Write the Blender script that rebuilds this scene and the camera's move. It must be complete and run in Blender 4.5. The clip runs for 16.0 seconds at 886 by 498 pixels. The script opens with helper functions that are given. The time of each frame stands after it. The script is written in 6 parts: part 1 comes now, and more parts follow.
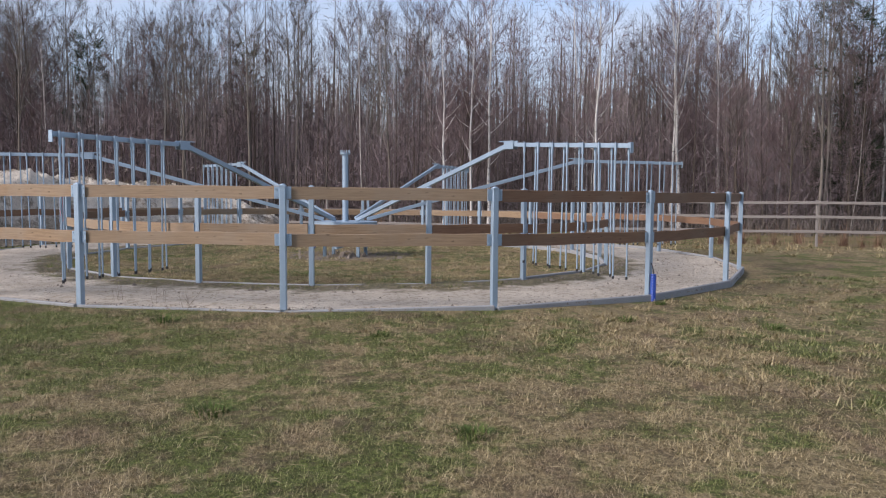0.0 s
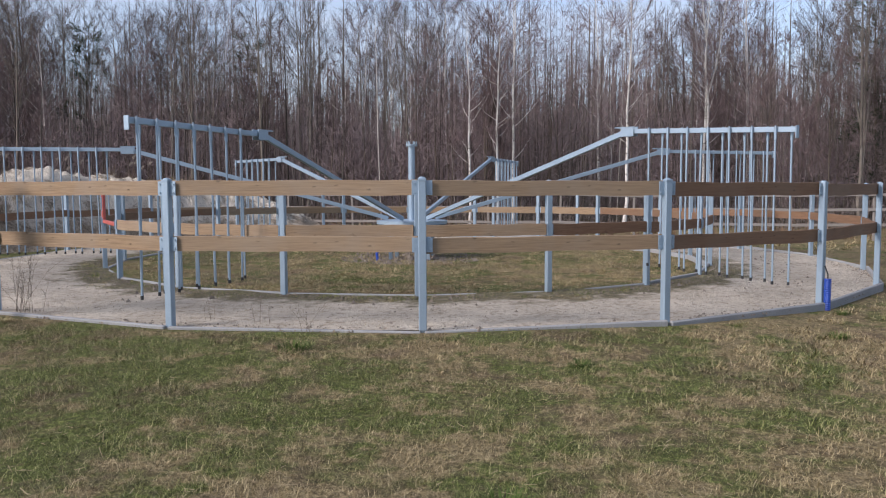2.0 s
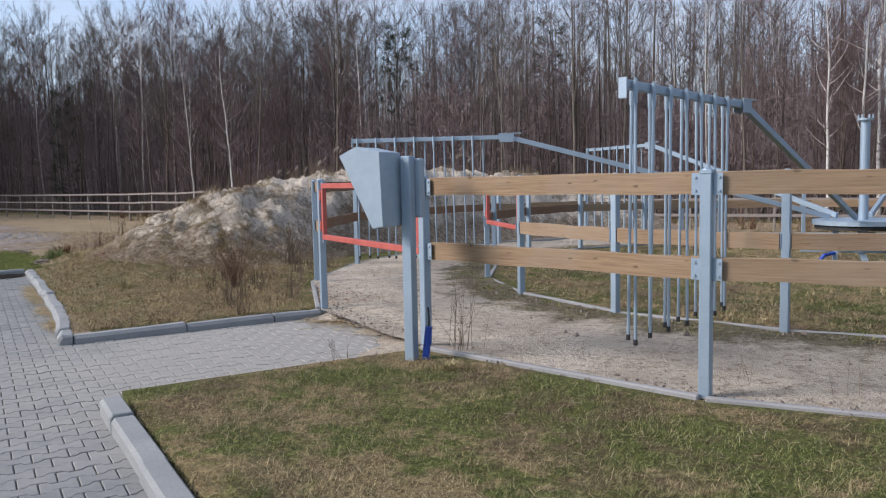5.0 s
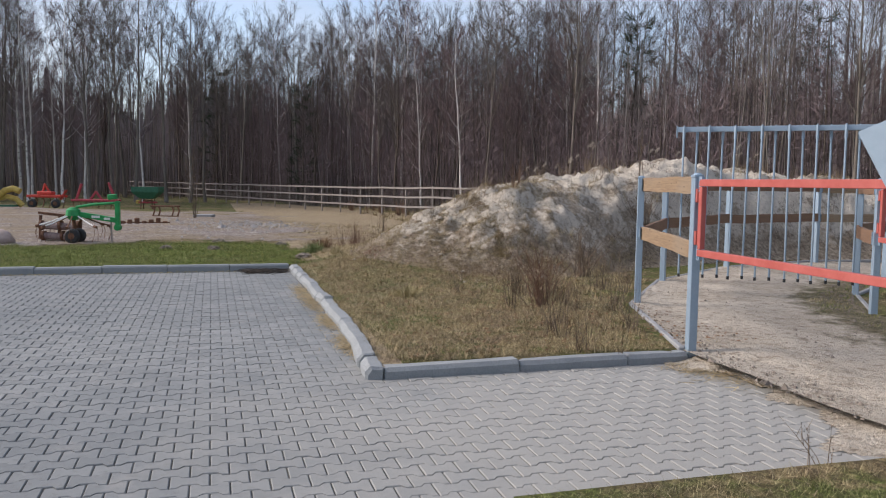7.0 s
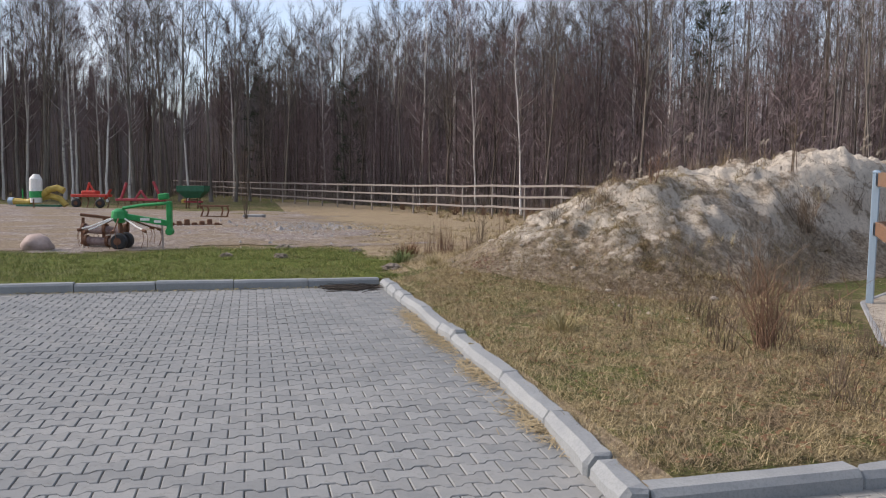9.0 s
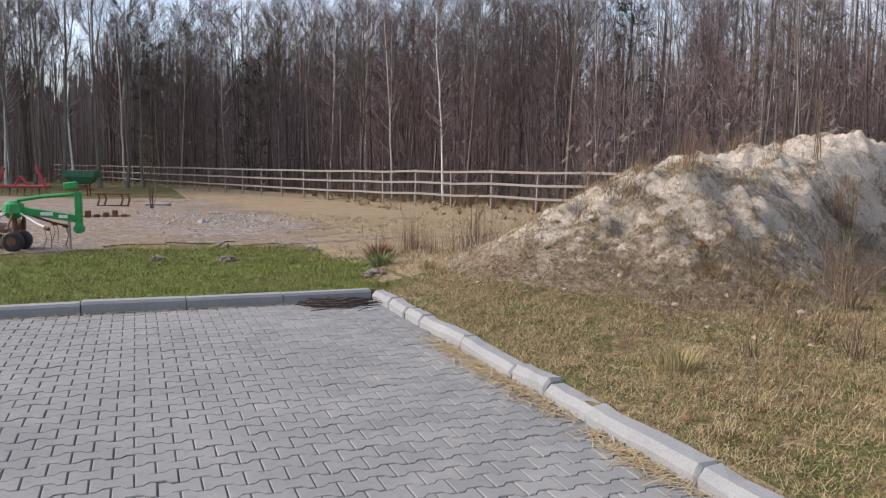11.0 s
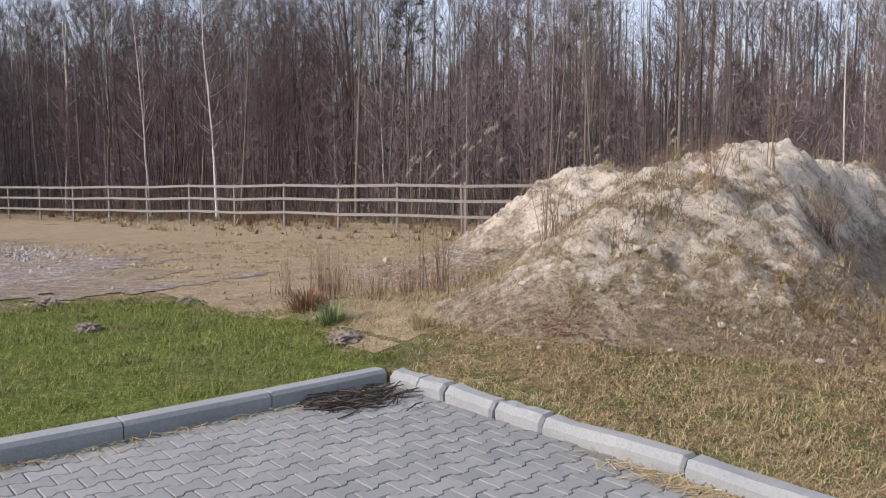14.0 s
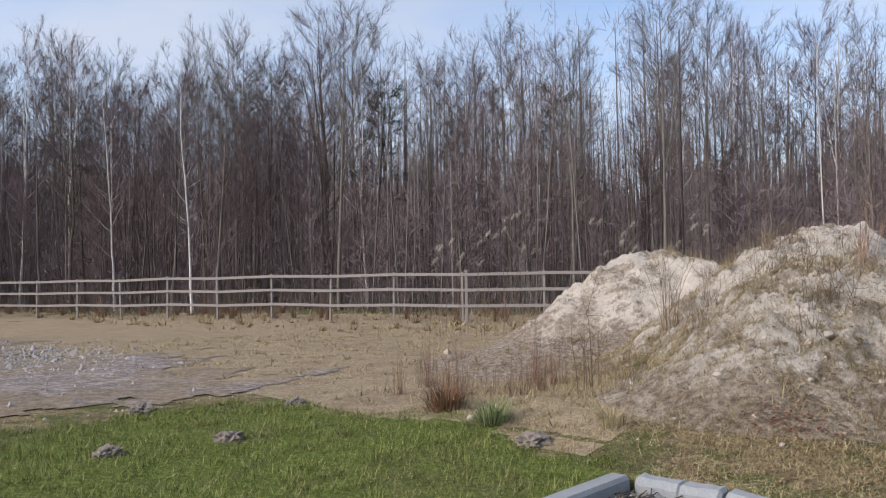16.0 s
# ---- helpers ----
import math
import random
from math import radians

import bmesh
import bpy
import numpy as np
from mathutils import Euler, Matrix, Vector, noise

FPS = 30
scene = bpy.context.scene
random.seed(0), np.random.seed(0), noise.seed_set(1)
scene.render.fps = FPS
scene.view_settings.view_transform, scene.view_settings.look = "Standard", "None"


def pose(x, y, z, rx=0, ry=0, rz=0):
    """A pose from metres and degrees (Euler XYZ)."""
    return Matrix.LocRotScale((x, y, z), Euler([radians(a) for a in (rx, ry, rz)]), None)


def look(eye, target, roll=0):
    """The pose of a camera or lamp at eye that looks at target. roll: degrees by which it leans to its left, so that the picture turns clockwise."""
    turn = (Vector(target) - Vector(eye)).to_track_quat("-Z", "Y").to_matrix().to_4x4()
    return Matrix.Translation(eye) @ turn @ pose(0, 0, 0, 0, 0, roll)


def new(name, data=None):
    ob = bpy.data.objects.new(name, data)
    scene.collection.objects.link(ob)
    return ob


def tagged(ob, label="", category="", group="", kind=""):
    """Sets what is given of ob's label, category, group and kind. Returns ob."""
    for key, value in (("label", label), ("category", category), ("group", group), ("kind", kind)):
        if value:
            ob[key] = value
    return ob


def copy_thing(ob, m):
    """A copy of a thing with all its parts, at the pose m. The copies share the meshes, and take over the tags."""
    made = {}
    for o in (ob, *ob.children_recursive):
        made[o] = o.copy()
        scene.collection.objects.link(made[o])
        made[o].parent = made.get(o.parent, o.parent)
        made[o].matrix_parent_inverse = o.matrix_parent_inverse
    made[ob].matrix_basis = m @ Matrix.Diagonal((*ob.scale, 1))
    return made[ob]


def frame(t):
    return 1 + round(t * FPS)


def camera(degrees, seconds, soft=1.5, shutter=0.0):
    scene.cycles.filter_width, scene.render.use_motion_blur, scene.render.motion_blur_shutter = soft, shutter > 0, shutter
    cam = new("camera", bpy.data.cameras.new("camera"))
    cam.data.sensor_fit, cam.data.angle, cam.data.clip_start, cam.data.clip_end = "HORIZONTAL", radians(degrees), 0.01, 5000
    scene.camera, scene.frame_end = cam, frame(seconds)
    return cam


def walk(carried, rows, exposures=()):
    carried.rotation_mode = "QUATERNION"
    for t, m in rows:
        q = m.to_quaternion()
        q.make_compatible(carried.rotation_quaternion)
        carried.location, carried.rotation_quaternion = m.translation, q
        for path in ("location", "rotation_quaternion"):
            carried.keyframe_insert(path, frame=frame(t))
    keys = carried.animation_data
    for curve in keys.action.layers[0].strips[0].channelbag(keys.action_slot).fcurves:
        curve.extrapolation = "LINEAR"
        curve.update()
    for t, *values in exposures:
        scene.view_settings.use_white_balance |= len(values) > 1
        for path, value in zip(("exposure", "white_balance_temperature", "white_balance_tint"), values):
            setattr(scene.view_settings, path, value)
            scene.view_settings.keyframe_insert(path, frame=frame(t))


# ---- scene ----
cam = camera(58.5, 16.0, 1.15)
PATH = [
    (0, (1.202, 1.156, 1.535), (0.957, 3.136, 1.39), 0.4),
    (0.5, (0.696, 1.539, 1.501), (0.46, 3.52, 1.36), 0.2),
    (1, (0.206, 1.908, 1.495), (-0.023, 3.889, 1.346), 0.0),
    (1.5, (-0.347, 2.27, 1.492), (-0.563, 4.252, 1.342), -0.1),
    (2, (-0.899, 2.646, 1.504), (-1.11, 4.629, 1.35), -0.2),
    (2.5, (-1.443, 2.97, 1.487), (-1.651, 4.953, 1.334), -0.2),
    (3, (-1.989, 3.424, 1.477), (-2.195, 5.408, 1.323), -0.4),
    (3.5, (-2.538, 3.768, 1.481), (-2.848, 5.737, 1.321), -0.4),
    (4, (-3.018, 4.193, 1.508), (-3.402, 6.15, 1.347), -0.4),
    (4.5, (-3.545, 4.593, 1.493), (-4.07, 6.515, 1.33), -0.6),
    (5, (-3.979, 4.981, 1.56), (-4.83, 6.783, 1.389), -1.1),
    (5.2, (-4.203, 5.153, 1.579), (-5.106, 6.93, 1.41), -1.0),
    (7.3, (-7.051, 6.406, 1.498), (-8.354, 7.913, 1.326), 0.7),
    (7.5, (-7.329, 6.538, 1.502), (-8.641, 8.037, 1.328), 0.6),
    (8, (-8.003, 6.844, 1.447), (-9.341, 8.321, 1.28), 0.9),
    (8.2, (-8.268, 6.999, 1.432), (-9.617, 8.466, 1.26), 0.6),
    (10.3, (-10.794, 7.843, 1.475), (-12.096, 9.354, 1.321), 0.5),
    (10.5, (-11.061, 7.958, 1.46), (-12.278, 9.536, 1.291), 0.6),
    (11, (-11.682, 8.194, 1.458), (-12.82, 9.825, 1.25), 0.7),
    (11.5, (-12.292, 8.429, 1.444), (-13.406, 10.075, 1.222), 0.4),
    (12, (-12.955, 8.634, 1.463), (-14.046, 10.295, 1.234), 0.3),
    (12.5, (-13.561, 8.812, 1.467), (-14.467, 10.581, 1.241), 0.6),
    (13, (-14.199, 9.046, 1.482), (-14.763, 10.954, 1.28), 1.0),
    (13.5, (-14.783, 9.185, 1.509), (-15.329, 11.1, 1.324), 0.1),
    (14, (-15.362, 9.336, 1.535), (-15.901, 11.253, 1.355), -0.2),
    (14.5, (-15.953, 9.403, 1.529), (-16.488, 11.325, 1.391), -0.3),
    (15, (-16.484, 9.435, 1.512), (-17.014, 11.361, 1.609), -0.4),
    (15.5, (-17.033, 9.432, 1.53), (-17.477, 11.378, 1.655), -0.8),
    (16, (-17.571, 9.329, 1.536), (-17.961, 11.29, 1.579), -1.0),
]
walk(cam, [(t, look(eye, target, roll)) for t, eye, target, roll in PATH], [(0.0, 0.46, 6450, 17), (5.0, 0.46, 6450, 15), (8.0, 0.52, 6800, 15), (10.5, 0.72, 6950, 18), (12.5, 0.83, 7000, 18), (14.0, 0.75, 6850, 18), (14.5, 0.71, 6850, 19), (15.0, 0.42, 6200, 11), (15.5, 0.32, 6150, 11), (16.0, 0.52, 6450, 15)])

# ---- light ----
world = bpy.data.worlds.new("sky")
scene.world = world
world.use_nodes = True
wn = world.node_tree.nodes
sky = wn.new("ShaderNodeTexSky")
sky.sky_type, sky.sun_disc = "NISHITA", False
SUN_DIR = Vector((-0.72, -0.50, 0.55)).normalized()      # towards the sun
sky.sun_elevation = math.asin(SUN_DIR.z)
sky.sun_rotation = math.atan2(SUN_DIR.x, SUN_DIR.y)
sky.air_density, sky.dust_density, sky.ozone_density = 1.0, 0.8, 2.5
wn["Background"].inputs["Strength"].default_value = 0.15
cloud_at, cloud, veil, over = wn.new("ShaderNodeMapping"), wn.new("ShaderNodeTexNoise"), wn.new("ShaderNodeValToRGB"), wn.new("ShaderNodeMix")
sky_way = wn.new("ShaderNodeTexCoord")
cloud_at.inputs["Scale"].default_value = (1.6, 1.6, 5.0)
cloud.inputs["Scale"].default_value, cloud.inputs["Detail"].default_value = 1.7, 7
veil.color_ramp.elements[0].position, veil.color_ramp.elements[0].color = 0.30, (0.12, 0.12, 0.12, 1)
veil.color_ramp.elements[1].position, veil.color_ramp.elements[1].color = 0.68, (0.75, 0.75, 0.75, 1)
over.data_type = "RGBA"
over.inputs[7].default_value = (3.3, 3.55, 3.9, 1)
for p, q in ((sky_way.outputs["Generated"], cloud_at.inputs[0]), (cloud_at.outputs[0], cloud.inputs[0]), (cloud.outputs["Fac"], veil.inputs[0]), (veil.outputs[0], over.inputs[0]),
             (sky.outputs[0], over.inputs[6]), (over.outputs[2], wn["Background"].inputs["Color"])):
    world.node_tree.links.new(p, q)
sun = new("sun", bpy.data.lights.new("sun", "SUN"))
sun.data.energy, sun.data.angle, sun.data.color = 3.0, radians(20), (1.0, 0.94, 0.87)
sun.matrix_world = look((0, 0, 40), Vector((0, 0, 40)) - SUN_DIR)


# ---- materials ----
def lin(c):
    return tuple(((v / 12.92) if v <= 0.04045 else ((v + 0.055) / 1.055) ** 2.4) for v in c)


class Mat:
    """A node material under construction."""

    def __init__(self, name, rough=0.8, metal=0.0, spec=0.4):
        self.m = bpy.data.materials.new(name)
        self.m.use_nodes = True
        self.t = self.m.node_tree
        self.b = self.t.nodes["Principled BSDF"]
        self.b.inputs["Roughness"].default_value = rough
        self.b.inputs["Metallic"].default_value = metal
        self.b.inputs["Specular IOR Level"].default_value = spec
        self.geo = self.t.nodes.new("ShaderNodeNewGeometry")
        self.co = self.t.nodes.new("ShaderNodeTexCoord")

    def link(self, a, b):
        self.t.links.new(a, b)

    def noise(self, scale, detail=4, rough=0.6, space="world", stretch=None):
        n = self.t.nodes.new("ShaderNodeTexNoise")
        n.inputs["Scale"].default_value, n.inputs["Detail"].default_value = scale, detail
        n.inputs["Roughness"].default_value = rough
        out = self.geo.outputs["Position"] if space == "world" else self.co.outputs["Object"]
        if stretch:
            mp = self.t.nodes.new("ShaderNodeMapping")
            mp.inputs["Scale"].default_value = stretch
            self.link(out, mp.inputs[0])
            out = mp.outputs[0]
        self.link(out, n.inputs["Vector"])
        return n.outputs["Fac"]

    def ramp(self, fac, stops):
        r = self.t.nodes.new("ShaderNodeValToRGB")
        els = r.color_ramp.elements
        while len(els) < len(stops):
            els.new(0.5)
        for e, (p, c) in zip(els, stops):
            e.position, e.color = p, (*c, 1)
        self.link(fac, r.inputs[0])
        return r.outputs[0]

    def mix(self, fac, a, b, how="MIX"):
        n = self.t.nodes.new("ShaderNodeMix")
        n.data_type, n.blend_type = "RGBA", how
        for sock, v in ((n.inputs[0], fac), (n.inputs[6], a), (n.inputs[7], b)):
            if isinstance(v, (int, float)):
                sock.default_value = v
            elif isinstance(v, tuple):
                sock.default_value = (*v, 1)
            else:
                self.link(v, sock)
        return n.outputs[2]

    def island(self):
        return self.geo.outputs["Random Per Island"]

    def each(self):
        return self.t.nodes.new("ShaderNodeObjectInfo").outputs["Random"]

    def color(self, c):
        if isinstance(c, tuple):
            self.b.inputs["Base Color"].default_value = (*c, 1)
        else:
            self.link(c, self.b.inputs["Base Color"])
        return self

    def rough(self, fac):
        self.link(fac, self.b.inputs["Roughness"])
        return self

    def bump(self, fac, strength=0.4, dist=0.01):
        n = self.t.nodes.new("ShaderNodeBump")
        n.inputs["Strength"].default_value, n.inputs["Distance"].default_value = strength, dist
        self.link(fac, n.inputs["Height"])
        self.link(n.outputs[0], self.b.inputs["Normal"])
        return self


def steel_mat():
    m = Mat("galvanised_steel", 0.5, 0.45)
    a = m.noise(60, 3, 0.5, "object")
    b = m.noise(6, 5, 0.7, "world")
    c = m.mix(a, (0.24, 0.33, 0.42), (0.36, 0.46, 0.56))
    m.color(m.mix(b, c, (0.31, 0.39, 0.46)))
    m.rough(m.ramp(b, [(0.3, (0.4,) * 3), (0.7, (0.62,) * 3)]))
    return m.m


def wood_mat(name, dark, light, weather):
    m = Mat(name, 0.75)
    grain = m.noise(9, 6, 0.65, "object", (0.35, 6, 9))
    blot = m.noise(1.6, 4, 0.6, "world")
    c = m.ramp(grain, [(0.28, dark), (0.72, light)])
    c = m.mix(m.ramp(blot, [(0.45, (0, 0, 0)), (0.75, (0.7,) * 3)]), c, weather)
    c = m.mix(m.ramp(m.noise(7, 2, 0.5, "object", (1, 1.6, 3)), [(0.70, (0, 0, 0)), (0.76, (0.75,) * 3)]), c, tuple(0.35 * v for v in dark))
    m.color(m.mix(m.each(), c, m.mix(0.35, c, weather)))
    m.bump(grain, 0.35, 0.004)
    return m.m


def plain_mat(name, a, b, rough=0.6, metal=0.0, scale=8, bump=0.15):
    m = Mat(name, rough, metal)
    n = m.noise(scale, 6, 0.65)
    m.color(m.ramp(n, [(0.3, a), (0.7, b)]))
    m.bump(m.noise(scale * 9, 4), bump, 0.004)
    return m.m


def grass_tone(m, rnd, lush, pale=1.0, drift=0.0):
    """Straw, brown and green by patches; lush shifts the balance to green."""
    patch, mid, fine = m.noise(0.33, 4, 0.6), m.noise(1.5, 4, 0.65), m.noise(7.0, 3, 0.65)
    k = lambda *c: tuple(pale * v for v in c)
    straw = m.ramp(rnd, [(0.0, k(0.085, 0.062, 0.032)), (0.3, k(0.20, 0.153, 0.080)), (0.64, k(0.33, 0.262, 0.143)), (0.9, k(0.46, 0.375, 0.222)), (1.0, k(0.14, 0.115, 0.058))])
    green = m.ramp(rnd, [(0.0, (0.032, 0.048, 0.012)), (0.45, (0.092, 0.118, 0.030)), (0.78, (0.205, 0.225, 0.072)), (0.93, (0.38, 0.36, 0.18)), (1.0, (0.10, 0.11, 0.04))])
    if lush > 0.2:
        green = m.ramp(rnd, [(0.0, (0.040, 0.062, 0.010)), (0.4, (0.10, 0.142, 0.024)), (0.72, (0.21, 0.24, 0.056)), (0.92, (0.39, 0.365, 0.14)), (1.0, (0.13, 0.12, 0.05))])
    both = m.mix(0.22, m.mix(0.55, patch, mid), fine)
    if drift:
        # damper and greener towards the gate, drier away from it
        sep, way, add = m.t.nodes.new("ShaderNodeSeparateXYZ"), m.t.nodes.new("ShaderNodeMapRange"), m.t.nodes.new("ShaderNodeMath")
        m.link(m.geo.outputs["Position"], sep.inputs[0])
        m.link(sep.outputs["X"], way.inputs["Value"])
        for name, value in (("From Min", -0.5), ("From Max", 3.5), ("To Min", drift), ("To Max", -drift)):
            way.inputs[name].default_value = value
        m.link(both, add.inputs[0])
        m.link(way.outputs[0], add.inputs[1])
        both = add.outputs[0]
    c = m.mix(m.ramp(both, [(0.475 - lush, (0.02,) * 3), (0.53 - lush, (0.95,) * 3)]), straw, green)
    brown = m.ramp(m.mix(0.35, m.noise(0.8, 5, 0.7, "world", (1.3, 0.8, 1)), fine), [(0.50, (0, 0, 0)), (0.60, (0.7 if lush < 0.2 else 0.25,) * 3)])
    return m.mix(brown, c, m.ramp(rnd, [(0, k(0.07, 0.047, 0.031)), (0.7, k(0.20, 0.138, 0.092)), (1, k(0.36, 0.27, 0.19))]))


def blade_mat(name, lush, pale=1.0, drift=0.0):
    m = Mat(name, 0.7, 0, 0.2)
    m.color(grass_tone(m, m.island(), lush, pale, drift))
    return m.m


def soil_mat(name, lush, gaps=0.6, pale=0.95, drift=0.0):
    """Thatch and soil under the blades, with dark gaps for earth and for shade between clumps."""
    m = Mat(name, 0.95, 0, 0.1)
    n = m.mix(0.5, m.noise(26, 6, 0.75), m.noise(60, 4, 0.75, "world", (1, 0.45, 1)))
    c = grass_tone(m, m.ramp(n, [(0.36, (0, 0, 0)), (0.62, (0.85,) * 3)]), lush, pale, drift)
    if lush < -0.2:
        # bleached and trampled thatch of the open field
        c = m.mix(0.5, c, m.ramp(m.mix(0.5, m.noise(2.2, 5, 0.7), n), [(0.36, (0.20, 0.148, 0.108)), (0.5, (0.34, 0.27, 0.20)), (0.62, (0.47, 0.39, 0.30))]))
    bare = m.ramp(m.noise(1.3, 6, 0.7), [(0.56, (0, 0, 0)), (0.72, (0.5,) * 3)])
    # dark earth colour that also paints in the shade between matted clumps
    gap = m.ramp(m.noise(18, 6, 0.8), [(0.44, (gaps,) * 3), (0.56, (0.05,) * 3)])
    m.color(m.mix(gap, m.mix(bare, c, (0.16, 0.12, 0.09)), (0.050, 0.040, 0.026) if lush < 0.2 else (0.04, 0.052, 0.016)))
    m.bump(m.noise(40, 5), 0.8, 0.035)
    return m.m


def sand_mat():
    m = Mat("pale_sand", 0.95, 0, 0.15)
    big, fine = m.noise(0.9, 5, 0.65), m.noise(11, 6, 0.75)
    c = m.ramp(big, [(0.35, (0.46, 0.40, 0.325)), (0.65, (0.63, 0.56, 0.465))])
    c = m.mix(m.ramp(fine, [(0.36, (0.8,) * 3), (0.50, (0, 0, 0))]), c, (0.23, 0.18, 0.135))
    # dirt and moss creep in from the inner edging with a ragged rim
    sep, flat = m.t.nodes.new("ShaderNodeSeparateXYZ"), m.t.nodes.new("ShaderNodeCombineXYZ")
    m.link(m.geo.outputs["Position"], sep.inputs[0])
    m.link(sep.outputs["X"], flat.inputs["X"])
    m.link(sep.outputs["Y"], flat.inputs["Y"])
    far, rim = m.t.nodes.new("ShaderNodeVectorMath"), m.t.nodes.new("ShaderNodeMath")
    far.operation, rim.operation = "DISTANCE", "MULTIPLY_ADD"
    m.link(flat.outputs[0], far.inputs[0])
    far.inputs[1].default_value = (-3.3, 19.08, 0)
    m.link(m.noise(1.6, 6, 0.72), rim.inputs[0])
    rim.inputs[1].default_value = -2.6
    m.link(far.outputs["Value"], rim.inputs[2])
    less = m.t.nodes.new("ShaderNodeMath")
    less.operation = "MULTIPLY"
    m.link(rim.outputs[0], less.inputs[0])
    less.inputs[1].default_value = 0.1
    moss = m.ramp(fine, [(0.35, (0.06, 0.055, 0.028)), (0.55, (0.155, 0.135, 0.078)), (0.7, (0.28, 0.24, 0.165))])
    c = m.mix(m.ramp(less.outputs[0], [(0.505, (0.95,) * 3), (0.55, (0, 0, 0))]), c, moss)
    c = m.mix(m.ramp(m.noise(3.3, 6, 0.8, "world", (1, 1.6, 1)), [(0.55, (0, 0, 0)), (0.68, (0.55,) * 3)]), c, (0.25, 0.205, 0.16))
    m.color(c)
    m.bump(m.mix(0.5, m.noise(6, 6, 0.75), m.noise(22, 5, 0.7)), 1.0, 0.12)
    return m.m


def heap_mat():
    m = Mat("heap_sand", 0.97, 0, 0.1)
    big, fine, mid = m.noise(0.7, 6, 0.7), m.noise(14, 6, 0.75), m.noise(2.4, 6, 0.72)
    c = m.ramp(mid, [(0.30, (0.55, 0.487, 0.41)), (0.62, (0.79, 0.715, 0.605))])
    c = m.mix(m.ramp(fine, [(0.34, (0.6,) * 3), (0.46, (0, 0, 0))]), c, (0.27, 0.22, 0.17))
    litter = m.ramp(fine, [(0.34, (0.12, 0.092, 0.067)), (0.48, (0.27, 0.212, 0.156)), (0.64, (0.52, 0.435, 0.335))])
    veg = m.mix(0.5, big, mid)
    c = m.mix(m.ramp(veg, [(0.505, (0, 0, 0)), (0.55, (0.85,) * 3)]), c, litter)
    # litter and dead grass grow up from the foot, with a ragged edge
    sep = m.t.nodes.new("ShaderNodeSeparateXYZ")
    m.link(m.geo.outputs["Position"], sep.inputs[0])
    add = m.t.nodes.new("ShaderNodeMath")
    add.operation = "MULTIPLY_ADD"
    m.link(mid, add.inputs[0])
    add.inputs[1].default_value = 0.75
    half = m.t.nodes.new("ShaderNodeMath")
    half.operation = "MULTIPLY"
    m.link(sep.outputs["Z"], half.inputs[0])
    half.inputs[1].default_value = 0.33
    m.link(half.outputs[0], add.inputs[2])
    c = m.mix(m.ramp(add.outputs[0], [(0.50, (0.92,) * 3), (0.60, (0, 0, 0))]), c, litter)
    m.color(c)
    m.bump(m.mix(0.6, m.noise(8, 6, 0.8), m.noise(30, 5, 0.8)), 1.0, 0.10)
    return m.m


def gravel_mat():
    m = Mat("gravel_dirt", 0.95, 0, 0.15)
    big, fine = m.noise(0.5, 6, 0.7), m.noise(9, 6, 0.85)
    c = m.ramp(fine, [(0.34, (0.10, 0.078, 0.066)), (0.5, (0.21, 0.175, 0.155)), (0.64, (0.44, 0.40, 0.37))])
    c = m.mix(m.ramp(m.noise(0.9, 6, 0.75), [(0.52, (0, 0, 0)), (0.66, (0.7,) * 3)]), c, m.ramp(fine, [(0.35, (0.22, 0.195, 0.18)), (0.6, (0.50, 0.465, 0.44))]))
    m.color(m.mix(m.ramp(big, [(0.42, (0, 0, 0)), (0.56, (0.9,) * 3)]), c, m.ramp(fine, [(0.35, (0.12, 0.092, 0.065)), (0.6, (0.29, 0.228, 0.155))])))
    m.bump(fine, 0.8, 0.04)
    return m.m


def concrete_mat(name, a, b, lichen=0.0):
    m = Mat(name, 0.85, 0, 0.3)
    big, fine = m.noise(1.7, 6, 0.7), m.noise(70, 4, 0.7)
    c = m.mix(m.ramp(big, [(0.3, (0, 0, 0)), (0.7, (1, 1, 1))]), a, b)
    c = m.mix(m.ramp(fine, [(0.35, (0.35,) * 3), (0.55, (0, 0, 0))]), c, tuple(0.55 * v for v in a))
    m.color(m.mix(m.ramp(m.island(), [(0, (0.0,) * 3), (1, (0.35,) * 3)]), c, tuple(0.8 * v for v in a)))
    m.bump(fine, 0.35, 0.004)
    return m.m


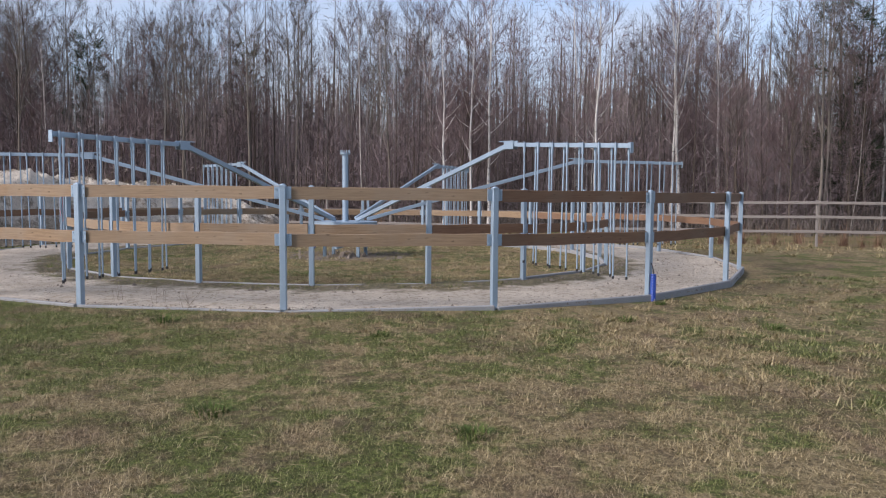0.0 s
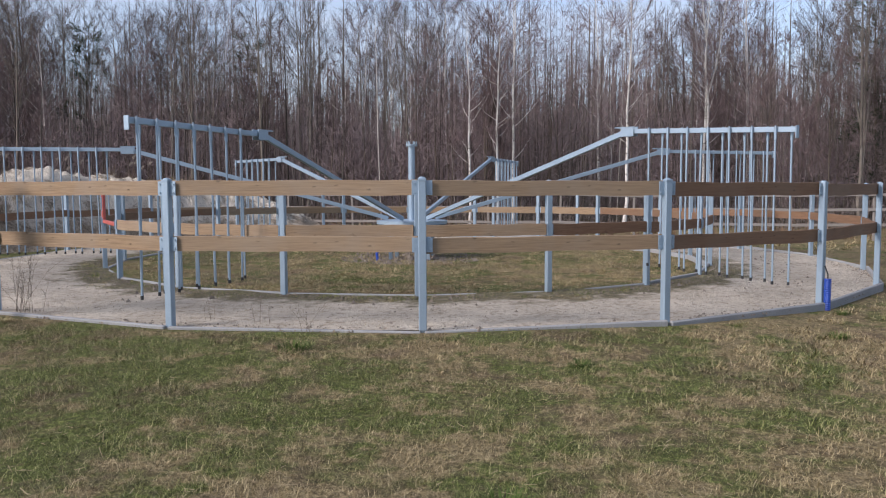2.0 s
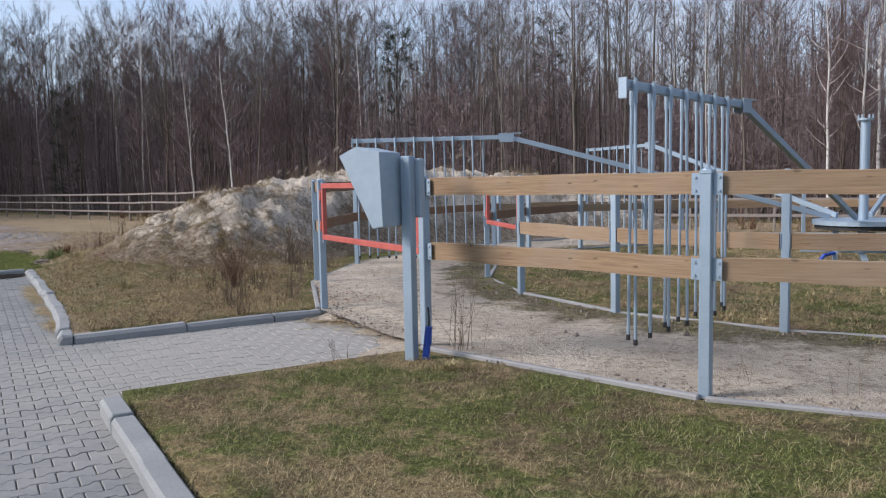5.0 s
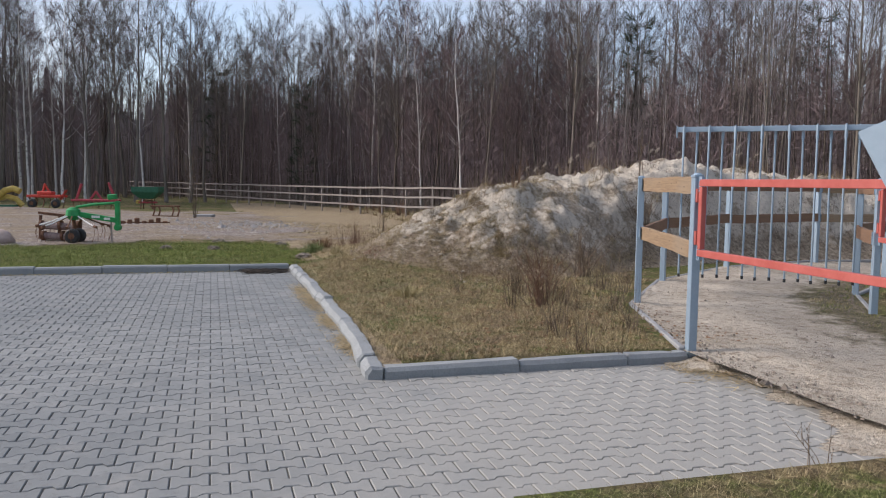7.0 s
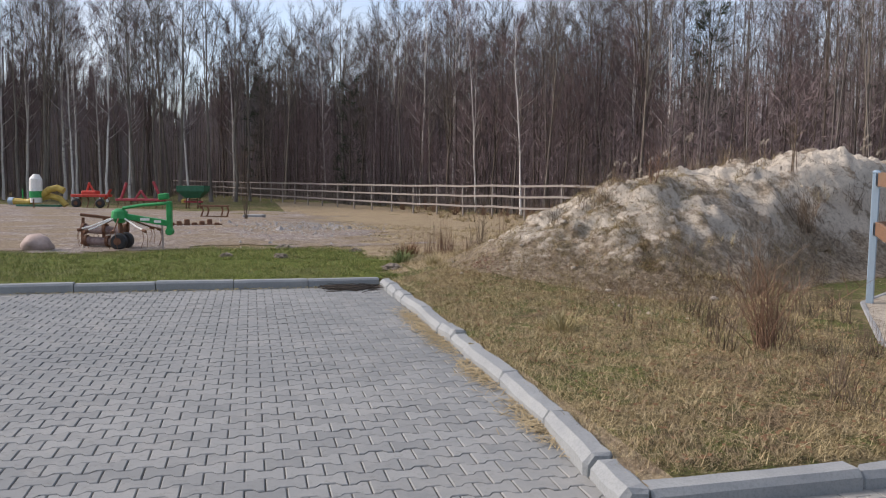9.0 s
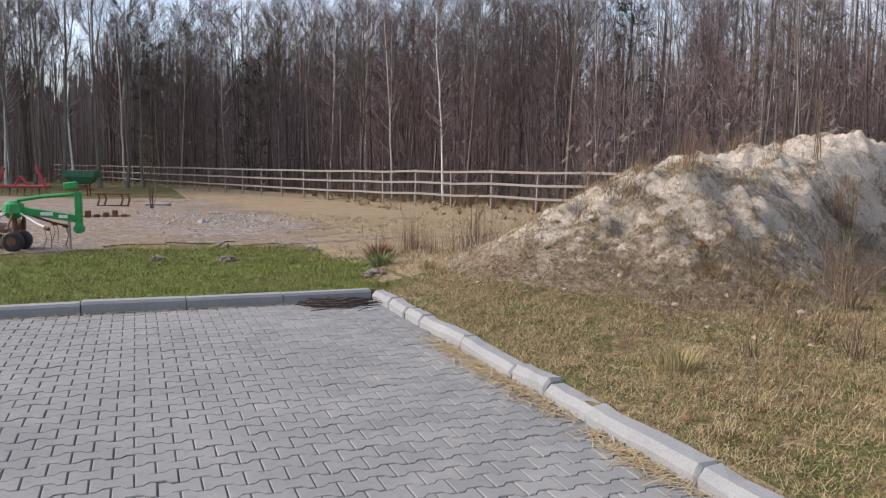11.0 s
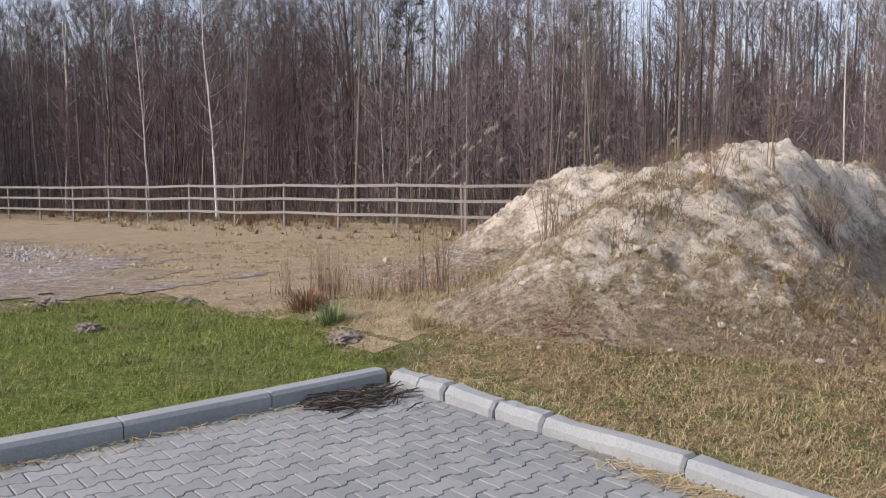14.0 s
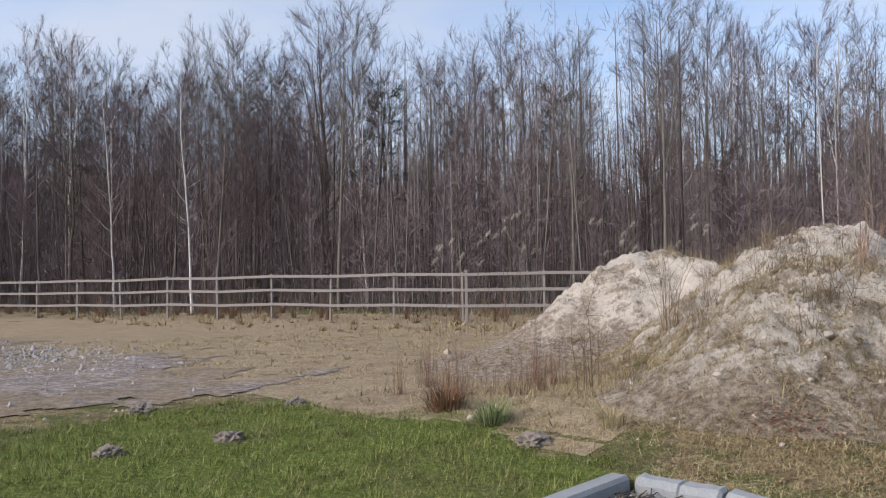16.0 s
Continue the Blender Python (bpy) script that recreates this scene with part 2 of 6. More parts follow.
def paver_mat():
    m = Mat("concrete_paver", 0.85, 0, 0.3)
    big, fine = m.noise(0.33, 5, 0.65), m.noise(80, 4, 0.7)
    c = m.mix(m.ramp(m.island(), [(0, (0,) * 3), (1, (1,) * 3)]), (0.186, 0.195, 0.195), (0.252, 0.260, 0.256))
    c = m.mix(m.ramp(big, [(0.36, (0.8,) * 3), (0.58, (0, 0, 0))]), c, (0.150, 0.163, 0.168))
    c = m.mix(m.ramp(m.noise(3, 6, 0.75), [(0.50, (0, 0, 0)), (0.75, (0.6,) * 3)]), c, (0.315, 0.308, 0.288))
    c = m.mix(m.ramp(m.noise(19, 5, 0.75), [(0.34, (0.45,) * 3), (0.47, (0, 0, 0))]), c, (0.135, 0.135, 0.125))
    # sand trodden out of the gate
    far = m.t.nodes.new("ShaderNodeVectorMath")
    far.operation = "DISTANCE"
    m.link(m.geo.outputs["Position"], far.inputs[0])
    far.inputs[1].default_value = (-8.6, 11.0, 0)
    add = m.t.nodes.new("ShaderNodeMath")
    add.operation = "MULTIPLY_ADD"
    m.link(m.noise(1.3, 6, 0.7), add.inputs[0])
    add.inputs[1].default_value = 3.6
    m.link(far.outputs["Value"], add.inputs[2])
    div = m.t.nodes.new("ShaderNodeMath")
    div.operation = "DIVIDE"
    m.link(add.outputs[0], div.inputs[0])
    div.inputs[1].default_value = 7.0
    c = m.mix(m.ramp(div.outputs[0], [(0.45, (0.75,) * 3), (0.76, (0, 0, 0))]), c, (0.34, 0.328, 0.298))
    m.color(m.mix(m.ramp(fine, [(0.3, (0.4,) * 3), (0.5, (0, 0, 0))]), c, (0.2, 0.2, 0.2)))
    m.bump(fine, 0.3, 0.003)
    return m.m


def bark_mat(name, a, b, birch=False):
    m = Mat(name, 0.9, 0, 0.2)
    c = m.ramp(m.noise(6, 5, 0.7, "object", (1, 1, 0.25)), [(0.3, a), (0.7, b)])
    if birch:
        marks = m.noise(3.2, 4, 0.7, "object", (1.5, 1.5, 3.5))
        c = m.mix(m.ramp(marks, [(0.58, (0, 0, 0)), (0.63, (0.85,) * 3)]), c, (0.05, 0.042, 0.038))
    m.color(m.mix(m.each(), c, m.mix(0.4, c, (0.16, 0.13, 0.10))))
    return m.m


def twig_mat(name, a, b):
    m = Mat(name, 0.9, 0, 0.15)
    c = m.ramp(m.island(), [(0, a), (1, b)])
    m.color(m.mix(m.ramp(m.each(), [(0, (0,) * 3), (1, (0.5,) * 3)]), c, tuple(0.7 * v for v in a)))
    return m.m


STEEL = steel_mat()
WOOD = wood_mat("pale_pine", (0.17, 0.105, 0.058), (0.34, 0.235, 0.14), (0.27, 0.215, 0.16))
# stain of the right-hand boards; also colours in shade on boards 13 to 15
WOOD_DARK = wood_mat("stained_or_shaded_pine", (0.12, 0.062, 0.034), (0.23, 0.125, 0.07), (0.19, 0.13, 0.09))
WOOD_GREY = wood_mat("weathered_wood", (0.16, 0.138, 0.125), (0.30, 0.268, 0.24), (0.235, 0.212, 0.195))
RED = plain_mat("red_paint", (0.36, 0.075, 0.06), (0.46, 0.12, 0.10), 0.5)
BOX_PAINT = plain_mat("grey_blue_paint", (0.27, 0.35, 0.42), (0.33, 0.41, 0.48), 0.45)
BLACK = plain_mat("black_rubber", (0.015, 0.015, 0.016), (0.035, 0.035, 0.037), 0.6)
BLUE = plain_mat("blue_plastic", (0.015, 0.05, 0.30), (0.03, 0.09, 0.42), 0.4)
WEED_LITTER = twig_mat("brown_litter", (0.075, 0.055, 0.04), (0.31, 0.235, 0.17))
KERB = concrete_mat("kerb_concrete", (0.225, 0.24, 0.248), (0.315, 0.328, 0.325))
EDGING = concrete_mat("edging_concrete", (0.25, 0.255, 0.26), (0.36, 0.36, 0.355))
PAVER = paver_mat()
JOINT = plain_mat("joint_dirt", (0.062, 0.058, 0.05), (0.15, 0.138, 0.115), 0.95)
SAND = sand_mat()
JOINT_SAND = plain_mat("joint_sand", (0.12, 0.11, 0.095), (0.27, 0.245, 0.21), 0.95, 0.0, 3)
HEAP = heap_mat()
GRAVEL = gravel_mat()
SOIL = soil_mat("meadow_soil", 0.0, 0.6, 1.0, 0.02)
SOIL_DRY = soil_mat("field_soil", -0.26, 0.3, 1.3)
SOIL_LAWN = soil_mat("lawn_soil", 0.5)
BLADE = blade_mat("meadow_blades", 0.0, 1.14, 0.022)
BLADE_DRY = blade_mat("dry_blades", -0.09, 1.24)
BLADE_LAWN = blade_mat("lawn_blades", 0.3)
BARK = bark_mat("grey_bark", (0.10, 0.088, 0.075), (0.25, 0.225, 0.195))
BARK_MID = bark_mat("grey_brown_bark", (0.085, 0.074, 0.064), (0.24, 0.215, 0.188))
BARK_DARK = bark_mat("dark_bark", (0.045, 0.036, 0.03), (0.10, 0.082, 0.068))
CONIFER = twig_mat("dark_needles", (0.024, 0.038, 0.022), (0.065, 0.085, 0.05))
BIRCH = bark_mat("birch_bark", (0.58, 0.555, 0.525), (0.80, 0.775, 0.745), True)
TWIG = twig_mat("brown_twigs", (0.075, 0.062, 0.060), (0.20, 0.167, 0.162))
TWIG_RED = twig_mat("reddish_twigs", (0.105, 0.074, 0.076), (0.25, 0.186, 0.186))
TWIG_GREY = twig_mat("grey_twigs", (0.07, 0.062, 0.055), (0.19, 0.17, 0.15))
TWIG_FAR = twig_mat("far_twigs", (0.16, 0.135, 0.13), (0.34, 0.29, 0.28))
TWIG_SAP = twig_mat("sapling_twigs", (0.185, 0.142, 0.146), (0.39, 0.310, 0.314))


# ---- mesh helpers ----
def thing(name, x, y, z, label, category, group="", kind="", turn=0.0):
    ob = new(name)
    ob.matrix_basis = pose(x, y, z, 0, 0, turn)
    return tagged(ob, label, category, group, kind)


def part(name, bm, material, parent=None, label="", smooth=False):
    me = bpy.data.meshes.new(name)
    bm.to_mesh(me)
    bm.free()
    me.materials.append(material)
    if smooth:
        me.polygons.foreach_set("use_smooth", [True] * len(me.polygons))
    ob = new(name, me)
    ob.parent = parent
    return tagged(ob, label)


def shared(name, me, parent, m):
    ob = new(name, me)
    ob.parent = parent
    ob.matrix_basis = m
    return ob


def box(bm, x0, y0, z0, x1, y1, z1, m=None, bevel=0.0):
    r = bmesh.ops.create_cube(bm, size=1)
    vs = r["verts"]
    for v in vs:
        v.co = Vector(((x0 + x1) / 2 + v.co.x * (x1 - x0), (y0 + y1) / 2 + v.co.y * (y1 - y0), (z0 + z1) / 2 + v.co.z * (z1 - z0)))
    if bevel:
        es = {e for v in vs for e in v.link_edges}
        b = bmesh.ops.bevel(bm, geom=list(es), offset=bevel, segments=1, affect="EDGES")
        vs = {v for f in b["faces"] for v in f.verts} | {v for v in vs if v.is_valid}
    if m:
        bmesh.ops.transform(bm, matrix=m, verts=list(vs))
    return bm


def tube(bm, pts, radii, sides=8, caps=True):
    """A tube along points."""
    pts = [Vector(p) for p in pts]
    rings = []
    for i, p in enumerate(pts):
        d = (pts[min(i + 1, len(pts) - 1)] - pts[max(i - 1, 0)]).normalized()
        a = d.orthogonal().normalized() if i == 0 else (rings_a - d * rings_a.dot(d)).normalized()
        rings_a = a
        c = d.cross(a)
        r = radii[i] if isinstance(radii, (list, tuple)) else radii
        rings.append([bm.verts.new(p + r * (math.cos(t) * a + math.sin(t) * c)) for t in [2 * math.pi * k / sides for k in range(sides)]])
    for p, q in zip(rings, rings[1:]):
        for k in range(sides):
            bm.faces.new((p[k], p[(k + 1) % sides], q[(k + 1) % sides], q[k]))
    if caps:
        bm.faces.new(rings[0][::-1])
        bm.faces.new(rings[-1])
    return bm


def beam(bm, p, q, w, h, bevel=0.004):
    """A box section from p to q, w across and h high."""
    p, q = Vector(p), Vector(q)
    m = Matrix.Translation(p) @ (q - p).to_track_quat("X", "Z").to_matrix().to_4x4()
    return box(bm, 0, -w / 2, -h / 2, (q - p).length, w / 2, h / 2, m, bevel)


def raw_mesh(name, verts, faces, material, smooth=False):
    """A mesh from arrays of vertices and of equal-sided faces."""
    verts = np.asarray(verts, np.float32)
    groups = [np.asarray(f, np.int32) for f in (faces if isinstance(faces, list) else [faces])]
    totals = np.concatenate([np.full(len(f), f.shape[1], np.int32) for f in groups])
    loops = np.concatenate([f.ravel() for f in groups])
    n = len(totals)
    me = bpy.data.meshes.new(name)
    me.vertices.add(len(verts))
    me.vertices.foreach_set("co", verts.ravel())
    me.loops.add(len(loops))
    me.loops.foreach_set("vertex_index", loops)
    me.polygons.add(n)
    me.polygons.foreach_set("loop_start", np.concatenate([[0], np.cumsum(totals)[:-1]]).astype(np.int32))
    me.polygons.foreach_set("loop_total", totals)
    me.polygons.foreach_set("use_smooth", np.full(n, smooth))
    me.update(calc_edges=True)
    me.materials.append(material)
    return me


# ---- the plan ----
PC = np.array((-17.39, 14.985))            # inner corner of the two kerbs
U = np.array((0.8303, -0.5573))            # along the kerb, towards the start
V = np.array((0.5573, 0.8303))             # from the yard towards the walker
HUB = np.array((-3.3, 19.08))
R_OUT, R_IN, POST_TURN = 8.6, 5.95, -81.0
APRON = (7.75, 10.45, 2.95)                # a from, a to, b to
PAVE_Z = -0.05


def ab(x, y):
    dx, dy = x - PC[0], y - PC[1]
    return dx * U[0] + dy * U[1], dx * V[0] + dy * V[1]


def xy(a, b):
    return PC[0] + a * U[0] + b * V[0], PC[1] + a * U[1] + b * V[1]


def smooth(lo, hi, v):
    t = np.clip((v - lo) / (hi - lo), 0, 1)
    return t * t * (3 - 2 * t)


def waves(x, y):
    return (0.5 * np.sin(1.3 * x + 0.7 * y + 1) + 0.5 * np.sin(0.9 * y - 1.1 * x + 2.2) + 0.4 * np.sin(2.9 * x + 1.7) * np.sin(2.3 * y + 0.4)
            + 0.25 * np.sin(5.3 * x - 2.1 * y) * np.sin(4.1 * y + 1.9 * x))


def ground_z(x, y):
    """Height of the ground, pavement apart."""
    a, b = ab(x, y)
    r = np.hypot(x - HUB[0], y - HUB[1])
    z = 0.035 - 0.50 * smooth(21, 36, y - 0.02 * (x + 10)) - 0.15 * smooth(18, 40, -x - 8) * smooth(-5, 25, y)
    z = z - 0.10 * smooth(-2, 5, x) * smooth(4, 12, y)
    z = z + 0.022 * waves(x, y) * smooth(0.3, 1.5, np.minimum(abs(b), abs(a) + 0.5)) * smooth(0.0, 1.0, abs(r - 7.3) - 1.3)
    z = z + 0.30 * np.exp(-((a + 0.3) / 2.2) ** 2 - ((b - 1.9) / 1.1) ** 2) * smooth(0.1, 0.8, b)
    return z


RIDGE = [(-16.0, 17.3, 0.60, 0.95), (-15.05, 18.4, 1.52, 1.4), (-15.1, 20.2, 1.72, 1.6), (-13.9, 23.0, 2.15, 1.9), (-12.1, 27.0, 1.95, 2.2), (-10.8, 29.8, 1.55, 2.2)]


def heap_z(x, y):
    """Height of the sand heap above datum."""
    total = np.zeros_like(x)
    blobs = [(-16.7, 24.0, 2.0, 1.5), (-17.6, 23.5, 1.2, 1.25), (-18.1, 21.5, 0.48, 1.35), (-15.6, 23.6, 1.75, 1.5)]
    for p, q in zip(RIDGE, RIDGE[1:]):
        for k in range(4):
            f = k / 4
            blobs.append(tuple(u * (1 - f) + v * f for u, v in zip(p, q)))
    blobs.append(RIDGE[-1])
    for bx, by, h, w in blobs:
        d = np.hypot(x - bx, y - by) / w
        total += (h * np.exp(-0.6 * d ** 2.4)) ** 12
    z = 0.93 * total ** (1 / 12)
    rough = np.array([noise.fractal((px * 0.9, py * 0.9, 0.3), 0.8, 2.1, 5) for px, py in zip(x.ravel(), y.ravel())]).reshape(x.shape)
    fine = np.array([noise.turbulence((px * 2.6, py * 2.6, 4.0), 4, False) for px, py in zip(x.ravel(), y.ravel())]).reshape(x.shape)
    grow = smooth(0.12, 0.8, z)
    z = z + grow * (0.15 * rough + 0.12 * (fine - 0.42))
    return z * smooth(R_OUT + 0.3, R_OUT + 2.2, np.hypot(x - HUB[0], y - HUB[1]))


# ---- ground ----
def steps(lo, hi, near_lo, near_hi, fine, marks):
    """Grid lines, fine between near_lo and near_hi and widening outwards, with pairs of lines at the marks."""
    out = list(np.arange(near_lo, near_hi, fine))
    s, v = fine, near_hi
    while v < hi:
        out.append(v)
        s *= 1.25
        v += s
    out.append(hi)
    s, v = fine, near_lo - fine
    while v > lo:
        out.append(v)
        s *= 1.25
        v -= s
    out.append(lo)
    out = [v for v in out if all(abs(v - k) > 0.06 for k in marks)]
    for k in marks:
        out += [k - 0.002, k + 0.002]
    return np.array(sorted(out))


def paved(a, b):
    return ((a > -0.07) & (b < 0.07)) | ((a > APRON[0]) & (a < APRON[1]) & (b < APRON[2]))


def build_ground():
    ga = steps(-700, 700, -14, 32, 0.35, [-0.07, APRON[0], APRON[1]])
    gb = steps(-700, 700, -14, 30, 0.35, [0.07, APRON[2]])
    A, B = np.meshgrid(ga, gb)
    X, Y = xy(A, B)
    Z = ground_z(X, Y)
    # lower under the field, the lawn and the gravel, which lie over it as sheets
    field = (A < -0.8) & (A > -59) & (B > 0.8) & (B < 33) & (Y < 39.5 + 0.27 * np.maximum(0, -X - 24))
    lawn = (A < -0.45) & (A > -3.9) & (B > -15.5) & (B < 0)
    gravel = (A < -7.2) & (A > -37.5) & (B > -23.5) & (B < -1.2)
    Z = np.where(field | lawn | gravel, Z - 0.04, Z)
    Z = np.where(paved(A, B), PAVE_Z - 0.045, Z)
    w = len(ga)
    i = np.arange(len(gb) - 1)[:, None] * w + np.arange(w - 1)[None, :]
    faces = np.stack([i, i + 1, i + w + 1, i + w], -1).reshape(-1, 4)
    me = raw_mesh("ground", np.stack([X, Y, Z], -1).reshape(-1, 3), faces, SOIL, True)
    return tagged(new("ground", me), "uneven meadow ground with dry and green grass", "ground", "", "structure")


build_ground()


def sheet(name, material, A, B, keep, lift, label, category, top=None):
    """A sheet that follows the ground over a grid in yard axes."""
    X, Y = xy(A, B)
    Z = (ground_z(X, Y) if top is None else top(X, Y)) + lift
    w = A.shape[1]
    i = np.arange(A.shape[0] - 1)[:, None] * w + np.arange(w - 1)[None, :]
    faces = np.stack([i, i + 1, i + w + 1, i + w], -1).reshape(-1, 4)
    ok = keep(A, B, X, Y).ravel()
    faces = faces[ok[faces].all(1)]
    me = raw_mesh(name, np.stack([X, Y, Z], -1).reshape(-1, 3), faces, material, True)
    return tagged(new(name, me), label, category, "", "structure")


DA, DB = np.meshgrid(np.arange(-60, 0.0, 0.3), np.arange(0.3, 34, 0.3))
sheet("dry_field", SOIL_DRY, DA, DB, lambda a, b, x, y: (a < -0.1 - 0.3 * np.sin(2 * b)) & (y < 41 + 0.27 * np.maximum(0, -x - 24)), 0.004, "field of pale dry winter grass", "field")
LA, LB = np.meshgrid(np.arange(-6.5, -0.1, 0.12), np.arange(-16, 1.4, 0.12))
LAWN_EDGE = lambda a, b: (a > -5.0 + 0.35 * np.sin(1.1 * b + 0.5) + 0.25 * np.sin(2.7 * b)) & (a < -0.08) & (b < 0.55 + 0.25 * np.sin(2 * a))
sheet("lawn", SOIL_LAWN, LA, LB, lambda a, b, x, y: LAWN_EDGE(a - 0.22, b + 0.15) & (a < -0.08), 0.010, "strip of green mown lawn beside the kerb", "lawn")
GA, GB = np.meshgrid(np.concatenate([np.arange(-42, -20, 0.4), np.arange(-20, -4.4, 0.10)]), np.concatenate([np.arange(-24, -8, 0.5), np.arange(-8, 6, 0.10)]))
GRAVEL_EDGE = lambda a, b: (a < -5.5 + 0.5 * np.sin(0.9 * b) + 0.45 * waves(2.3 * a, 2.7 * b) + 0.2 * waves(6.1 * a, 5.3 * b)) & (a > -40 + np.sin(b)) & (b < 0.6 - 0.05 * (a + 5) + 0.8 * np.sin(0.55 * a) + 0.6 * np.sin(1.7 * a) + 0.4 * np.sin(4.1 * a + b) + 0.25 * np.sin(9.3 * a + 2 * b) + 0.5 * waves(1.9 * a, 2.2 * b) + 0.25 * waves(5.7 * a, 6.3 * b))
sheet("gravel_yard", GRAVEL, GA, GB, lambda a, b, x, y: GRAVEL_EDGE(a, b), 0.013, "bare patch of grey-brown gravel and dirt", "gravel ground")


def build_track():
    """The ring of sand between the two fences."""
    t = np.linspace(0, 2 * np.pi, 241)
    rr = np.linspace(R_IN - 0.03, R_OUT + 0.06, 17)
    T, RR = np.meshgrid(t, rr)
    seg = np.cos(np.pi / 20) / np.cos((np.degrees(T) - POST_TURN) % 18 * np.pi / 180 - np.pi / 20)
    X, Y = HUB[0] + RR * seg * np.cos(T), HUB[1] + RR * seg * np.sin(T)
    mid = smooth(0, 0.5, RR - R_IN) * smooth(0, 0.6, R_OUT - RR)
    Z = ground_z(X, Y) * 0.5 + 0.03 - 0.03 * mid + 0.012 * np.sin(9 * T + 3 * RR) + 0.01 * np.sin(31 * T - 7 * RR)
    Z = np.maximum(Z, ground_z(X, Y) + 0.006)
    w = len(t)
    i = np.arange(len(rr) - 1)[:, None] * w + np.arange(w - 1)[None, :]
    me = raw_mesh("sand_track", np.stack([X, Y, Z], -1).reshape(-1, 3), np.stack([i, i + 1, i + w + 1, i + w], -1).reshape(-1, 4), SAND, True)
    tagged(new("sand_track", me), "ring track of pale trodden sand", "track", "", "structure")


build_track()


def build_heap():
    X, Y = np.meshgrid(np.arange(-22, -6.5, 0.065), np.arange(14.5, 34, 0.065))
    H = heap_z(X, Y)
    Z = ground_z(X, Y) - 0.06 + H
    crumb = np.array([noise.turbulence((px * 6.0, py * 6.0, 9.0), 4, True) for px, py in zip(X.ravel(), Y.ravel())]).reshape(X.shape)
    Z = Z + 0.115 * (crumb - 0.45) * smooth(0.1, 0.6, H)
    ok = H > 0.05
    w = X.shape[1]
    i = np.arange(X.shape[0] - 1)[:, None] * w + np.arange(w - 1)[None, :]
    f = np.stack([i, i + 1, i + w + 1, i + w], -1).reshape(-1, 4)
    f = f[ok.ravel()[f].all(1)]
    used, inv = np.unique(f, return_inverse=True)
    me = raw_mesh("earth_mound", np.stack([X, Y, Z], -1).reshape(-1, 3)[used], inv.reshape(-1, 4), HEAP, True)
    tagged(new("earth_mound", me), "long heap of pale sandy soil overgrown with dry weeds", "mound")


build_heap()

# ---- kerbs ----
def kerb_mesh(length, w=0.15, h=0.30, ch=0.022, worn=0.0):
    bm = bmesh.new()
    chip = random.Random(int(length * 1000))
    prof = [(0, 0), (w, 0), (w, h - 0.012), (w - 0.012, h), (ch, h), (0, h - ch * 1.2)]
    ends = []
    cuts = [(0.004, 0.006 + worn), (0.012 + worn, 0), (length - 0.012 - worn, 0), (length - 0.004, 0.006 + worn)]
    if worn:
        cuts[2:2] = [(length * (0.2 + 0.2 * i), chip.uniform(0, 0.4 * worn)) for i in range(4)]
    for s, k in cuts:
        ends.append([bm.verts.new((s, k + p * (1 - 2 * k / w) + (chip.uniform(-worn, worn) * 0.5 if q > 0.1 else 0), q - (k + chip.uniform(0, worn) if q > 0.1 else 0))) for p, q in prof])
    for p, q in zip(ends, ends[1:]):
        for k in range(6):
            bm.faces.new((p[k], p[(k + 1) % 6], q[(k + 1) % 6], q[k]))
    bm.faces.new(ends[0][::-1])
    bm.faces.new(ends[-1])
    bmesh.ops.recalc_face_normals(bm, faces=bm.faces)
    me = bpy.data.meshes.new("kerbstone")
    bm.to_mesh(me)
    bm.free()
    me.materials.append(KERB)
    return me


KERB_TOP = 0.065
rnd = random.Random(5)
YARD_TURN = math.degrees(math.atan2(U[1], U[0]))


def kerb_run(line, a, b, turn, lengths, worn=0.0, drop=0.0, cache={}):
    """Kerbstones end to end from (a, b); turn is counted from the kerb's own direction."""
    d = math.radians(turn)
    for n in lengths:
        if (n, worn) not in cache:
            cache[n, worn] = kerb_mesh(n, worn=worn, ch=0.022 + 1.5 * worn)
        loose = 1 + 150 * worn
        x, y = xy(a, b)
        shared("kerbstone", cache[n, worn], line, pose(x, y, KERB_TOP - drop - 0.30 + rnd.uniform(-0.012, 0.008), loose * rnd.uniform(-1.2, 1.2), rnd.uniform(-0.5, 0.5) * loose, YARD_TURN + turn + rnd.uniform(-0.5, 0.5) * loose))
        a, b = a + n * math.cos(d), b + n * math.sin(d)


kerb_far = tagged(new("kerb_heap_side"), "raised kerb of worn grey concrete stones", "kerb", "", "structure")
kerb_run(kerb_far, 0.0, 0.0, 0, [0.35, 0.30, 0.5, 0.42, 1.0, 0.98, 0.48, 0.54, 1.0], 0.012)
kerb_run(kerb_far, 5.57, 0.0, -2.6, [0.99], 0.012)
kerb_run(kerb_far, 6.57, -0.045, -4.8, [0.8, 0.44], 0.012)
kerb_lawn = tagged(new("kerb_lawn_side"), "raised grey concrete kerb along the lawn", "kerb", "", "structure")
kerb_run(kerb_lawn, 0.0, -22.0, 90, [1.0] * 22)
kerb_near = tagged(new("kerb_meadow_side"), "raised grey concrete kerb along the meadow", "kerb", "", "structure")
kerb_run(kerb_near, 10.72, -0.12, 0, [0.5] + [1.0] * 16)
kerb_gate = tagged(new("kerb_apron_side"), "low grey concrete kerb leading to the gate post", "kerb", "", "structure")
kerb_run(kerb_gate, 7.82, 0.02, 90, [1.14, 1.0, 0.6], 0.004, 0.022)


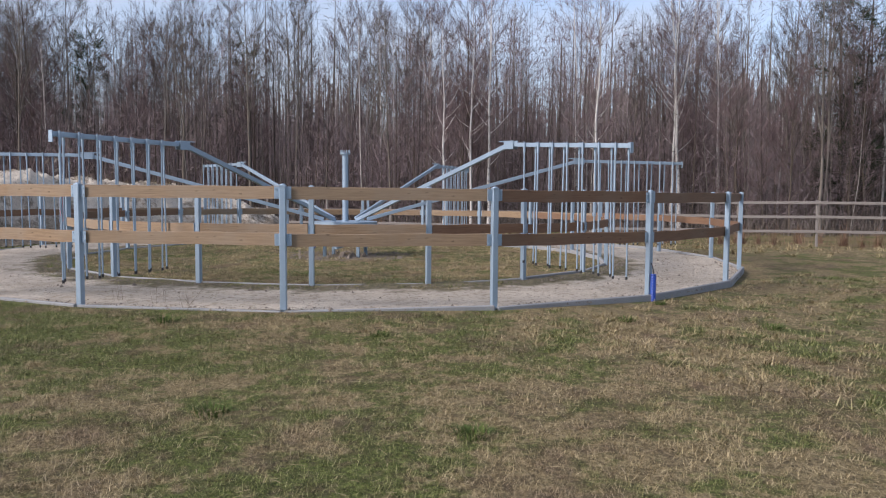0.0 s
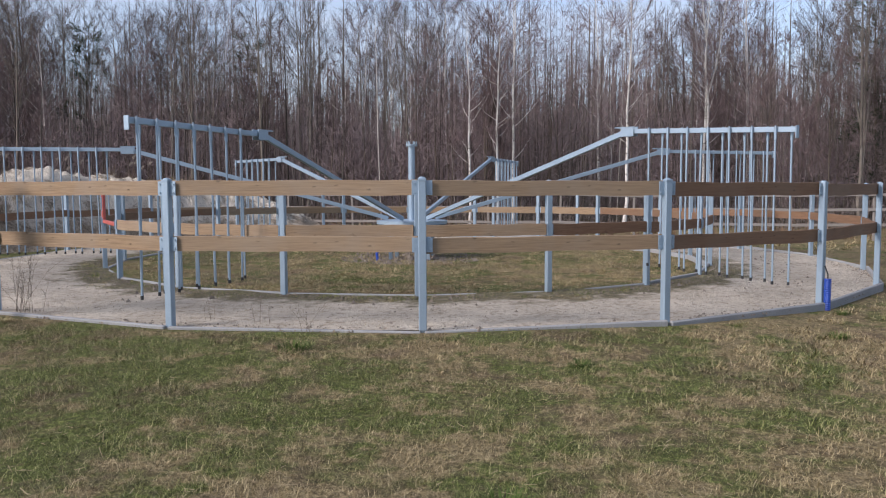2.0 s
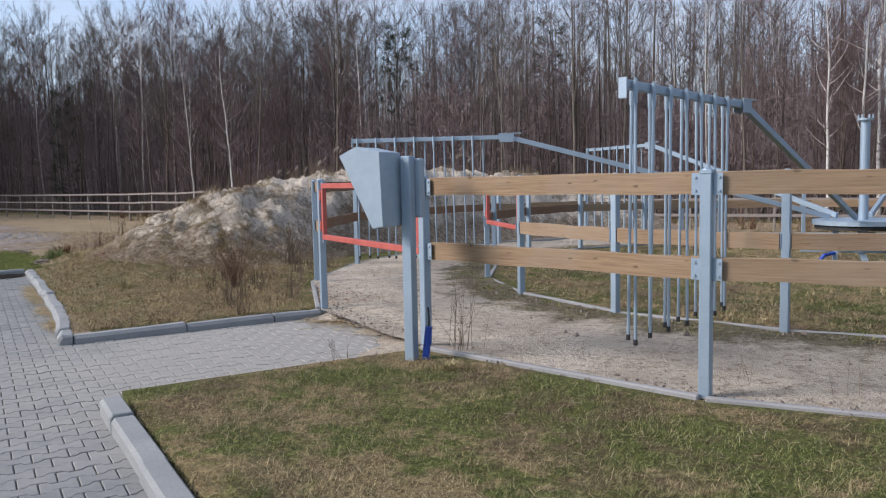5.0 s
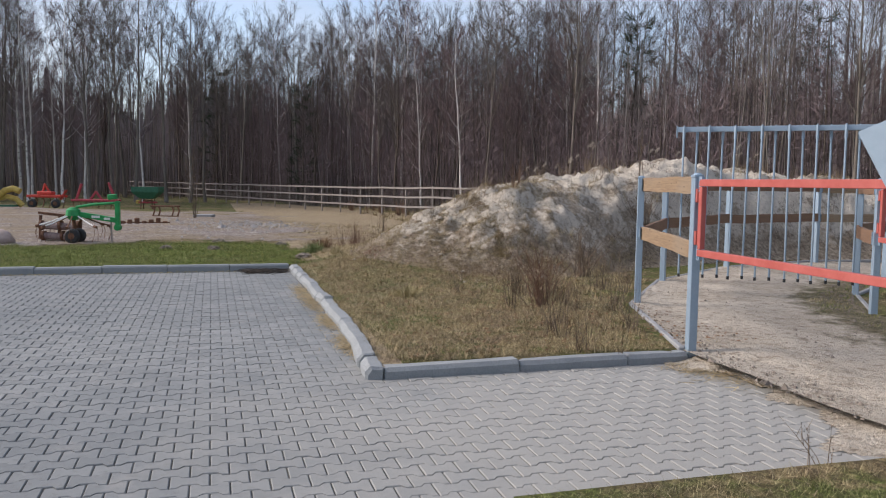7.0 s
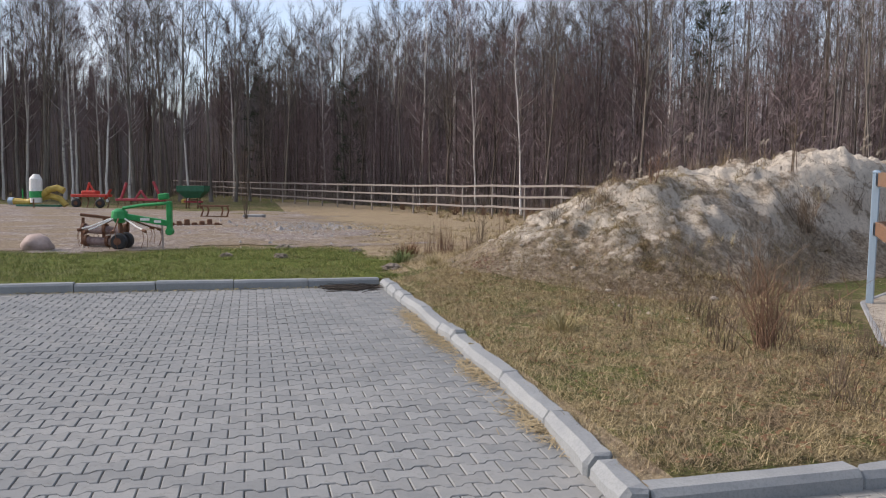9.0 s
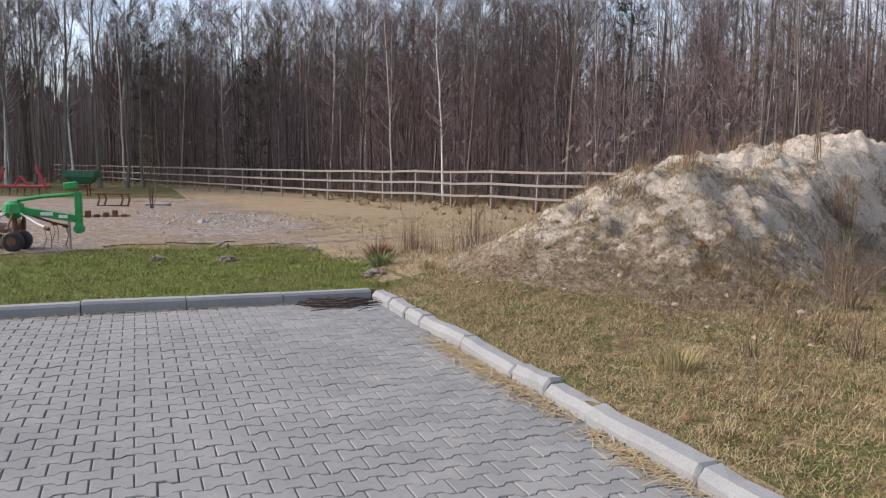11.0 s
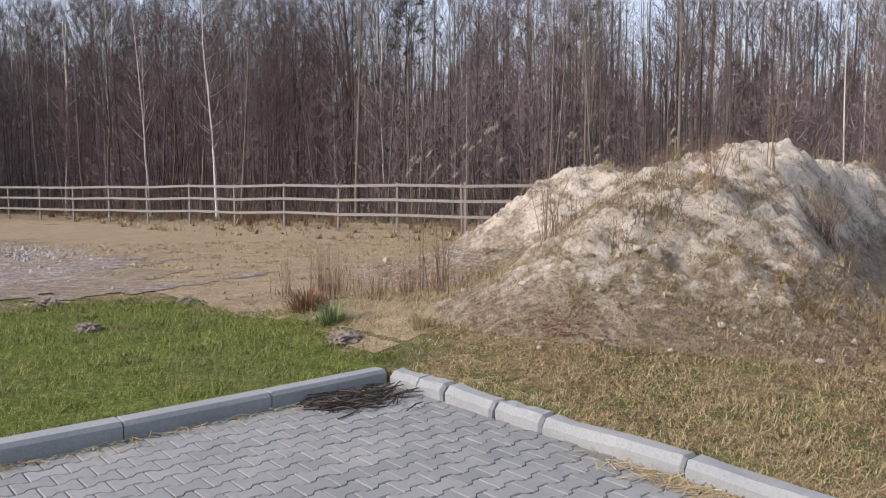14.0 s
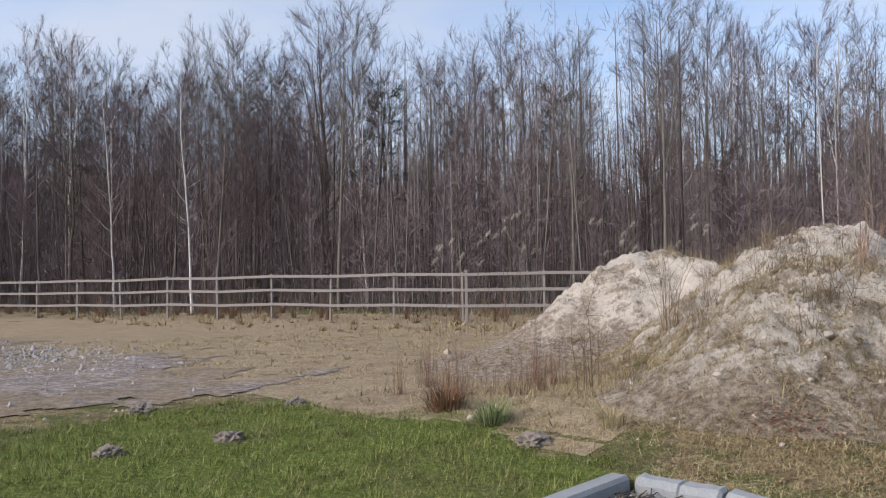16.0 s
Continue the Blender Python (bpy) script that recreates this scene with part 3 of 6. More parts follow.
WHITE_CABLE = plain_mat("white_cable", (0.6, 0.6, 0.6), (0.7, 0.7, 0.7), 0.5)


# ---- horse walker ----
def ring(k, r):
    t = math.radians(POST_TURN + 18 * k)
    return HUB[0] + r * math.cos(t), HUB[1] + r * math.sin(t)


def level(x, y):
    return float(ground_z(np.array(x), np.array(y)))


def post_mesh():
    bm = bmesh.new()
    box(bm, -0.04, -0.04, -0.35, 0.04, 0.04, 1.56, None, 0.007)
    me = bpy.data.meshes.new("post")
    bm.to_mesh(me)
    bm.free()
    me.materials.append(STEEL)
    return me


def cap_mesh():
    bm = bmesh.new()
    box(bm, -0.042, -0.042, 1.556, 0.042, 0.042, 1.585, None, 0.004)
    bmesh.ops.create_uvsphere(bm, u_segments=12, v_segments=6, radius=0.038, matrix=Matrix.Translation((0, 0, 1.583)) @ Matrix.Diagonal((1, 1, 0.5, 1)))
    me = bpy.data.meshes.new("post_cap")
    bm.to_mesh(me)
    bm.free()
    me.materials.append(STEEL)
    return me


def bracket_mesh():
    """A folded plate with flanges to both sides and four bolt heads."""
    bm = bmesh.new()
    for s in (-1, 1):
        box(bm, s * 0.041 if s > 0 else -0.105, -0.004, -0.075, 0.105 if s > 0 else -0.041, 0.003, 0.075, None, 0.002)
        box(bm, s * 0.043 - 0.003, -0.003, -0.075, s * 0.043 + 0.003, 0.05, 0.075)
        for z in (-0.045, 0.045):
            bmesh.ops.create_cone(bm, cap_ends=True, segments=6, radius1=0.011, radius2=0.010, depth=0.012, matrix=Matrix.Translation((s * 0.08, -0.008, z)) @ Matrix.Rotation(math.pi / 2, 4, "X"))
    me = bpy.data.meshes.new("bracket")
    bm.to_mesh(me)
    bm.free()
    me.materials.append(STEEL)
    return me


def board_mesh(length, dark):
    """A plank along X, slightly bowed, with worn edges."""
    bm = bmesh.new()
    n = 6
    ends = []
    for i in range(n + 1):
        x = -length / 2 + length * i / n
        bow = 0.012 * math.sin(math.pi * i / n)
        ends.append([bm.verts.new((x, y + bow, z + 0.006 * math.sin(2.2 * i))) for y, z in
                     ((-0.02, -0.078), (0.02, -0.078), (0.02, 0.075), (0.016, 0.079), (-0.016, 0.079), (-0.02, 0.075))])
    for p, q in zip(ends, ends[1:]):
        for k in range(6):
            bm.faces.new((p[k], p[(k + 1) % 6], q[(k + 1) % 6], q[k]))
    bm.faces.new(ends[0][::-1])
    bm.faces.new(ends[-1])
    bmesh.ops.recalc_face_normals(bm, faces=bm.faces)
    me = bpy.data.meshes.new("board")
    bm.to_mesh(me)
    bm.free()
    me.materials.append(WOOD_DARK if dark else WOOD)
    return me


POST, CAP, BRACKET = post_mesh(), cap_mesh(), bracket_mesh()


def ring_fence(r, gate, label, facing):
    fence = thing("ring_fence", HUB[0], HUB[1], 0, label, "fence")
    c = 2 * r * math.sin(math.pi / 20)
    light, dark = board_mesh(c - 0.10, False), board_mesh(c - 0.10, True)
    mid = r * math.cos(math.pi / 20)
    for k in range(20):
        t = POST_TURN + 18 * k
        x, y = r * math.cos(radians(t)), r * math.sin(radians(t))
        z = 0.5 * level(HUB[0] + x, HUB[1] + y)
        m = pose(x, y, z, 0, 0, t + 90)
        post = shared("post", POST, fence, m)
        shared("post_cap", CAP, post, Matrix())
        for h in (1.49, 0.91):
            shared("bracket", BRACKET, post, pose(0, 0, h, 0, 0, 0 if facing > 0 else 180))
        if k != gate:
            tm = t + 9
            for h in (1.49, 0.91):
                sag = rnd.uniform(-0.006, 0.006)
                zz = 0.5 * (z + 0.5 * level(*ring(k + 1, r)))
                # 1 to 6 are stained; 13 to 15 have their shade put in by colour
                stained_or_shaded = 1 <= k <= 6 or k in (13, 14, 15)
                shared("board", dark if stained_or_shaded else light, fence, pose((mid - facing * 0.028) * math.cos(radians(tm)), (mid - facing * 0.028) * math.sin(radians(tm)), zz + h + sag, 0, rnd.uniform(-0.2, 0.2), tm + 90 + (180 if facing < 0 else 0)))
    return fence


ring_fence(R_OUT, 17, "round outer fence of steel posts and pine boards", 1)
ring_fence(R_IN, 16, "round inner fence of steel posts and pine boards", -1)


def red_gate(k, r, label):
    """A gate leaf of red tube between posts k and k + 1."""
    c = 2 * r * math.sin(math.pi / 20)
    t = POST_TURN + 18 * k + 9
    mid = r * math.cos(math.pi / 20)
    g = thing("gate", HUB[0] + mid * math.cos(radians(t)), HUB[1] + mid * math.sin(radians(t)), 0, label, "gate", "red gates of the walker", "", t + 90)
    w = c / 2 - 0.07
    bm = bmesh.new()
    beam(bm, (-w, 0, 1.53), (w, 0, 1.53), 0.05, 0.06)
    part("top_rail", bm, RED, g)
    bm = bmesh.new()
    beam(bm, (-w, 0, 0.92), (w, 0, 0.92), 0.05, 0.06)
    part("bottom_rail", bm, RED, g)
    for s in (-1, 1):
        bm = bmesh.new()
        beam(bm, (s * (w - 0.025), 0, 0.955), (s * (w - 0.025), 0, 1.495), 0.05, 0.05)
        part("stile", bm, RED, g)
    for z in (1.42, 1.05):
        bm = bmesh.new()
        tube(bm, [(-w - 0.02, -0.02, z - 0.06), (-w - 0.02, -0.02, z + 0.06)], 0.018, 8)
        part("hinge", bm, RED, g, "rusty red gate hinge")
    return g


red_gate(17, R_OUT, "red painted steel tube gate between galvanised posts")
red_gate(16, R_IN, "red painted steel tube gate in the inner fence")


def edging(r, name, label, skip=()):
    e = tagged(new(name), label, "edging", "", "structure")
    c = 2 * r * math.sin(math.pi / 20)
    bm = bmesh.new()
    box(bm, -c / 2 + 0.01, -0.03, -0.30, c / 2 - 0.01, 0.03, 0.0, None, 0.010)
    me = bpy.data.meshes.new("edging_slab")
    bm.to_mesh(me)
    bm.free()
    me.materials.append(EDGING)
    for k in range(20):
        if k not in skip:
            t = POST_TURN + 18 * k + 9
            mid = (r + 0.075) * math.cos(math.pi / 20)
            x, y = HUB[0] + mid * math.cos(radians(t)), HUB[1] + mid * math.sin(radians(t))
            shared("edging_slab", me, e, pose(x, y, max(0.055, level(x, y) + 0.03) + rnd.uniform(-0.012, 0.008), 0, rnd.uniform(-0.4, 0.4), t + 90))


edging(R_OUT, "edging_outer", "ring of thin grey concrete edging slabs", (17,))
edging(R_IN - 0.1, "edging_inner", "inner ring of thin grey concrete edging slabs")

ARM_Z, ARM_TIP, ARM_KNEE = 2.27, 8.24, 5.58


def walker_machine():
    g = thing("horse_walker", HUB[0], HUB[1], 0, "galvanised steel horse walker with six arms and hanging bars", "horse walker")
    bm = bmesh.new()
    tube(bm, [(0, 0, 0.45), (0, 0, 2.40)], 0.07, 16)
    tube(bm, [(0, 0, 2.38), (0, 0, 2.41)], 0.12, 16)
    for k in range(6):
        t = math.pi * k / 3
        tube(bm, [(0.1 * math.cos(t), 0.1 * math.sin(t), 2.36), (0.1 * math.cos(t), 0.1 * math.sin(t), 2.47)], 0.012, 6)
    part("mast", bm, STEEL, g)
    bm = bmesh.new()
    tube(bm, [(0.1, 0.1, 0.30), (0.1, 0.1, 0.62)], 0.09, 16)
    part("motor_housing", bm, STEEL, g, "grey motor housing")
    bm = bmesh.new()
    tube(bm, [(0, 0, 0.76), (0, 0, 0.83)], 0.74, 28)
    part("turntable", bm, STEEL, g)
    bm = bmesh.new()
    tube(bm, [(0, 0, 0.69), (0, 0, 0.755)], 0.70, 28)
    part("drive_ring", bm, BLACK, g, "black rubber drive ring")
    for k in range(4):
        t = math.pi / 4 + math.pi * k / 2
        bm = bmesh.new()
        beam(bm, (0.55 * math.cos(t), 0.55 * math.sin(t), 0.01), (0.55 * math.cos(t), 0.55 * math.sin(t), 0.70), 0.07, 0.07)
        part("leg", bm, STEEL, g)
    for k in range(2):
        bm = bmesh.new()
        d = 0.9
        beam(bm, (-d, 0, 0.33) if k else (0, -d, 0.27), (d, 0, 0.33) if k else (0, d, 0.27), 0.08, 0.05)
        part("cross_beam", bm, STEEL, g)
    for s in (-1, 1):
        bm = bmesh.new()
        tube(bm, [(0.75 * s, 0.1, 0.36), (0.6 * s, -0.1, 0.40), (0.3 * s, -0.12, 0.37), (0.05 * s, 0, 0.40)], 0.022, 8)
        part("cable", bm, BLUE if s < 0 else WHITE_CABLE, g, "blue cable sleeve" if s < 0 else "white cable")
    bm = bmesh.new()
    tube(bm, [(-0.62, -0.6, 0.0), (-0.64, -0.6, 0.18), (-0.55, -0.55, 0.30), (-0.4, -0.4, 0.33)], 0.03, 8)
    part("hose", bm, BLUE, g, "blue hose rising from the ground")
    bar = bmesh.new()
    tube(bar, [(0, 0, -1.96), (0, 0, 0.0)], 0.0135, 8)
    bar_me = part("bar", bar, STEEL, g)
    bar_mesh = bar_me.data
    bpy.data.objects.remove(bar_me)
    bm = bmesh.new()
    tube(bm, [(0, 0, -2.0), (0, 0, -1.955)], 0.018, 8)
    tip = part("rubber_tip", bm, BLACK, g)
    tip_mesh = tip.data
    bpy.data.objects.remove(tip)
    bm = bmesh.new()
    tube(bm, [(0, 0, -0.12), (0, 0, 0.055)], 0.019, 8)
    tube(bm, [(0, 0, 0.055), (0, 0, 0.07)], 0.011, 6)
    col = part("collar", bm, STEEL, g)
    col_mesh = col.data
    bpy.data.objects.remove(col)
    # direction of each arm and the droop of its outer part, in metres
    for t, droop in ((-163.3, 0.0), (-104.2, 0.0), (-45.1, 0.09), (16.0, 0.02), (75.3, 0.02), (136.1, 0.0)):
        c, s = math.cos(radians(t)), math.sin(radians(t))
        bm = bmesh.new()
        beam(bm, (ARM_KNEE * c, ARM_KNEE * s, ARM_Z + droop), (ARM_TIP * c, ARM_TIP * s, ARM_Z - 0.4 * droop), 0.06, 0.07)
        beam(bm, (0.5 * c, 0.5 * s, 0.88), (ARM_KNEE * c, ARM_KNEE * s, ARM_Z + droop), 0.06, 0.08)
        arm = part("arm", bm, STEEL, g)
        bm = bmesh.new()
        box(bm, ARM_TIP, -0.036, ARM_Z - 0.11 - 0.4 * droop, ARM_TIP + 0.015, 0.036, ARM_Z + 0.05 - 0.4 * droop, pose(0, 0, 0, 0, 0, t), 0.004)
        part("end_plate", bm, STEEL, arm)
        bm = bmesh.new()
        for w in (-0.05, 0.05):
            p = pose(0, 0, droop, 0, 0, t)
            tube(bm, [p @ Vector((ARM_KNEE + 0.15, w, ARM_Z + 0.055)), p @ Vector((ARM_KNEE - 0.22, w, ARM_Z + 0.06))], 0.010, 6)
            box(bm, ARM_KNEE - 0.10, w - 0.004, ARM_Z - 0.08, ARM_KNEE + 0.14, w + 0.004, ARM_Z + 0.06, p, 0.002)
        part("knee_clamp", bm, STEEL, arm)
        for i in range(14):
            r, w = ARM_TIP - 0.09 - 0.165 * i, 0.055 if i % 2 == 0 else -0.055
            m = pose(0, 0, droop * (1.4 * (ARM_TIP - r) / (ARM_TIP - ARM_KNEE) - 0.4), 0, 0, t) @ pose(r, w, ARM_Z - 0.02, rnd.uniform(-0.8, 0.8), rnd.uniform(-0.8, 0.8), 0)
            b = shared("bar", bar_mesh, arm, m)
            shared("rubber_tip", tip_mesh, b, Matrix())
            shared("collar", col_mesh, b, Matrix())
    return g


# ---- paddock fence ----
def rail_fence():
    def mesh_of(bm, name):
        me = bpy.data.meshes.new(name)
        bm.to_mesh(me)
        bm.free()
        me.materials.append(WOOD_GREY)
        return me
    bm = bmesh.new()
    box(bm, -0.04, -0.04, -0.5, 0.04, 0.04, 1.80, None, 0.010)
    post = mesh_of(bm, "fence_post")
    bm = bmesh.new()
    box(bm, -0.5, -0.018, -0.052, 0.5, 0.018, 0.052, None, 0.006)
    rail = mesh_of(bm, "rail")
    corner = Vector((-22.3, 36.5))
    for name, label, d, n, span in (("paddock_fence", "weathered grey wooden three-rail paddock fence", Vector((-0.965, 0.262)), 30, 2.78),
                              ("paddock_fence", "weathered grey wooden three-rail fence behind the walker", Vector((0.995, -0.10)), 24, 2.85)):
        f = thing(name, corner.x, corner.y, 0, label, "fence", "paddock fences")
        prev = None
        for k in range(n + 1):
            p = corner + d * span * k
            z = level(p.x, p.y)
            if not (k == 0 and prev is None and d.x > 0):
                shared("fence_post", post, f, pose(p.x - corner.x, p.y - corner.y, z, rnd.uniform(-1.5, 1.5), rnd.uniform(-1.5, 1.5), rnd.uniform(-4, 4)))
            if k == 0 and d.x < 0:
                shared("fence_post", post, f, pose(0.14, -0.03, z, 0, 0, 3) @ Matrix.Diagonal((1.35, 1.35, 1.03, 1)))
            if prev:
                q, zq = prev
                for h in (1.70, 1.16, 0.60):
                    j = [rnd.uniform(-0.007, 0.007) for _ in range(2)]
                    a, b = Vector((q.x, q.y, zq + h + j[0])), Vector((p.x, p.y, z + h + j[1]))
                    m = (b - a).to_track_quat("X", "Z").to_matrix().to_4x4()
                    c = (a + b) / 2 - Vector((corner.x, corner.y, 0)) + Vector((-d.y, d.x, 0)) * (0.06 if d.x < 0 else -0.06)
                    shared("rail", rail, f, Matrix.Translation(c) @ m @ Matrix.Diagonal(((b - a).length + 0.02, 1, 1, 1)))
            prev = (p, z)


walker_machine()
rail_fence()


# ---- control box ----
def control_box():
    x, y = -7.10, 10.92
    g = thing("control_box", x, y, level(x, y), "grey-blue sheet metal control box with a hood on a steel post", "control box", "", "", -4)
    bm = bmesh.new()
    box(bm, -0.045, -0.045, -0.3, 0.045, 0.045, 1.74, None, 0.006)
    part("post", bm, STEEL, g)
    prof = [(-0.49, 1.75), (-0.32, 1.82), (-0.08, 1.77), (-0.06, 1.16), (-0.17, 1.14)]
    bm = bmesh.new()
    sides = [[bm.verts.new((px, py, pz)) for px, pz in prof] for py in (-0.30, 0.02)]
    for k in range(5):
        bm.faces.new((sides[0][k], sides[0][(k + 1) % 5], sides[1][(k + 1) % 5], sides[1][k]))
    bm.faces.new(sides[0][::-1])
    bm.faces.new(sides[1])
    bmesh.ops.recalc_face_normals(bm, faces=bm.faces)
    bmesh.ops.bevel(bm, geom=bm.edges[:], offset=0.006, segments=2, affect="EDGES")
    part("hood", bm, BOX_PAINT, g, "grey-blue painted sheet metal hood")
    bm = bmesh.new()
    box(bm, -0.05, 0.05, 1.22, 0.09, 0.13, 1.72, None, 0.008)
    part("back_case", bm, BOX_PAINT, g)
    return g


control_box()


def gate_sand():
    """Sand trodden from the track over the end of the pavers."""
    a, b = np.meshgrid(np.linspace(APRON[0] + 0.05, APRON[1] + 0.25, 60), np.linspace(1.9, 4.1, 52))
    ragged = 2.55 + 0.22 * np.sin(2.3 * a) + 0.12 * np.sin(6.1 * a) + 0.07 * np.sin(13 * a) + 0.12 * (1 - smooth(7.9, 8.6, a))
    z = PAVE_Z + 0.004 + (0.066 - PAVE_Z) * smooth(0, 1, (b - ragged) / (3.3 - ragged)) - 0.08 * np.maximum(smooth(3.45, 4.05, b), smooth(APRON[1] - 0.25, APRON[1] + 0.2, a) * smooth(2.9, 3.2, b)) + 0.006 * np.sin(9 * a) * np.sin(11 * b)
    x, y = xy(a, b)
    w = a.shape[1]
    i = np.arange(a.shape[0] - 1)[:, None] * w + np.arange(w - 1)[None, :]
    f = np.stack([i, i + 1, i + w + 1, i + w], -1).reshape(-1, 4)
    f = f[(b > ragged).ravel()[f].all(1)]
    tagged(new("gate_sand", raw_mesh("gate_sand", np.stack([x, y, z], -1).reshape(-1, 3), f, SAND, True)), "sand trodden out of the track over the pavers", "sand", "", "structure")


gate_sand()

# ---- woods ----
def tri_tube(pts, radii, sides):
    """Vertices and quads of a tube along the points."""
    pts = np.asarray(pts, float)
    n = len(pts)
    d = np.gradient(pts, axis=0)
    d /= np.linalg.norm(d, axis=1)[:, None] + 1e-9
    a = np.cross(d, [0.31, 0.95, 0.05])
    a /= np.linalg.norm(a, axis=1)[:, None] + 1e-9
    c = np.cross(d, a)
    t = 2 * np.pi * np.arange(sides) / sides
    v = pts[:, None] + np.asarray(radii)[:, None, None] * (np.cos(t)[None, :, None] * a[:, None] + np.sin(t)[None, :, None] * c[:, None])
    i = np.arange(n - 1)[:, None] * sides
    k = np.arange(sides)[None, :]
    f = np.stack([i + k, i + (k + 1) % sides, i + sides + (k + 1) % sides, i + sides + k], -1).reshape(-1, 4)
    return v.reshape(-1, 3), f


def twigs(rng, roots, dirs, length, width):
    """Thin triangles from the roots."""
    n = len(roots)
    dirs = dirs / (np.linalg.norm(dirs, axis=1)[:, None] + 1e-9)
    side = np.cross(dirs, rng.normal(size=(n, 3)))
    side /= np.linalg.norm(side, axis=1)[:, None] + 1e-9
    L = (length * rng.uniform(0.5, 1.3, n))[:, None]
    v = np.stack([roots - side * width / 2, roots + side * width / 2, roots + dirs * L], 1).reshape(-1, 3)
    return v


def gather(pieces):
    vs, fs, o = [], [], 0
    for v, f in pieces:
        vs.append(v)
        fs.append(f + o)
        o += len(v)
    return np.concatenate(vs), np.concatenate(fs)


def make_tree(seed, height, girth, bare, spread, limbs, twig_count, lift, bark, twig, label, category="tree", lean=0.3, limb_girth=0.36, leaders=0, fine=0.0105, reach=0.6):
    """bare: share of the trunk with no limbs; lift: how steeply the limbs rise; leaders: stems that fork off the trunk."""
    rng = np.random.default_rng(seed)
    n = 11
    h = np.linspace(0, 1, n)
    wob = np.cumsum(rng.normal(0, 0.012 * height / 3, (n, 2)), 0) + np.outer(h, rng.normal(0, lean, 2))
    pts = np.column_stack([wob, h * height])
    rad = girth * (1 - 0.93 * h ** 0.85) * np.where(h < 0.05, 1.35, 1)
    trunk = tri_tube(pts, rad, 6)
    pieces, roots, dirs, tw, axes = [], [], [], [], [(h, pts, rad)]
    for k in range(leaders):
        f0, f1 = rng.uniform(0.28, 0.5), rng.uniform(0.84, 0.97)
        t, far = rng.uniform(0, 2 * np.pi), rng.uniform(0.05, 0.09) * height
        u = np.linspace(0, 1, 7)
        p0 = np.array([np.interp(f0, h, pts[:, m]) for m in range(3)])
        bend = far * u ** 0.7
        lp = p0 + np.column_stack([np.cos(t) * bend, np.sin(t) * bend, (f1 - f0) * height * u]) + np.cumsum(rng.normal(0, 0.05, (7, 3)), 0) * u[:, None]
        lr = np.interp(f0, h, rad) * 0.72 * (1 - 0.9 * u)
        pieces.append(tri_tube(lp, lr, 4))
        axes.append((f0 + (f1 - f0) * u, lp, lr))
    shoots = 9
    per = max(1, round(twig_count / (limbs * shoots)))
    for k in range(limbs):
        hs, ax, ar = axes[0] if rng.uniform() < 0.5 or leaders == 0 else axes[1 + int(rng.integers(0, leaders))]
        lo = max(bare, hs[0] + 0.05)
        f = lo + (min(0.98, hs[-1]) - lo) * ((k + rng.uniform(0, 1)) / limbs)
        p0 = np.array([np.interp(f, hs, ax[:, m]) for m in range(3)])
        t = rng.uniform(0, 2 * np.pi)
        L = spread * (1.0 - 0.55 * f) * rng.uniform(0.6, 1.2) * (0.6 if f < bare + 0.1 else 1)
        u = np.linspace(0, 1, 5)
        rise = lift * rng.uniform(0.7, 1.35)
        out = L * (u - 0.22 * u ** 2)
        cp = p0 + np.column_stack([np.cos(t) * out, np.sin(t) * out, rise * L * (0.7 * u + 0.25 * u ** 2)]) + np.cumsum(rng.normal(0, 0.035 * L, (5, 3)), 0) * u[:, None]
        r0 = np.interp(f, hs, ar) * limb_girth + 0.006
        pieces.append(tri_tube(cp, r0 * (1 - 0.85 * u), 3))
        # side shoots along the limb, and fine twigs that sweep along each shoot
        q = np.sort(rng.uniform(0.12, 1.0, shoots))
        sp = np.column_stack([np.interp(q, u, cp[:, m]) for m in range(3)])
        way = (cp[-1] - cp[0]) / (np.linalg.norm(cp[-1] - cp[0]) + 1e-6)
        dv = way * 0.8 + rng.normal(0, 0.34, (shoots, 3)) + [0, 0, 0.16 * lift]
        dv /= np.linalg.norm(dv, axis=1)[:, None]
        ls = (L * (1.2 - q) * rng.uniform(0.35, 0.8, shoots) + 0.3)[:, None]
        side = np.cross(dv, rng.normal(size=(shoots, 3)))
        side /= np.linalg.norm(side, axis=1)[:, None] + 1e-9
        tw.append(np.stack([sp - side * 0.008, sp + side * 0.008, sp + dv * ls], 1).reshape(-1, 3))
        w = rng.uniform(0.1, 1, (shoots, per, 1))
        roots.append((sp[:, None] + w * (dv * ls)[:, None]).reshape(-1, 3))
        dirs.append((dv[:, None] * 0.8 + rng.normal(0, 0.33, (shoots, per, 3)) + [0, 0, 0.12 * lift]).reshape(-1, 3))
    roots, dirs = np.concatenate(roots), np.concatenate(dirs)
    tw.append(twigs(rng, roots, dirs, reach, fine))
    tv = np.concatenate(tw)
    g = new("tree")
    tagged(g, label, category, "trees of the wood edge")
    shared("trunk", raw_mesh("trunk", *trunk, bark, True), g, Matrix())
    shared("branch_frame", raw_mesh("branch_frame", *gather(pieces), bark, False), g, Matrix())
    shared("crown", raw_mesh("crown", tv, np.arange(len(tv)).reshape(-1, 3), twig), g, Matrix())
    return g


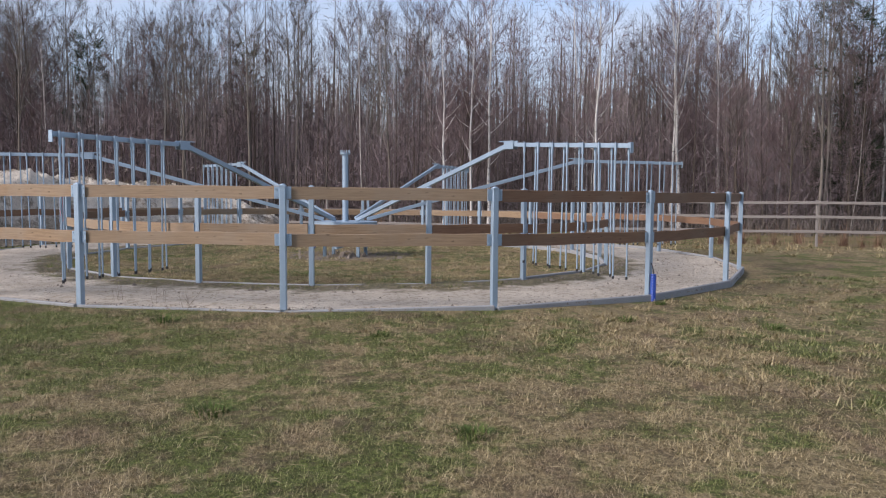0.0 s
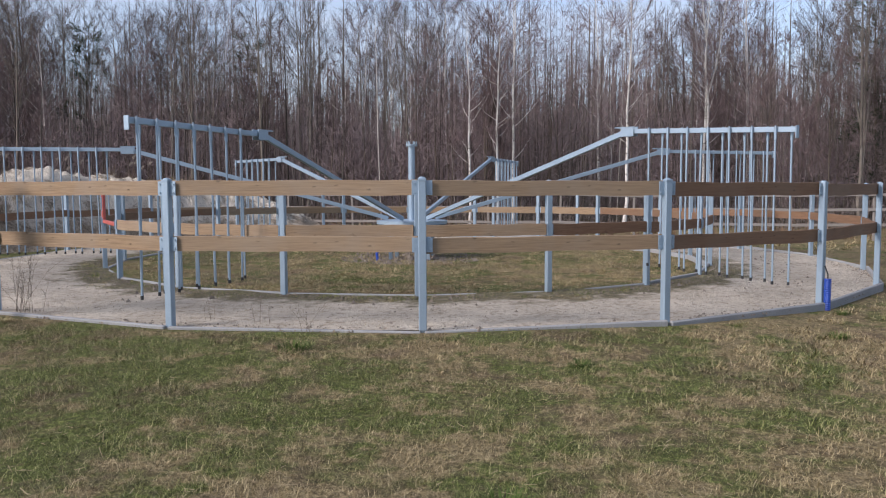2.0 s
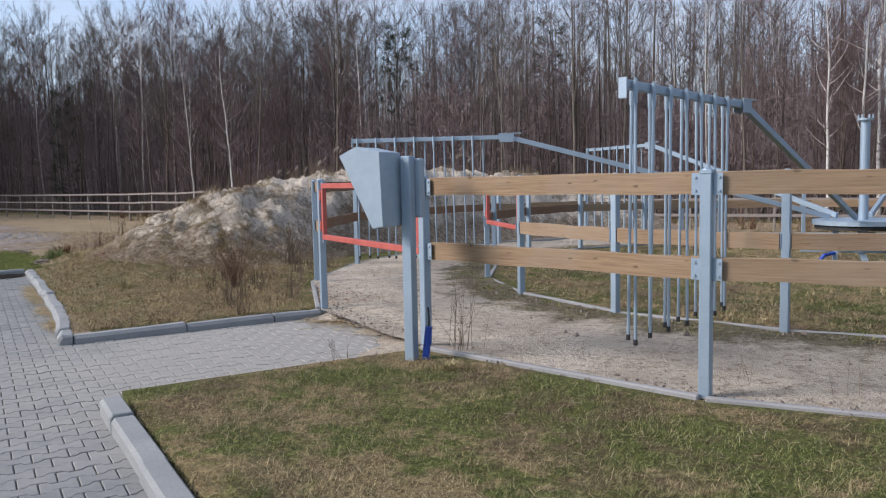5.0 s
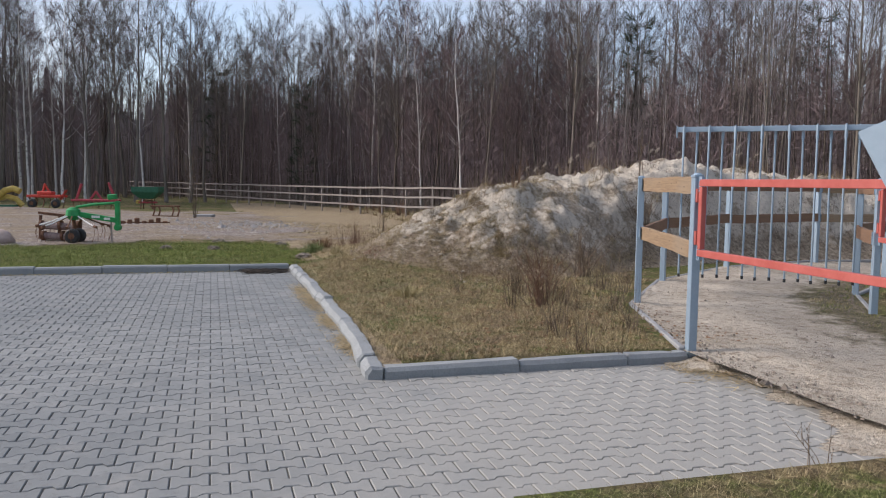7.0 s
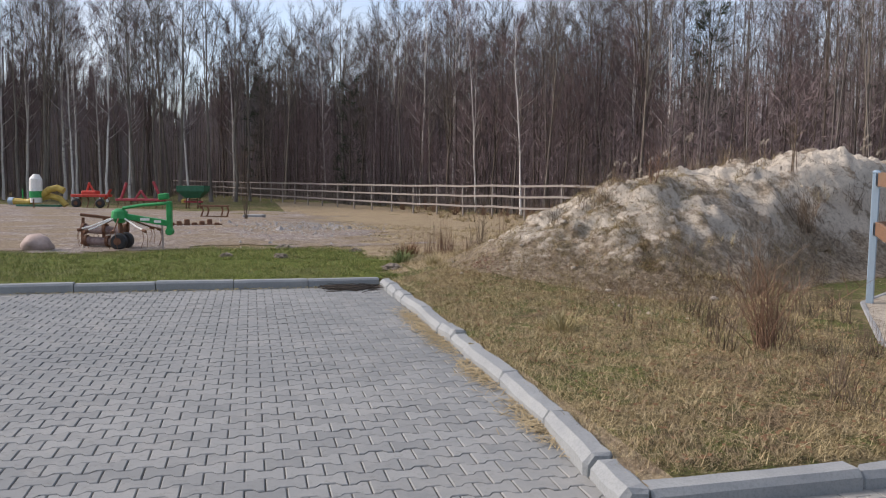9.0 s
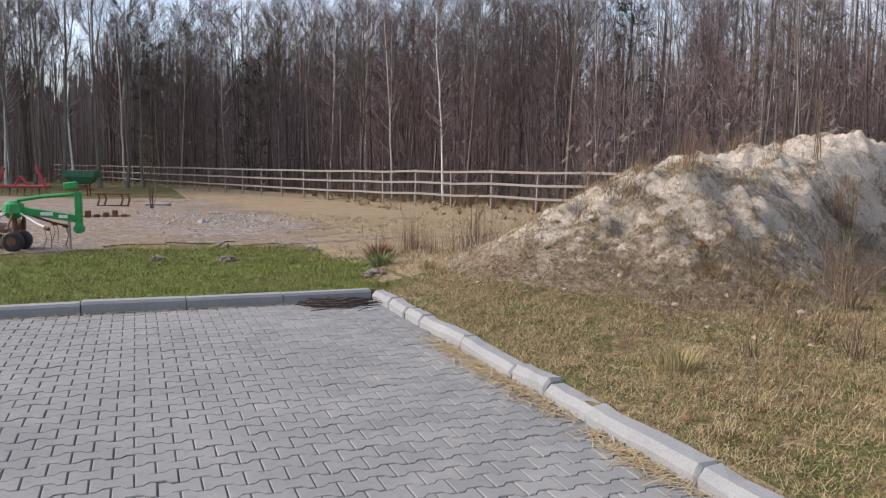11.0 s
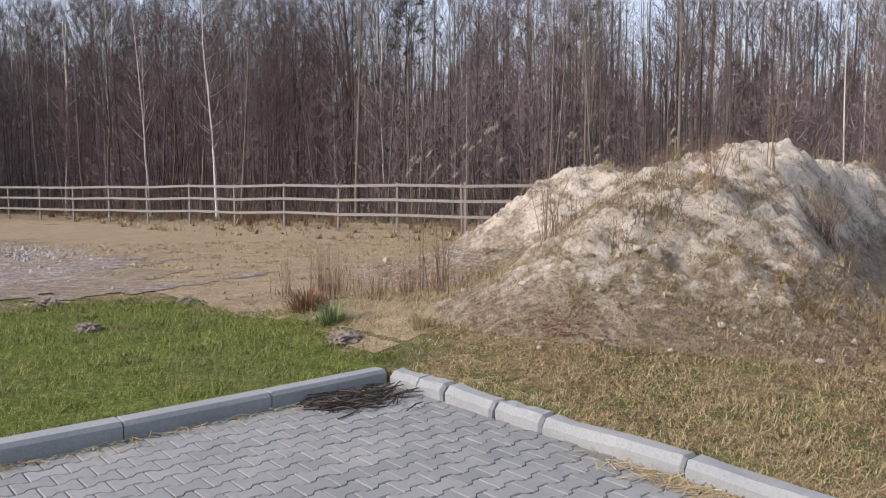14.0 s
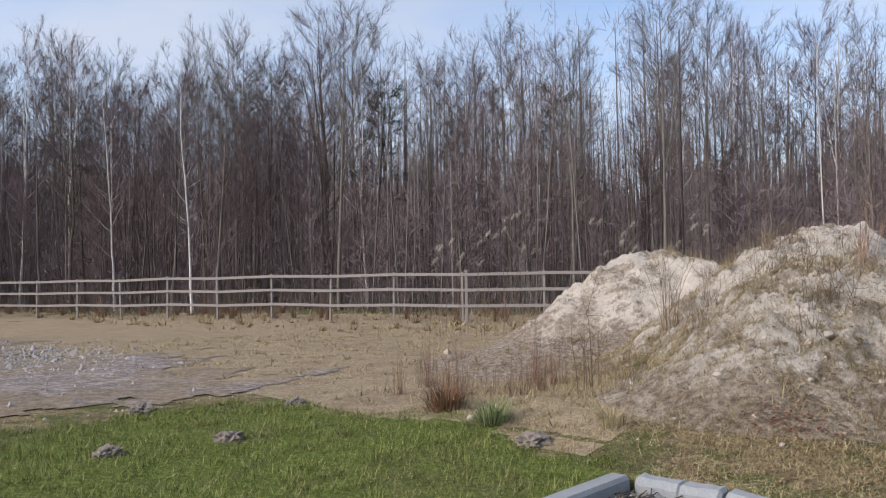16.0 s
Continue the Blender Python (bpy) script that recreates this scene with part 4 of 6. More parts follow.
KINDS = [
    make_tree(1, 15.0, 0.12, 0.36, 2.9, 34, 3000, 1.15, BARK_MID, TWIG_GREY, "tall bare tree with grey bark and upswept twigs", leaders=2),
    make_tree(2, 13.5, 0.10, 0.40, 2.5, 32, 2800, 1.25, BARK_MID, TWIG, "slender bare tree with grey-brown bark", leaders=1),
    make_tree(3, 14.0, 0.15, 0.28, 3.4, 36, 3200, 1.0, BARK_DARK, TWIG, "bare dark-barked tree with a wide twiggy crown", leaders=3),
    make_tree(4, 12.5, 0.085, 0.28, 2.2, 30, 2700, 1.05, BIRCH, TWIG_RED, "bare young birch with white bark", "birch", limb_girth=0.24),
    make_tree(5, 14.5, 0.105, 0.22, 2.6, 32, 2900, 1.1, BIRCH, TWIG_RED, "tall bare birch with white bark and reddish twigs", "birch", 0.7, 0.24, 1),
    make_tree(6, 10.5, 0.065, 0.10, 2.4, 36, 3200, 0.9, BARK_DARK, TWIG_RED, "young bare tree with dense reddish-brown twigs", leaders=2, fine=0.011),
    make_tree(8, 11.5, 0.12, 0.10, 1.9, 44, 4000, 0.3, BARK_DARK, CONIFER, "dark green conifer among the bare trees", "conifer", 0.2, fine=0.024, reach=0.4),
    make_tree(7, 9.0, 0.055, 0.08, 2.3, 34, 3000, 0.9, BARK_DARK, TWIG_RED, "young bare tree with a dense purplish crown", leaders=2, fine=0.011),
]


def edge_y(x):
    """The front line of the wood."""
    return 43.0 + 0.27 * np.maximum(0, -x - 27) + 0.9 * np.sin(0.35 * x) + 0.05 * np.maximum(0, x - 5)


TALL = [(-84 + 0.85 * k + (1.7 * k * k) % 2.3, 20 + 1.9 * k, 1.28 + 0.05 * (k * 7 % 5)) for k in range(16)] + [(-91 + 1.0 * k, 17 + 2.2 * k + (k * 5 % 3), 1.35) for k in range(12)] + [(-21.5 - 1.25 * k, 47.5 + 0.25 * k + k * 5 % 9, 0.88 + 0.04 * (k * 3 % 5)) for k in range(16)] + [(-42.0 - 1.4 * k, 64.0 - 0.55 * k + k * 4 % 3, 1.12 + 0.05 * (k * 3 % 4)) for k in range(15)] + [(-14.5 + 1.6 * k, 50.0 + k * 5 % 7, 0.96 + 0.04 * (k % 3)) for k in range(6)]


def plant_woods():
    rng = np.random.default_rng(12)
    spots = []
    # trees that stand out, then the rest of the edge, then the flank to the west
    for x, y, kind, s in ((8.6, 44.6, 4, 1.08), (8.2, 44.9, 3, 1.15), (3.75, 41.4, 3, 1.15), (3.35, 49.9, 4, 1.05), (-2.3, 40.7, 3, 0.98), (-3.6, 40.0, 3, 0.86), (-10.0, 56.2, 4, 1.05), (-12.6, 59.2, 4, 1.0), (11.3, 48.1, 4, 1.1),
                          (-36.7, 44.0, 3, 0.86), (-43.4, 48.0, 4, 0.80), (-45.9, 52.8, 3, 1.0), (-37.0, 58.9, 4, 1.1), (-21.5, 53.5, 4, 1.05), (-41.4, 64.0, 4, 1.15), (-5.9, 51.9, 4, 1.0),
                          (17.0, 46.5, 6, 1.1), (19.2, 48.0, 6, 1.2), (-30.0, 52.0, 6, 1.1), (-20.5, 55.5, 6, 1.1), (-47.5, 52.0, 6, 0.9), (-31.5, 49.5, 2, 1.12),
                          (-81.3, 31.4, 4, 1.15), (-79.8, 37.0, 4, 1.1), (-78.9, 38.6, 3, 1.3), (-77.6, 40.6, 4, 1.05), (-75.1, 44.9, 3, 1.3), (-84.3, 18.3, 4, 1.1)):
        spots.append((x, y, kind, s))
    for x, y, s in TALL:
        spots.append((x, y, int(rng.choice((0, 1, 3, 4), p=(0.4, 0.4, 0.12, 0.08))), s))
    tries = 0
    while len(spots) < 280 and tries < 20000:
        tries += 1
        if len(spots) < 232:
            x = -88 + 120 * rng.uniform(0, 1) ** 0.9
            y = edge_y(x) + 13 * rng.uniform(0, 1) ** 1.4
        else:
            y = rng.uniform(8, 66)
            x = -88 - 12 * rng.uniform(0, 1) ** 1.3
        if (-1.2 < x < 2.6 or -22.3 < x < -19.8) and y < 62:
            continue
        if all((x - p[0]) ** 2 + (y - p[1]) ** 2 > 0.9 for p in spots):
            west = x < -28
            kind = rng.choice(8, p=(0.30, 0.25, 0.20, 0.04, 0.03, 0.10, 0.02, 0.06) if west else (0.18, 0.20, 0.13, 0.05, 0.05, 0.20, 0.0, 0.19))
            spots.append((x, y, int(kind), rng.uniform(0.72, 1.02) * (1 + 0.45 * min(1, max(0, (-x - 35) / 50)))))
    used = set()
    for x, y, kind, s in spots:
        z = level(x, y) - 0.05
        m = pose(x, y, z, rng.uniform(-2, 2), rng.uniform(-2, 2), rng.uniform(0, 360))
        ob = KINDS[kind]
        if kind not in used:
            used.add(kind)
            ob.matrix_basis = m
            ob.scale = (s, s, s)
        else:
            c = copy_thing(ob, m)
            c.scale = (s, s, s)


plant_woods()


def far_woods():
    """The depth of the wood behind its edge: stems and twigs past counting."""
    rng = np.random.default_rng(33)
    stems, tw = [], []
    for k in range(900):
        if k % 3:
            x = rng.uniform(-105, 60)
            y = edge_y(x) + rng.uniform(11, 42)
        else:
            x, y = rng.uniform(-135, -98), rng.uniform(-5, 75)
        h = rng.uniform(12, 17)
        z = -0.7
        b = rng.normal(0, 0.25, 2)
        pts = np.array([(x, y, z), (x + b[0], y + b[1], z + h * 0.5), (x + 1.8 * b[0], y + 1.4 * b[1], z + h)])
        stems.append(tri_tube(pts, np.array([0.11, 0.07, 0.015]) * rng.uniform(0.6, 1.3), 4))
        n = 230
        f = rng.uniform(0.25, 1, n) ** 0.8
        spread = 1.7 * (1.15 - f * 0.8)
        t = rng.uniform(0, 2 * np.pi, n)
        rr = spread * np.sqrt(rng.uniform(0, 1, n))
        roots = np.column_stack([x + 2 * b[0] * f + rr * np.cos(t), y + rr * np.sin(t), z + h * f])
        dirs = np.column_stack([np.cos(t) * 0.5, np.sin(t) * 0.5, np.full(n, 0.75)]) + rng.normal(0, 0.6, (n, 3))
        tw.append(twigs(rng, roots, dirs, 1.0, 0.026))
    tagged(new("far_stems", raw_mesh("far_stems", *gather(stems), BARK)), "countless grey stems deep in the bare wood", "woods", "", "stuff")
    v = np.concatenate(tw)
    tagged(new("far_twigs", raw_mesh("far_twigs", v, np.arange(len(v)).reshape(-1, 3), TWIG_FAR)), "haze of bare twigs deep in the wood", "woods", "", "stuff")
    # saplings and undergrowth along the edge
    sap, poles = [], []
    for k in range(1250):
        x = rng.uniform(-92, 40)
        y = edge_y(x) + 0.5 + 14 * rng.uniform(0, 1) ** 1.2
        if k % 8 == 0:
            x, y = -88 - 14 * rng.uniform(0, 1), rng.uniform(5, 66)
        swell = 1 + 0.22 * np.sin(0.31 * x + 1.0) + 0.16 * np.sin(0.83 * x) + 0.1 * np.sin(1.9 * x + 0.3 * y)
        h = rng.uniform(5.2, 11.2) * swell * (1.35 if x < -70 else 1.0)
        wide = rng.uniform(0.8, 1.5)
        n = 290
        f = rng.beta(1.25, 1.2, n)
        t = rng.uniform(0, 2 * np.pi, n)
        rr = wide * (0.25 + np.sin(np.pi * np.clip(0.08 + 0.88 * f, 0, 1)) ** 0.8) * np.sqrt(rng.uniform(0, 1, n))
        roots = np.column_stack([x + rr * np.cos(t), y + rr * np.sin(t), -0.7 + 0.93 * h * f])
        dirs = np.column_stack([np.cos(t) * 0.55, np.sin(t) * 0.55, np.full(n, 0.7)]) + rng.normal(0, 0.6, (n, 3))
        sap.append(twigs(rng, roots, dirs, 0.8, 0.023))
        b = rng.normal(0, 0.2, 2)
        poles.append(tri_tube(np.array([(x, y, -0.7), (x + b[0], y + b[1], -0.7 + 0.5 * h), (x + 1.5 * b[0], y + 2 * b[1], -0.7 + 0.95 * h)]), np.array([0.035, 0.022, 0.006]) * rng.uniform(0.7, 1.3), 3))
    tagged(new("sapling_stems", raw_mesh("sapling_stems", *gather(poles), BARK_DARK, True)), "slender dark stems of the sapling thicket", "woods", "", "stuff")
    v = np.concatenate(sap)
    tagged(new("sapling_thicket", raw_mesh("sapling_thicket", v, np.arange(len(v)).reshape(-1, 3), TWIG_SAP)), "dense purplish-brown thicket of bare saplings", "thicket", "", "stuff")
    n = 40000
    x = rng.uniform(-110, 45, n)
    y = edge_y(x) - 1.0 + 24 * rng.uniform(0, 1, n) ** 1.3
    flank = rng.uniform(0, 1, n) < 0.15
    x, y = np.where(flank, -88 - 20 * rng.uniform(0, 1, n), x), np.where(flank, rng.uniform(0, 70, n), y)
    roots = np.column_stack([x, y, np.full(n, -0.7)])
    dirs = np.column_stack([rng.normal(0, 0.16, n), rng.normal(0, 0.16, n), np.ones(n)])
    v = twigs(rng, roots, dirs + rng.normal(0, 0.3, (n, 3)) * [1, 1, 0], 1.9, 0.028)
    tagged(new("undergrowth", raw_mesh("undergrowth", v, np.arange(len(v)).reshape(-1, 3), BRUSH)), "thicket of thin dark brown stems at the wood edge", "undergrowth", "", "stuff")
    # thin straight stems between the trees
    thin = []
    for k in range(800):
        x = -100 + 145 * rng.uniform(0, 1)
        y = edge_y(x) + 0.3 + 16 * rng.uniform(0, 1) ** 1.2
        if k % 7 == 0:
            x, y = -88 - 14 * rng.uniform(0, 1), rng.uniform(5, 66)
        h = rng.uniform(6.5, 12.5) * (1.3 if x < -60 else 1.0)
        b = rng.normal(0, 0.22, 2)
        c = b * rng.uniform(0.8, 3.2)
        pts = np.array([(x, y, -0.7), (x + b[0], y + b[1], -0.7 + 0.4 * h), (x + c[0], y + c[1], -0.7 + h)])
        thin.append(tri_tube(pts, np.array([0.045, 0.034, 0.008]) * rng.uniform(0.55, 1.35), 3))
    tagged(new("thin_stems", raw_mesh("thin_stems", *gather(thin), STEM, True)), "crowd of thin grey and brown stems at the wood edge", "woods", "", "stuff")
    # the closed depth of the wood, far behind
    pts = [(95, 92), (40, 92)] + [(x, float(edge_y(x)) + 46) for x in range(30, -110, -20)] + [(-128, 60), (-136, 20), (-138, -30), (-120, -90), (-30, -130), (70, -120), (130, -40), (130, 60), (95, 92)]
    vs, fs = [], []
    for p, q in zip(pts, pts[1:]):
        m = max(2, int(math.hypot(q[0] - p[0], q[1] - p[1]) / 0.22))
        for j in range(m):
            f0, f1 = j / m, (j + 1) / m
            x0, y0, x1, y1 = p[0] + (q[0] - p[0]) * f0, p[1] + (q[1] - p[1]) * f0, p[0] + (q[0] - p[0]) * f1, p[1] + (q[1] - p[1]) * f1
            h = 9.2 + 0.8 * math.sin(0.13 * x0 + 0.21 * y0) + 1.1 * math.sin(0.41 * x0 - 0.3 * y0) + rng.normal(0, 0.9)
            h *= 1.8 if x0 < -80 and y0 > -60 else 1.3
            k = len(vs)
            vs += [(x0, y0, -1), (x1, y1, -1), (x1, y1, h - 1.6 + rng.normal(0, 0.5)), (x0, y0, h)]
            fs.append((k, k + 1, k + 2, k + 3))
    tagged(new("backdrop", raw_mesh("backdrop", vs, np.array(fs), DEPTH)), "dark closed depth of the wood all round", "woods", "", "structure")


BRUSH = twig_mat("dark_brush", (0.10, 0.085, 0.075), (0.27, 0.232, 0.205))
STEM_M = Mat("thin_stem_bark", 0.9, 0, 0.2)
STEM_M.color(STEM_M.ramp(STEM_M.island(), [(0.0, (0.045, 0.038, 0.033)), (0.55, (0.11, 0.097, 0.086)), (0.88, (0.22, 0.20, 0.18)), (1.0, (0.48, 0.45, 0.42))]))
STEM = STEM_M.m
DEPTH_M = Mat("wood_depth", 1.0, 0, 0.0)
DEPTH_M.color(DEPTH_M.ramp(DEPTH_M.noise(1.1, 6, 0.75, "world", (1, 1, 0.22)), [(0.32, (0.15, 0.128, 0.122)), (0.55, (0.22, 0.19, 0.182)), (0.75, (0.30, 0.265, 0.255))]))
DEPTH = DEPTH_M.m
far_woods()

# ---- grass ----
def blades(name, label, rng, a0, a1, b0, b1, per_m2, length, width, material, keep, lay=0.8, top=None, lift=0.0, kind_name="grass"):
    """Single blades over a rectangle in yard axes, denser in clumps."""
    n = int((a1 - a0) * (b1 - b0) * per_m2)
    a, b = rng.uniform(a0, a1, n), rng.uniform(b0, b1, n)
    c = rng.uniform(0, 1, n) < 0.72
    m = max(1, n // 48)
    ca, cb = rng.uniform(a0, a1, m), rng.uniform(b0, b1, m)
    pick = rng.integers(0, m, n)
    a = np.where(c, ca[pick] + rng.normal(0, 0.05, n), a)
    b = np.where(c, cb[pick] + rng.normal(0, 0.05, n), b)
    x, y = xy(a, b)
    ok = keep(a, b, x, y) & (a > a0) & (a < a1) & (b > b0) & (b < b1)
    x, y, clump, cc = x[ok], y[ok], pick[ok], c[ok]
    n = len(x)
    z = (ground_z(x, y) if top is None else top(x, y)) + lift - 0.005
    size = np.where(cc, rng.uniform(0.55, 1.75, m)[clump], 0.65) * rng.uniform(0.5, 1.3, n) * length
    t = np.where(cc, rng.uniform(0, 2 * np.pi, m)[clump] + rng.normal(0, 1.8, n), rng.uniform(0, 2 * np.pi, n))
    tilt = np.clip(rng.normal(lay, 0.30, n), 0.0, 1.5)
    dirs = np.column_stack([np.cos(t) * np.sin(tilt), np.sin(t) * np.sin(tilt), np.maximum(np.cos(tilt), 0.12)])
    side = np.column_stack([-np.sin(t), np.cos(t), np.zeros(n)]) * (width * rng.uniform(0.6, 1.2, n))[:, None] / 2
    root = np.column_stack([x, y, z])
    v = np.stack([root - side, root + side, root + dirs * size[:, None]], 1).reshape(-1, 3)
    return tagged(new(kind_name, raw_mesh(kind_name, v, np.arange(len(v)).reshape(-1, 3), material)), label, "grass", "", "stuff")


def off_track(a, b, x, y):
    r = np.hypot(x - HUB[0], y - HUB[1])
    return (r > R_OUT + 0.16) | (r < R_IN - 0.25)


grng = np.random.default_rng(77)
MOUND_TOP = lambda x, y: ground_z(x, y) + np.maximum(0, heap_z(x, y) - 0.06)
open_ground = lambda a, b, x, y: off_track(a, b, x, y) & ~((a > APRON[0] - 0.1) & (a < APRON[1] + 0.02) & (b < APRON[2]))
blades("meadow_grass", "short trodden meadow grass, straw and dull green", grng, 10.5, 23, 0.05, 3.1, 10500, 0.044, 0.0040, BLADE, open_ground, 1.12)
blades("meadow_grass", "matted short meadow grass", grng, 10.5, 23, 3.1, 5.0, 6000, 0.048, 0.0052, BLADE, open_ground, 1.15)
blades("meadow_grass", "short meadow grass before the walker", grng, 10.5, 24, 5.0, 8.0, 2700, 0.055, 0.0075, BLADE, open_ground, 1.15)
blades("meadow_grass", "short meadow grass round the walker", grng, 18, 32, 5, 16, 700, 0.08, 0.011, BLADE, open_ground, 1.2)
blades("inner_grass", "thin grass inside the walker ring", grng, 1, 21, 3, 18, 1500, 0.055, 0.008, BLADE_DRY, lambda a, b, x, y: np.hypot(x - HUB[0], y - HUB[1]) < R_IN - 0.3, 1.1)
blades("track_weeds", "thin weeds creeping over the sand track", grng, 1, 21, 3, 18, 1900, 0.055, 0.007, BLADE, lambda a, b, x, y: (np.hypot(x - HUB[0], y - HUB[1]) > R_IN) & (np.hypot(x - HUB[0], y - HUB[1]) < R_IN + 0.22 + 0.55 * np.abs(waves(1.2 * x, 1.2 * y))), 1.1)
blades("track_weeds", "dark green weeds along the inner edge of the track", grng, 1, 21, 3, 18, 700, 0.06, 0.009, BLADE_LAWN, lambda a, b, x, y: (np.hypot(x - HUB[0], y - HUB[1]) > R_IN - 0.02) & (np.hypot(x - HUB[0], y - HUB[1]) < R_IN + 0.14 + 0.2 * np.abs(waves(1.7 * x, 1.7 * y))), 1.0)
SA, SB = np.meshgrid(np.arange(5.5, 7.8, 0.05), np.arange(-0.1, 0.2, 0.02))
sheet("verge_soil", SOIL_DRY, SA, SB, lambda a, b, x, y: b > 0.13 - 0.068 * np.maximum(0, a - 5.57), 0.0, "wedge of dry soil behind the bent kerb", "soil", lambda x, y: np.full_like(x, 0.036))
blades("verge_grass", "dry matted grass between kerb and mound", grng, 0.0, 7.7, 0.02, 3.4, 8800, 0.062, 0.0044, BLADE_DRY, lambda a, b, x, y: open_ground(a, b, x, y) & (b > 0.14 - 0.068 * np.maximum(0, a - 5.57)), 1.12, MOUND_TOP)
blades("verge_grass", "dry grass at the foot of the mound", grng, -3.0, 7.7, 3.2, 5.2, 3600, 0.07, 0.0056, BLADE_DRY, lambda a, b, x, y: off_track(a, b, x, y) & ((waves(1.7 * x, 1.7 * y) > -0.2) | (b < 3.9)), 1.0, lambda x, y: ground_z(x, y) + np.maximum(0, heap_z(x, y) - 0.06))
blades("verge_grass", "dry matted grass climbing the foot of the mound", grng, -3.5, 7.7, 2.4, 7.0, 2700, 0.07, 0.0054, BLADE_DRY, lambda a, b, x, y: off_track(a, b, x, y) & (heap_z(x, y) > 0.04) & (heap_z(x, y) < 0.62 + 0.3 * waves(1.9 * x, 1.9 * y)), 1.05, MOUND_TOP)
blades("verge_grass", "dry grass between the mound and the lawn", grng, -3.2, 0.0, 0.3, 3.4, 4200, 0.075, 0.005, BLADE_DRY, lambda a, b, x, y: ~LAWN_EDGE(a, b), 1.1, MOUND_TOP)
blades("lawn_grass", "short green lawn grass", grng, -5.9, -0.13, -6.5, 1.1, 5200, 0.066, 0.0056, BLADE_LAWN, lambda a, b, x, y: LAWN_EDGE(a - 0.25 * waves(6 * a, 6 * b), b), 0.95)
blades("lawn_grass", "green lawn grass farther along the kerb", grng, -5.6, -0.13, -16, -6.5, 900, 0.065, 0.010, BLADE_LAWN, lambda a, b, x, y: LAWN_EDGE(a, b), 1.0)
blades("field_grass", "tall dry pale grass of the field", grng, -16, -1.0, 0.4, 18, 360, 0.10, 0.010, BLADE_DRY, lambda a, b, x, y: (~GRAVEL_EDGE(a, b) | (waves(2 * a, 2 * b) > 0.6)) & ~LAWN_EDGE(a, b) & (y < 37) & (heap_z(x, y) < 0.1), 1.28)
blades("field_grass", "dry grass along the paddock fence", grng, -62, 0.0, 8, 42, 26, 0.26, 0.03, BLADE_DRY, lambda a, b, x, y: (y > 31 + 0.2 * np.maximum(0, -x - 22)) & (y < 42 + 0.27 * np.maximum(0, -x - 22)), 0.95)
blades("field_grass", "dry grass behind the walker", grng, 0, 34, 12, 34, 40, 0.18, 0.02, BLADE_DRY, lambda a, b, x, y: off_track(a, b, x, y) & (y > 22) & (y < 42) & (heap_z(x, y) < 0.1), 1.1)
blades("mound_weeds", "brown dead weeds in patches over the mound", grng, -6, 11, 1.5, 16, 800, 0.09, 0.006, WEED_LITTER, lambda a, b, x, y: off_track(a, b, x, y) & (heap_z(x, y) > 0.12) & (waves(1.5 * x, 1.3 * y + 2) + 0.5 * waves(4 * x, 4 * y) > 0.45), 1.0, lambda x, y: ground_z(x, y) - 0.06 + heap_z(x, y))
blades("mound_grass", "dry wisps of grass over the mound", grng, -6, 11, 1.5, 16, 300, 0.13, 0.007, BLADE_DRY, lambda a, b, x, y: off_track(a, b, x, y) & (heap_z(x, y) > 0.12) & (waves(0.9 * x + 3, 0.9 * y) > 0.2), 0.95, lambda x, y: ground_z(x, y) - 0.06 + heap_z(x, y))


# ---- pavement ----
PAVER_L, PAVER_P = 0.20, 0.14


def paver_outline(gap=0.0036):
    """Half-plan of an I-shaped block: wide ends, narrow waist; length along the second axis."""
    w, n, l = 0.086 - gap, 0.054 - gap, 0.10 - gap
    half = [(w, -l), (w, -l + 0.033), (n, -l + 0.057), (n, l - 0.057), (w, l - 0.033), (w, l)]
    return np.array(half + [(-p, q) for p, q in half[::-1]])


def paver_cells(a0, a1, b0, b1):
    out = []
    for i in range(int(round((a1 - a0) / PAVER_P))):
        a = a0 + (i + 0.5) * PAVER_P
        off = 0.5 * PAVER_L if i % 2 else 0.0
        for j in range(int(round((b1 - b0) / PAVER_L))):
            out.append((a, b1 - 0.10 - j * PAVER_L - off + 0.05, i, j))
    return out


